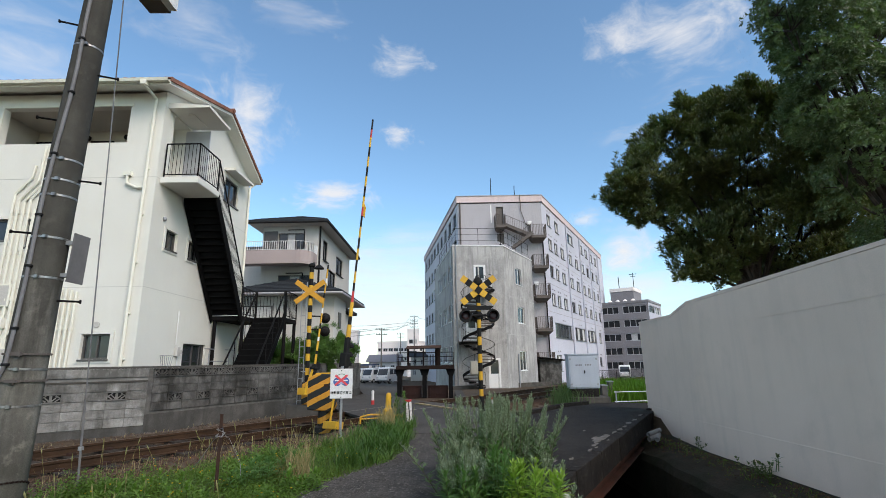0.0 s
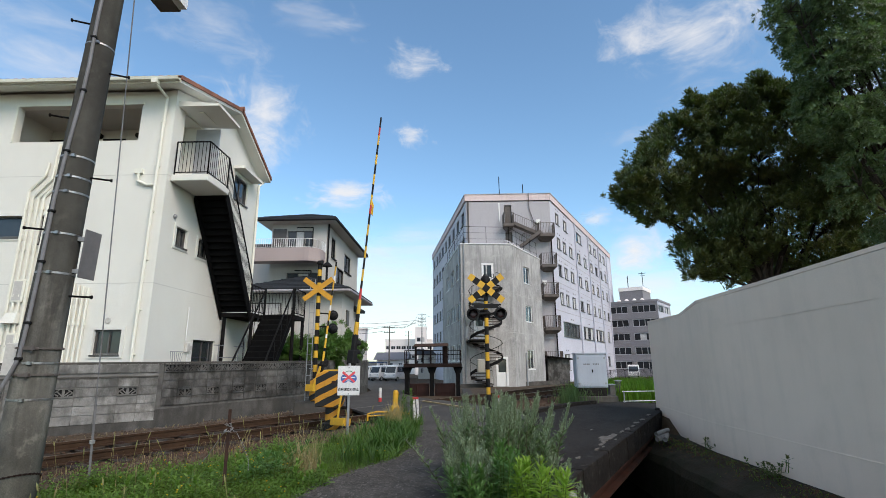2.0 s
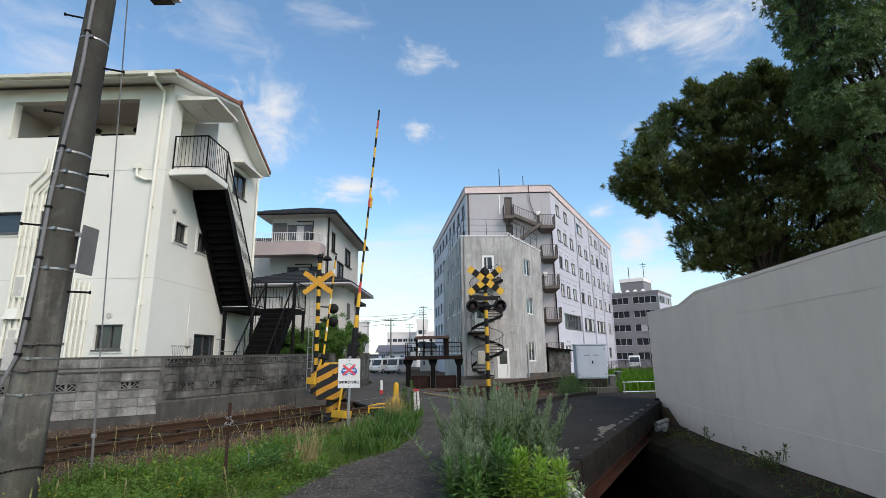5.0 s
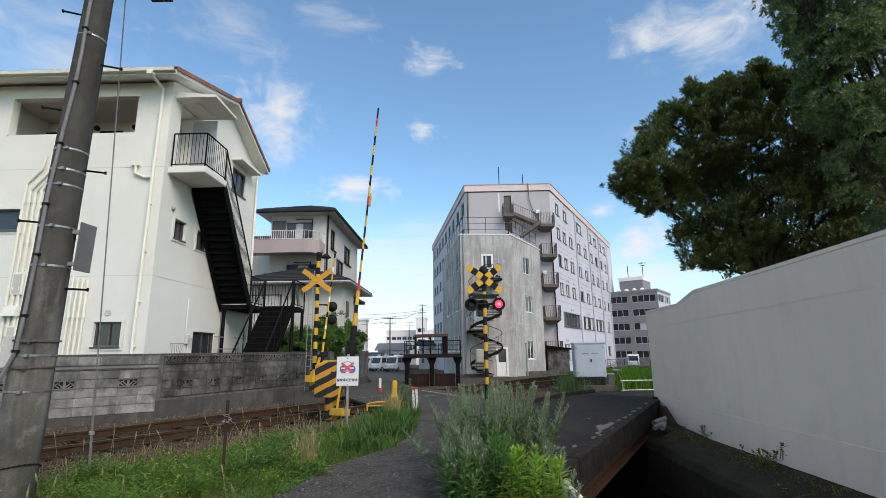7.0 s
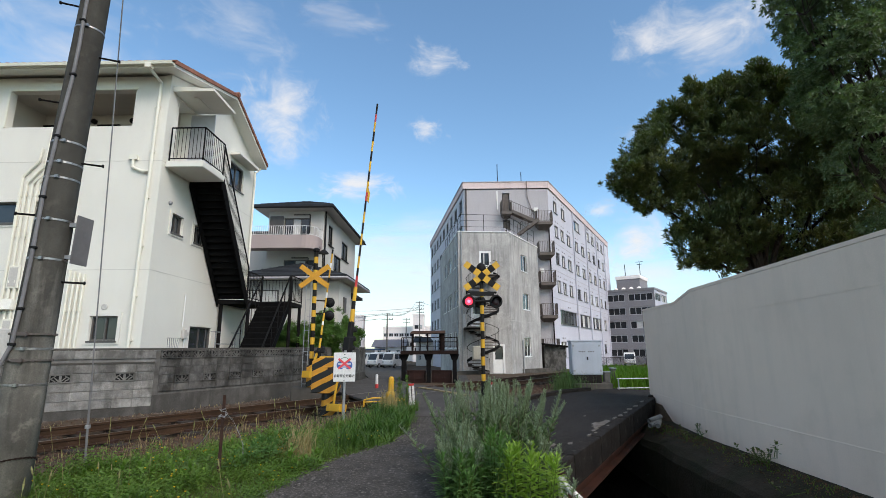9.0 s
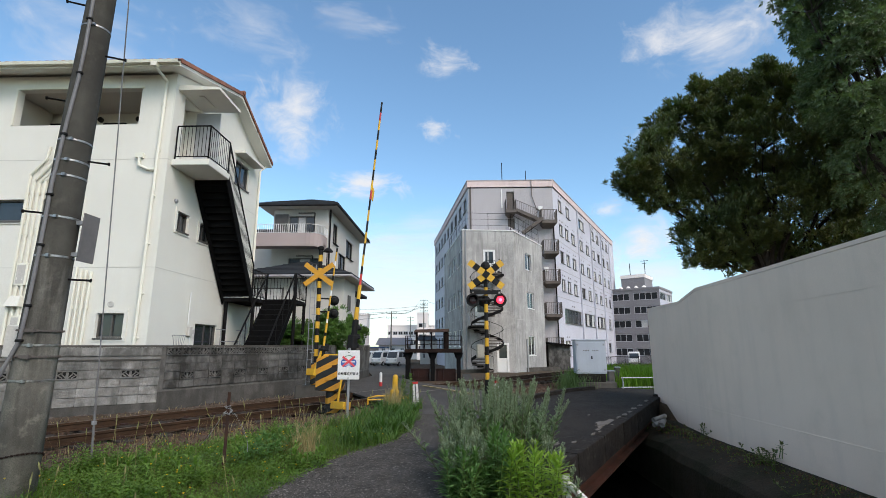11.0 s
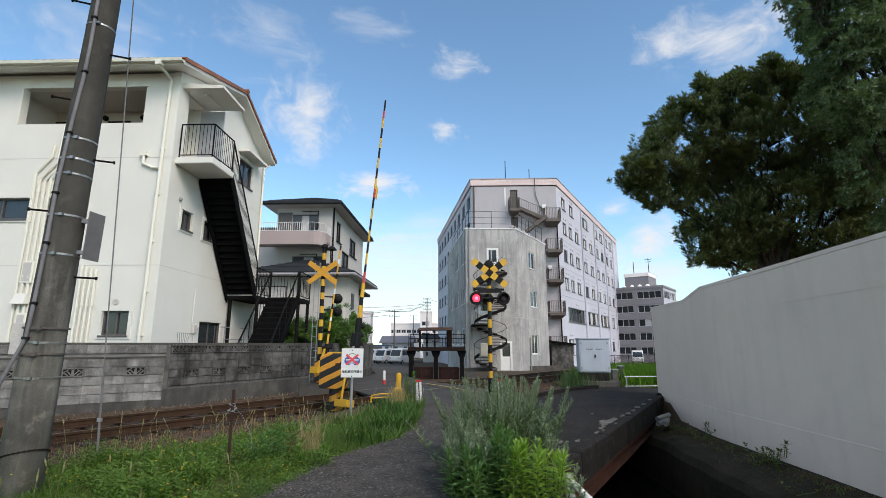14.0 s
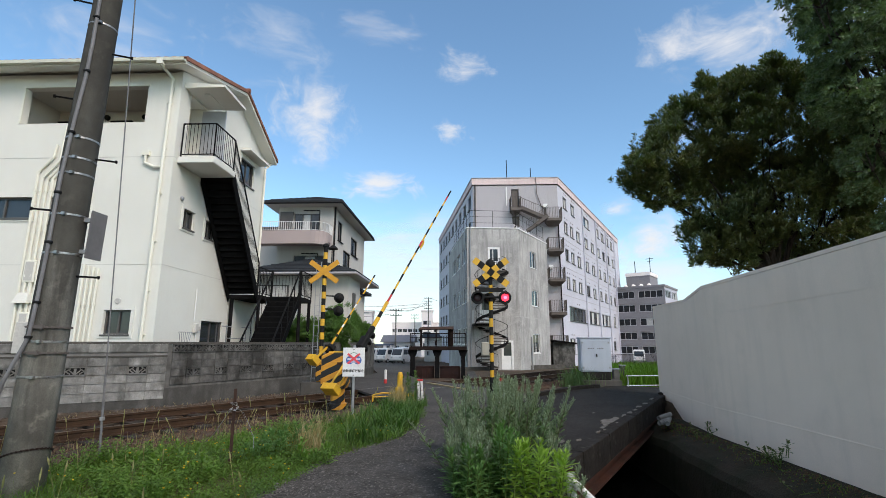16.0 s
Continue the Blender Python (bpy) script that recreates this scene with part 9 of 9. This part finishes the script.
    whorled("goldenrod_stand", "mid-green goldenrod shoots in front of the mugwort", near(0.36, 4.75, 0.08, 0.12, 10, 0.5, 0.72, 0.1) + near(0.05, 4.6, 0.1, 0.12, 9, 0.32, 0.56, 0.08) + near(0.2, 4.75, 0.15, 0.14, 12, 0.2, 0.4, 0.1), M_HERB, 0.125, 0.0145, 0.0125, M_STEM_GREEN)
    whorled("ragweed_stand", "dark green leafy weed beside the marker post", near(-1.16, 11.7, 0.1, 0.08, 12, 0.45, 0.78, 0.08), M_SHRUB, 0.1, 0.014, 0.02, M_STEM_GREEN)
    for x, y, n, hh in ((-2.45, 6.3, 18, 0.36), (-2.8, 6.4, 12, 0.3), (-2.2, 6.95, 14, 0.34), (-3.4, 5.7, 12, 0.28), (-1.75, 6.0, 9, 0.3), (-2.9, 5.3, 10, 0.26)):
        whorled("verge_weed", "fresh green leafy weed among the verge grass", near(x, y, 0.15, 0.15, n, 0.45 * hh, hh, 0.12), (M_FRESH, M_HERB)[int(n > 12)], 0.12, 0.02, 0.02, M_STEM_GREEN)
    for x, y, n, hh in ((4.86, 8.2, 14, 0.3), (4.92, 10.4, 7, 0.24), (4.4, 6.9, 4, 0.2)):
        whorled("ledge_weed", "small sprawling weed on the canal ledge", near(x, y, 0.1, 0.14, n, 0.4 * hh, hh, 0.24), M_TREE, 0.085, 0.02, 0.03, M_STEM_GREEN)


M_HERB = leafy("mid_green_weed_leaf", (0.085, 0.18, 0.05), (0.135, 0.245, 0.075), 0.55, 0.4)
M_STEM = surf("grey_green_stem", (0.12, 0.13, 0.07), (0.1, 0.1, 0.06), 8, 0.8)
M_STEM_GREEN = surf("green_stem", (0.09, 0.15, 0.03), (0.08, 0.12, 0.03), 8, 0.8)
M_PLUME = leafy("silvery_plume", (0.27, 0.33, 0.24), (0.19, 0.25, 0.16), 0.8, 0.2)
build_herbs()


# ---- drifting clouds, far off ----
def cloud_material(name, scale, seed, low, high, density, glow, colour):
    m = bpy.data.materials.new(name)
    m.use_nodes = True
    nt = m.node_tree
    N, Lk = nt.nodes, nt.links
    N.remove(N["Principled BSDF"])
    tc = N.new("ShaderNodeTexCoord")
    n = N.new("ShaderNodeTexNoise")
    n.noise_dimensions = "4D"
    n.inputs["W"].default_value = seed
    n.inputs["Scale"].default_value, n.inputs["Detail"].default_value, n.inputs["Roughness"].default_value, n.inputs["Distortion"].default_value = scale, 9, 0.62, 0.5
    shear = N.new("ShaderNodeMapping")  # wisps drawn out aslant by the wind
    shear.inputs["Rotation"].default_value = (0, 0, -0.75)
    shear.inputs["Scale"].default_value = (0.75, 1.5, 1)
    Lk.new(tc.outputs["Generated"], shear.inputs["Vector"])
    Lk.new(shear.outputs[0], n.inputs["Vector"])
    sub = N.new("ShaderNodeVectorMath")
    sub.operation = "SUBTRACT"
    sub.inputs[1].default_value = (0.5, 0.5, 0)
    Lk.new(tc.outputs["Generated"], sub.inputs[0])
    flat = N.new("ShaderNodeVectorMath")
    flat.operation = "MULTIPLY"
    flat.inputs[1].default_value = (1, 1, 0)
    Lk.new(sub.outputs[0], flat.inputs[0])
    ln = N.new("ShaderNodeVectorMath")
    ln.operation = "LENGTH"
    Lk.new(flat.outputs[0], ln.inputs[0])
    fall = N.new("ShaderNodeMapRange")  # the cover thins out towards the rim, so that the edge frays
    fall.inputs[1].default_value, fall.inputs[2].default_value, fall.inputs[3].default_value, fall.inputs[4].default_value = 0.0, 0.5, 0.16, -0.3
    Lk.new(ln.outputs["Value"], fall.inputs[0])
    add = N.new("ShaderNodeMath")
    add.operation = "ADD"
    Lk.new(n.outputs["Fac"], add.inputs[0])
    Lk.new(fall.outputs[0], add.inputs[1])
    r = N.new("ShaderNodeMapRange")
    r.interpolation_type = "SMOOTHSTEP"
    r.inputs[1].default_value, r.inputs[2].default_value = low, high
    Lk.new(add.outputs[0], r.inputs[0])
    den = N.new("ShaderNodeMath")
    den.operation = "MULTIPLY"
    den.inputs[1].default_value = density
    Lk.new(r.outputs[0], den.inputs[0])
    em = N.new("ShaderNodeEmission")
    em.inputs[0].default_value, em.inputs[1].default_value = (*colour, 1), glow
    tr = N.new("ShaderNodeBsdfTransparent")
    mx = N.new("ShaderNodeMixShader")
    Lk.new(den.outputs[0], mx.inputs[0])
    Lk.new(tr.outputs[0], mx.inputs[1])
    Lk.new(em.outputs[0], mx.inputs[2])
    Lk.new(mx.outputs[0], N["Material Output"].inputs[0])
    return m


CLOUD_GLOW = 0.585
CLOUD_DRIFT = Vector((2.2, 2.3, 0.0))  # metres a second


def build_clouds():
    eye = Vector((0, 0, EYE_HEIGHT))
    out = []
    specs = [((-32, 318, 220), 95, 62, 2.6, 0.38, 0.7, 0.75), ((-172, 385, 212), 118, 115, 2.6, 0.33, 0.66, 0.9), ((-46, 442, 220), 62, 52, 2.6, 0.36, 0.7, 0.75), ((-150, 605, 220), 170, 70, 2.4, 0.33, 0.65, 0.9),
             ((165, 290, 220), 170, 110, 2.8, 0.36, 0.68, 0.9), ((120, 292, 220), 90, 80, 3.0, 0.42, 0.75, 0.6), ((372, 985, 220), 260, 190, 2.2, 0.3, 0.62, 0.95), ((229, 746, 220), 120, 75, 2.4, 0.4, 0.72, 0.7),
             ((-150, 960, 220), 280, 70, 2.4, 0.4, 0.75, 0.5), ((-300, 300, 220), 190, 110, 2.6, 0.34, 0.8, 0.6), ((190, 452, 220), 150, 60, 2.6, 0.42, 0.78, 0.5), ((-75, 272, 220), 100, 40, 3.0, 0.46, 0.8, 0.35),
             ((-330, 2330, 235), 1700, 420, 2.0, 0.1, 0.6, 0.85), ((-260, 1500, 290), 900, 260, 2.2, 0.25, 0.7, 0.6), ((-60, 1400, 330), 1000, 200, 2.2, 0.25, 0.7, 0.55), ((120, 1800, 250), 900, 200, 2.2, 0.2, 0.65, 0.6), ((-172, 285, 220), 150, 80, 3.0, 0.36, 0.8, 0.5), ((-95, 262, 220), 120, 50, 3.0, 0.4, 0.8, 0.4), ((30, 1500, 235), 700, 150, 2.2, 0.4, 0.8, 0.5), ((700, 1700, 260), 900, 300, 2.0, 0.35, 0.75, 0.7)]
    rng = np.random.default_rng(77)
    for k in range(40):  # unseen broken cloud all round and overhead, added to light and whiten the shade
        a, e = radians(52 + (256 / 40) * k + rng.uniform(-5, 5)), radians(18 + 21 * (k % 4) + rng.uniform(-6, 6))
        if abs(math.degrees(a) - SUN_AZIMUTH) < 25 and abs(math.degrees(e) - SUN_ELEVATION) < 20:
            continue
        q = 600.0
        specs.append(((q * math.sin(a) * math.cos(e), q * math.cos(a) * math.cos(e), q * math.sin(e)), 400, 300, 2.4, 0.25, 0.58, 0.95))
    for k, (p, w, h, sc, lo, hi, den) in enumerate(specs):
        bm = bmesh.new()
        nx, ny = 10, 8
        g = [[bm.verts.new((w * (i / nx - 0.5), h * (j / ny - 0.5), 0.05 * w * math.cos((i / nx - 0.5) * 2.6))) for i in range(nx + 1)] for j in range(ny + 1)]
        for j in range(ny):
            for i in range(nx):
                bm.faces.new((g[j][i], g[j][i + 1], g[j + 1][i + 1], g[j + 1][i]))
        c = part("cloud", bm, cloud_material("cloud_wisps", sc, k * 3.7, lo, hi + 0.11, den, CLOUD_GLOW, (0.955, 0.945, 0.955)))
        tagged(c, "soft white wispy cloud drifting in the blue sky; those out of view add light", "cloud", "clouds", "structure")
        m = look(Vector(p), eye)
        c.matrix_basis = m
        out.append((c, m))
    return out


CLOUDS = build_clouds()


# ---- wall blocks, one by one ----
block_wall("wall_block_pale", SEG_A, M_BLOCK, "pale grey concrete block wall with openwork blocks", {2: (3, 2)}, 1.057, 1.06, 0.1, True, M_MORTAR_PALE)
block_wall("wall_block_dark", SEG_B, M_BLOCK_DARK, "dark weathered concrete block wall with openwork top row", {0: (1, 0), 3: (2, 0)}, 1.165, 0, 0.3, True, M_MORTAR)
block_wall("wall_block_lane", SEG_C, M_BLOCK_DARK, "weathered concrete block wall along the lane", {0: (3, 0)}, 1.165, 0, 0.1, False, M_MORTAR)


# ---- what moves ----
def motions():
    # both gate booms stand raised, then fall together
    fall = [(0.0, 7.6), (14.0, 7.6), (14.2, 8.6), (14.5, 13.6), (15.0, 22.0), (15.5, 31.0), (16.0, 40.6)]
    for gate, boom, pivot in GATES:
        inv = gate.matrix_basis.inverted()
        walk(boom, [(t, inv @ gate_pose(pivot, a)) for t, a in fall])
    # the red lamps flash in turn from the alarm's start; a dark lens has its lit glass drawn back into the housing
    start, half = 5.12, 0.6215
    for k, (glow, home) in enumerate(NEAR_LAMPS):
        dark, lit = Matrix.Translation(home + Vector((0, 0.09, 0))), Matrix.Translation(home + Vector((0, -0.022, 0)))
        rows = [(0.0, dark), (start - 0.04, dark)]
        n = 0
        while start + n * half < 16.0:
            now = lit if n % 2 == k else dark
            rows += [(start + n * half, now), (min(16.0, start + (n + 1) * half - 0.04), now)]
            n += 1
        walk(glow, rows)
    for cloud, m in CLOUDS:
        walk(cloud, [(0.0, m), (16.0, Matrix.Translation(CLOUD_DRIFT * 16.0) @ m)])


motions()
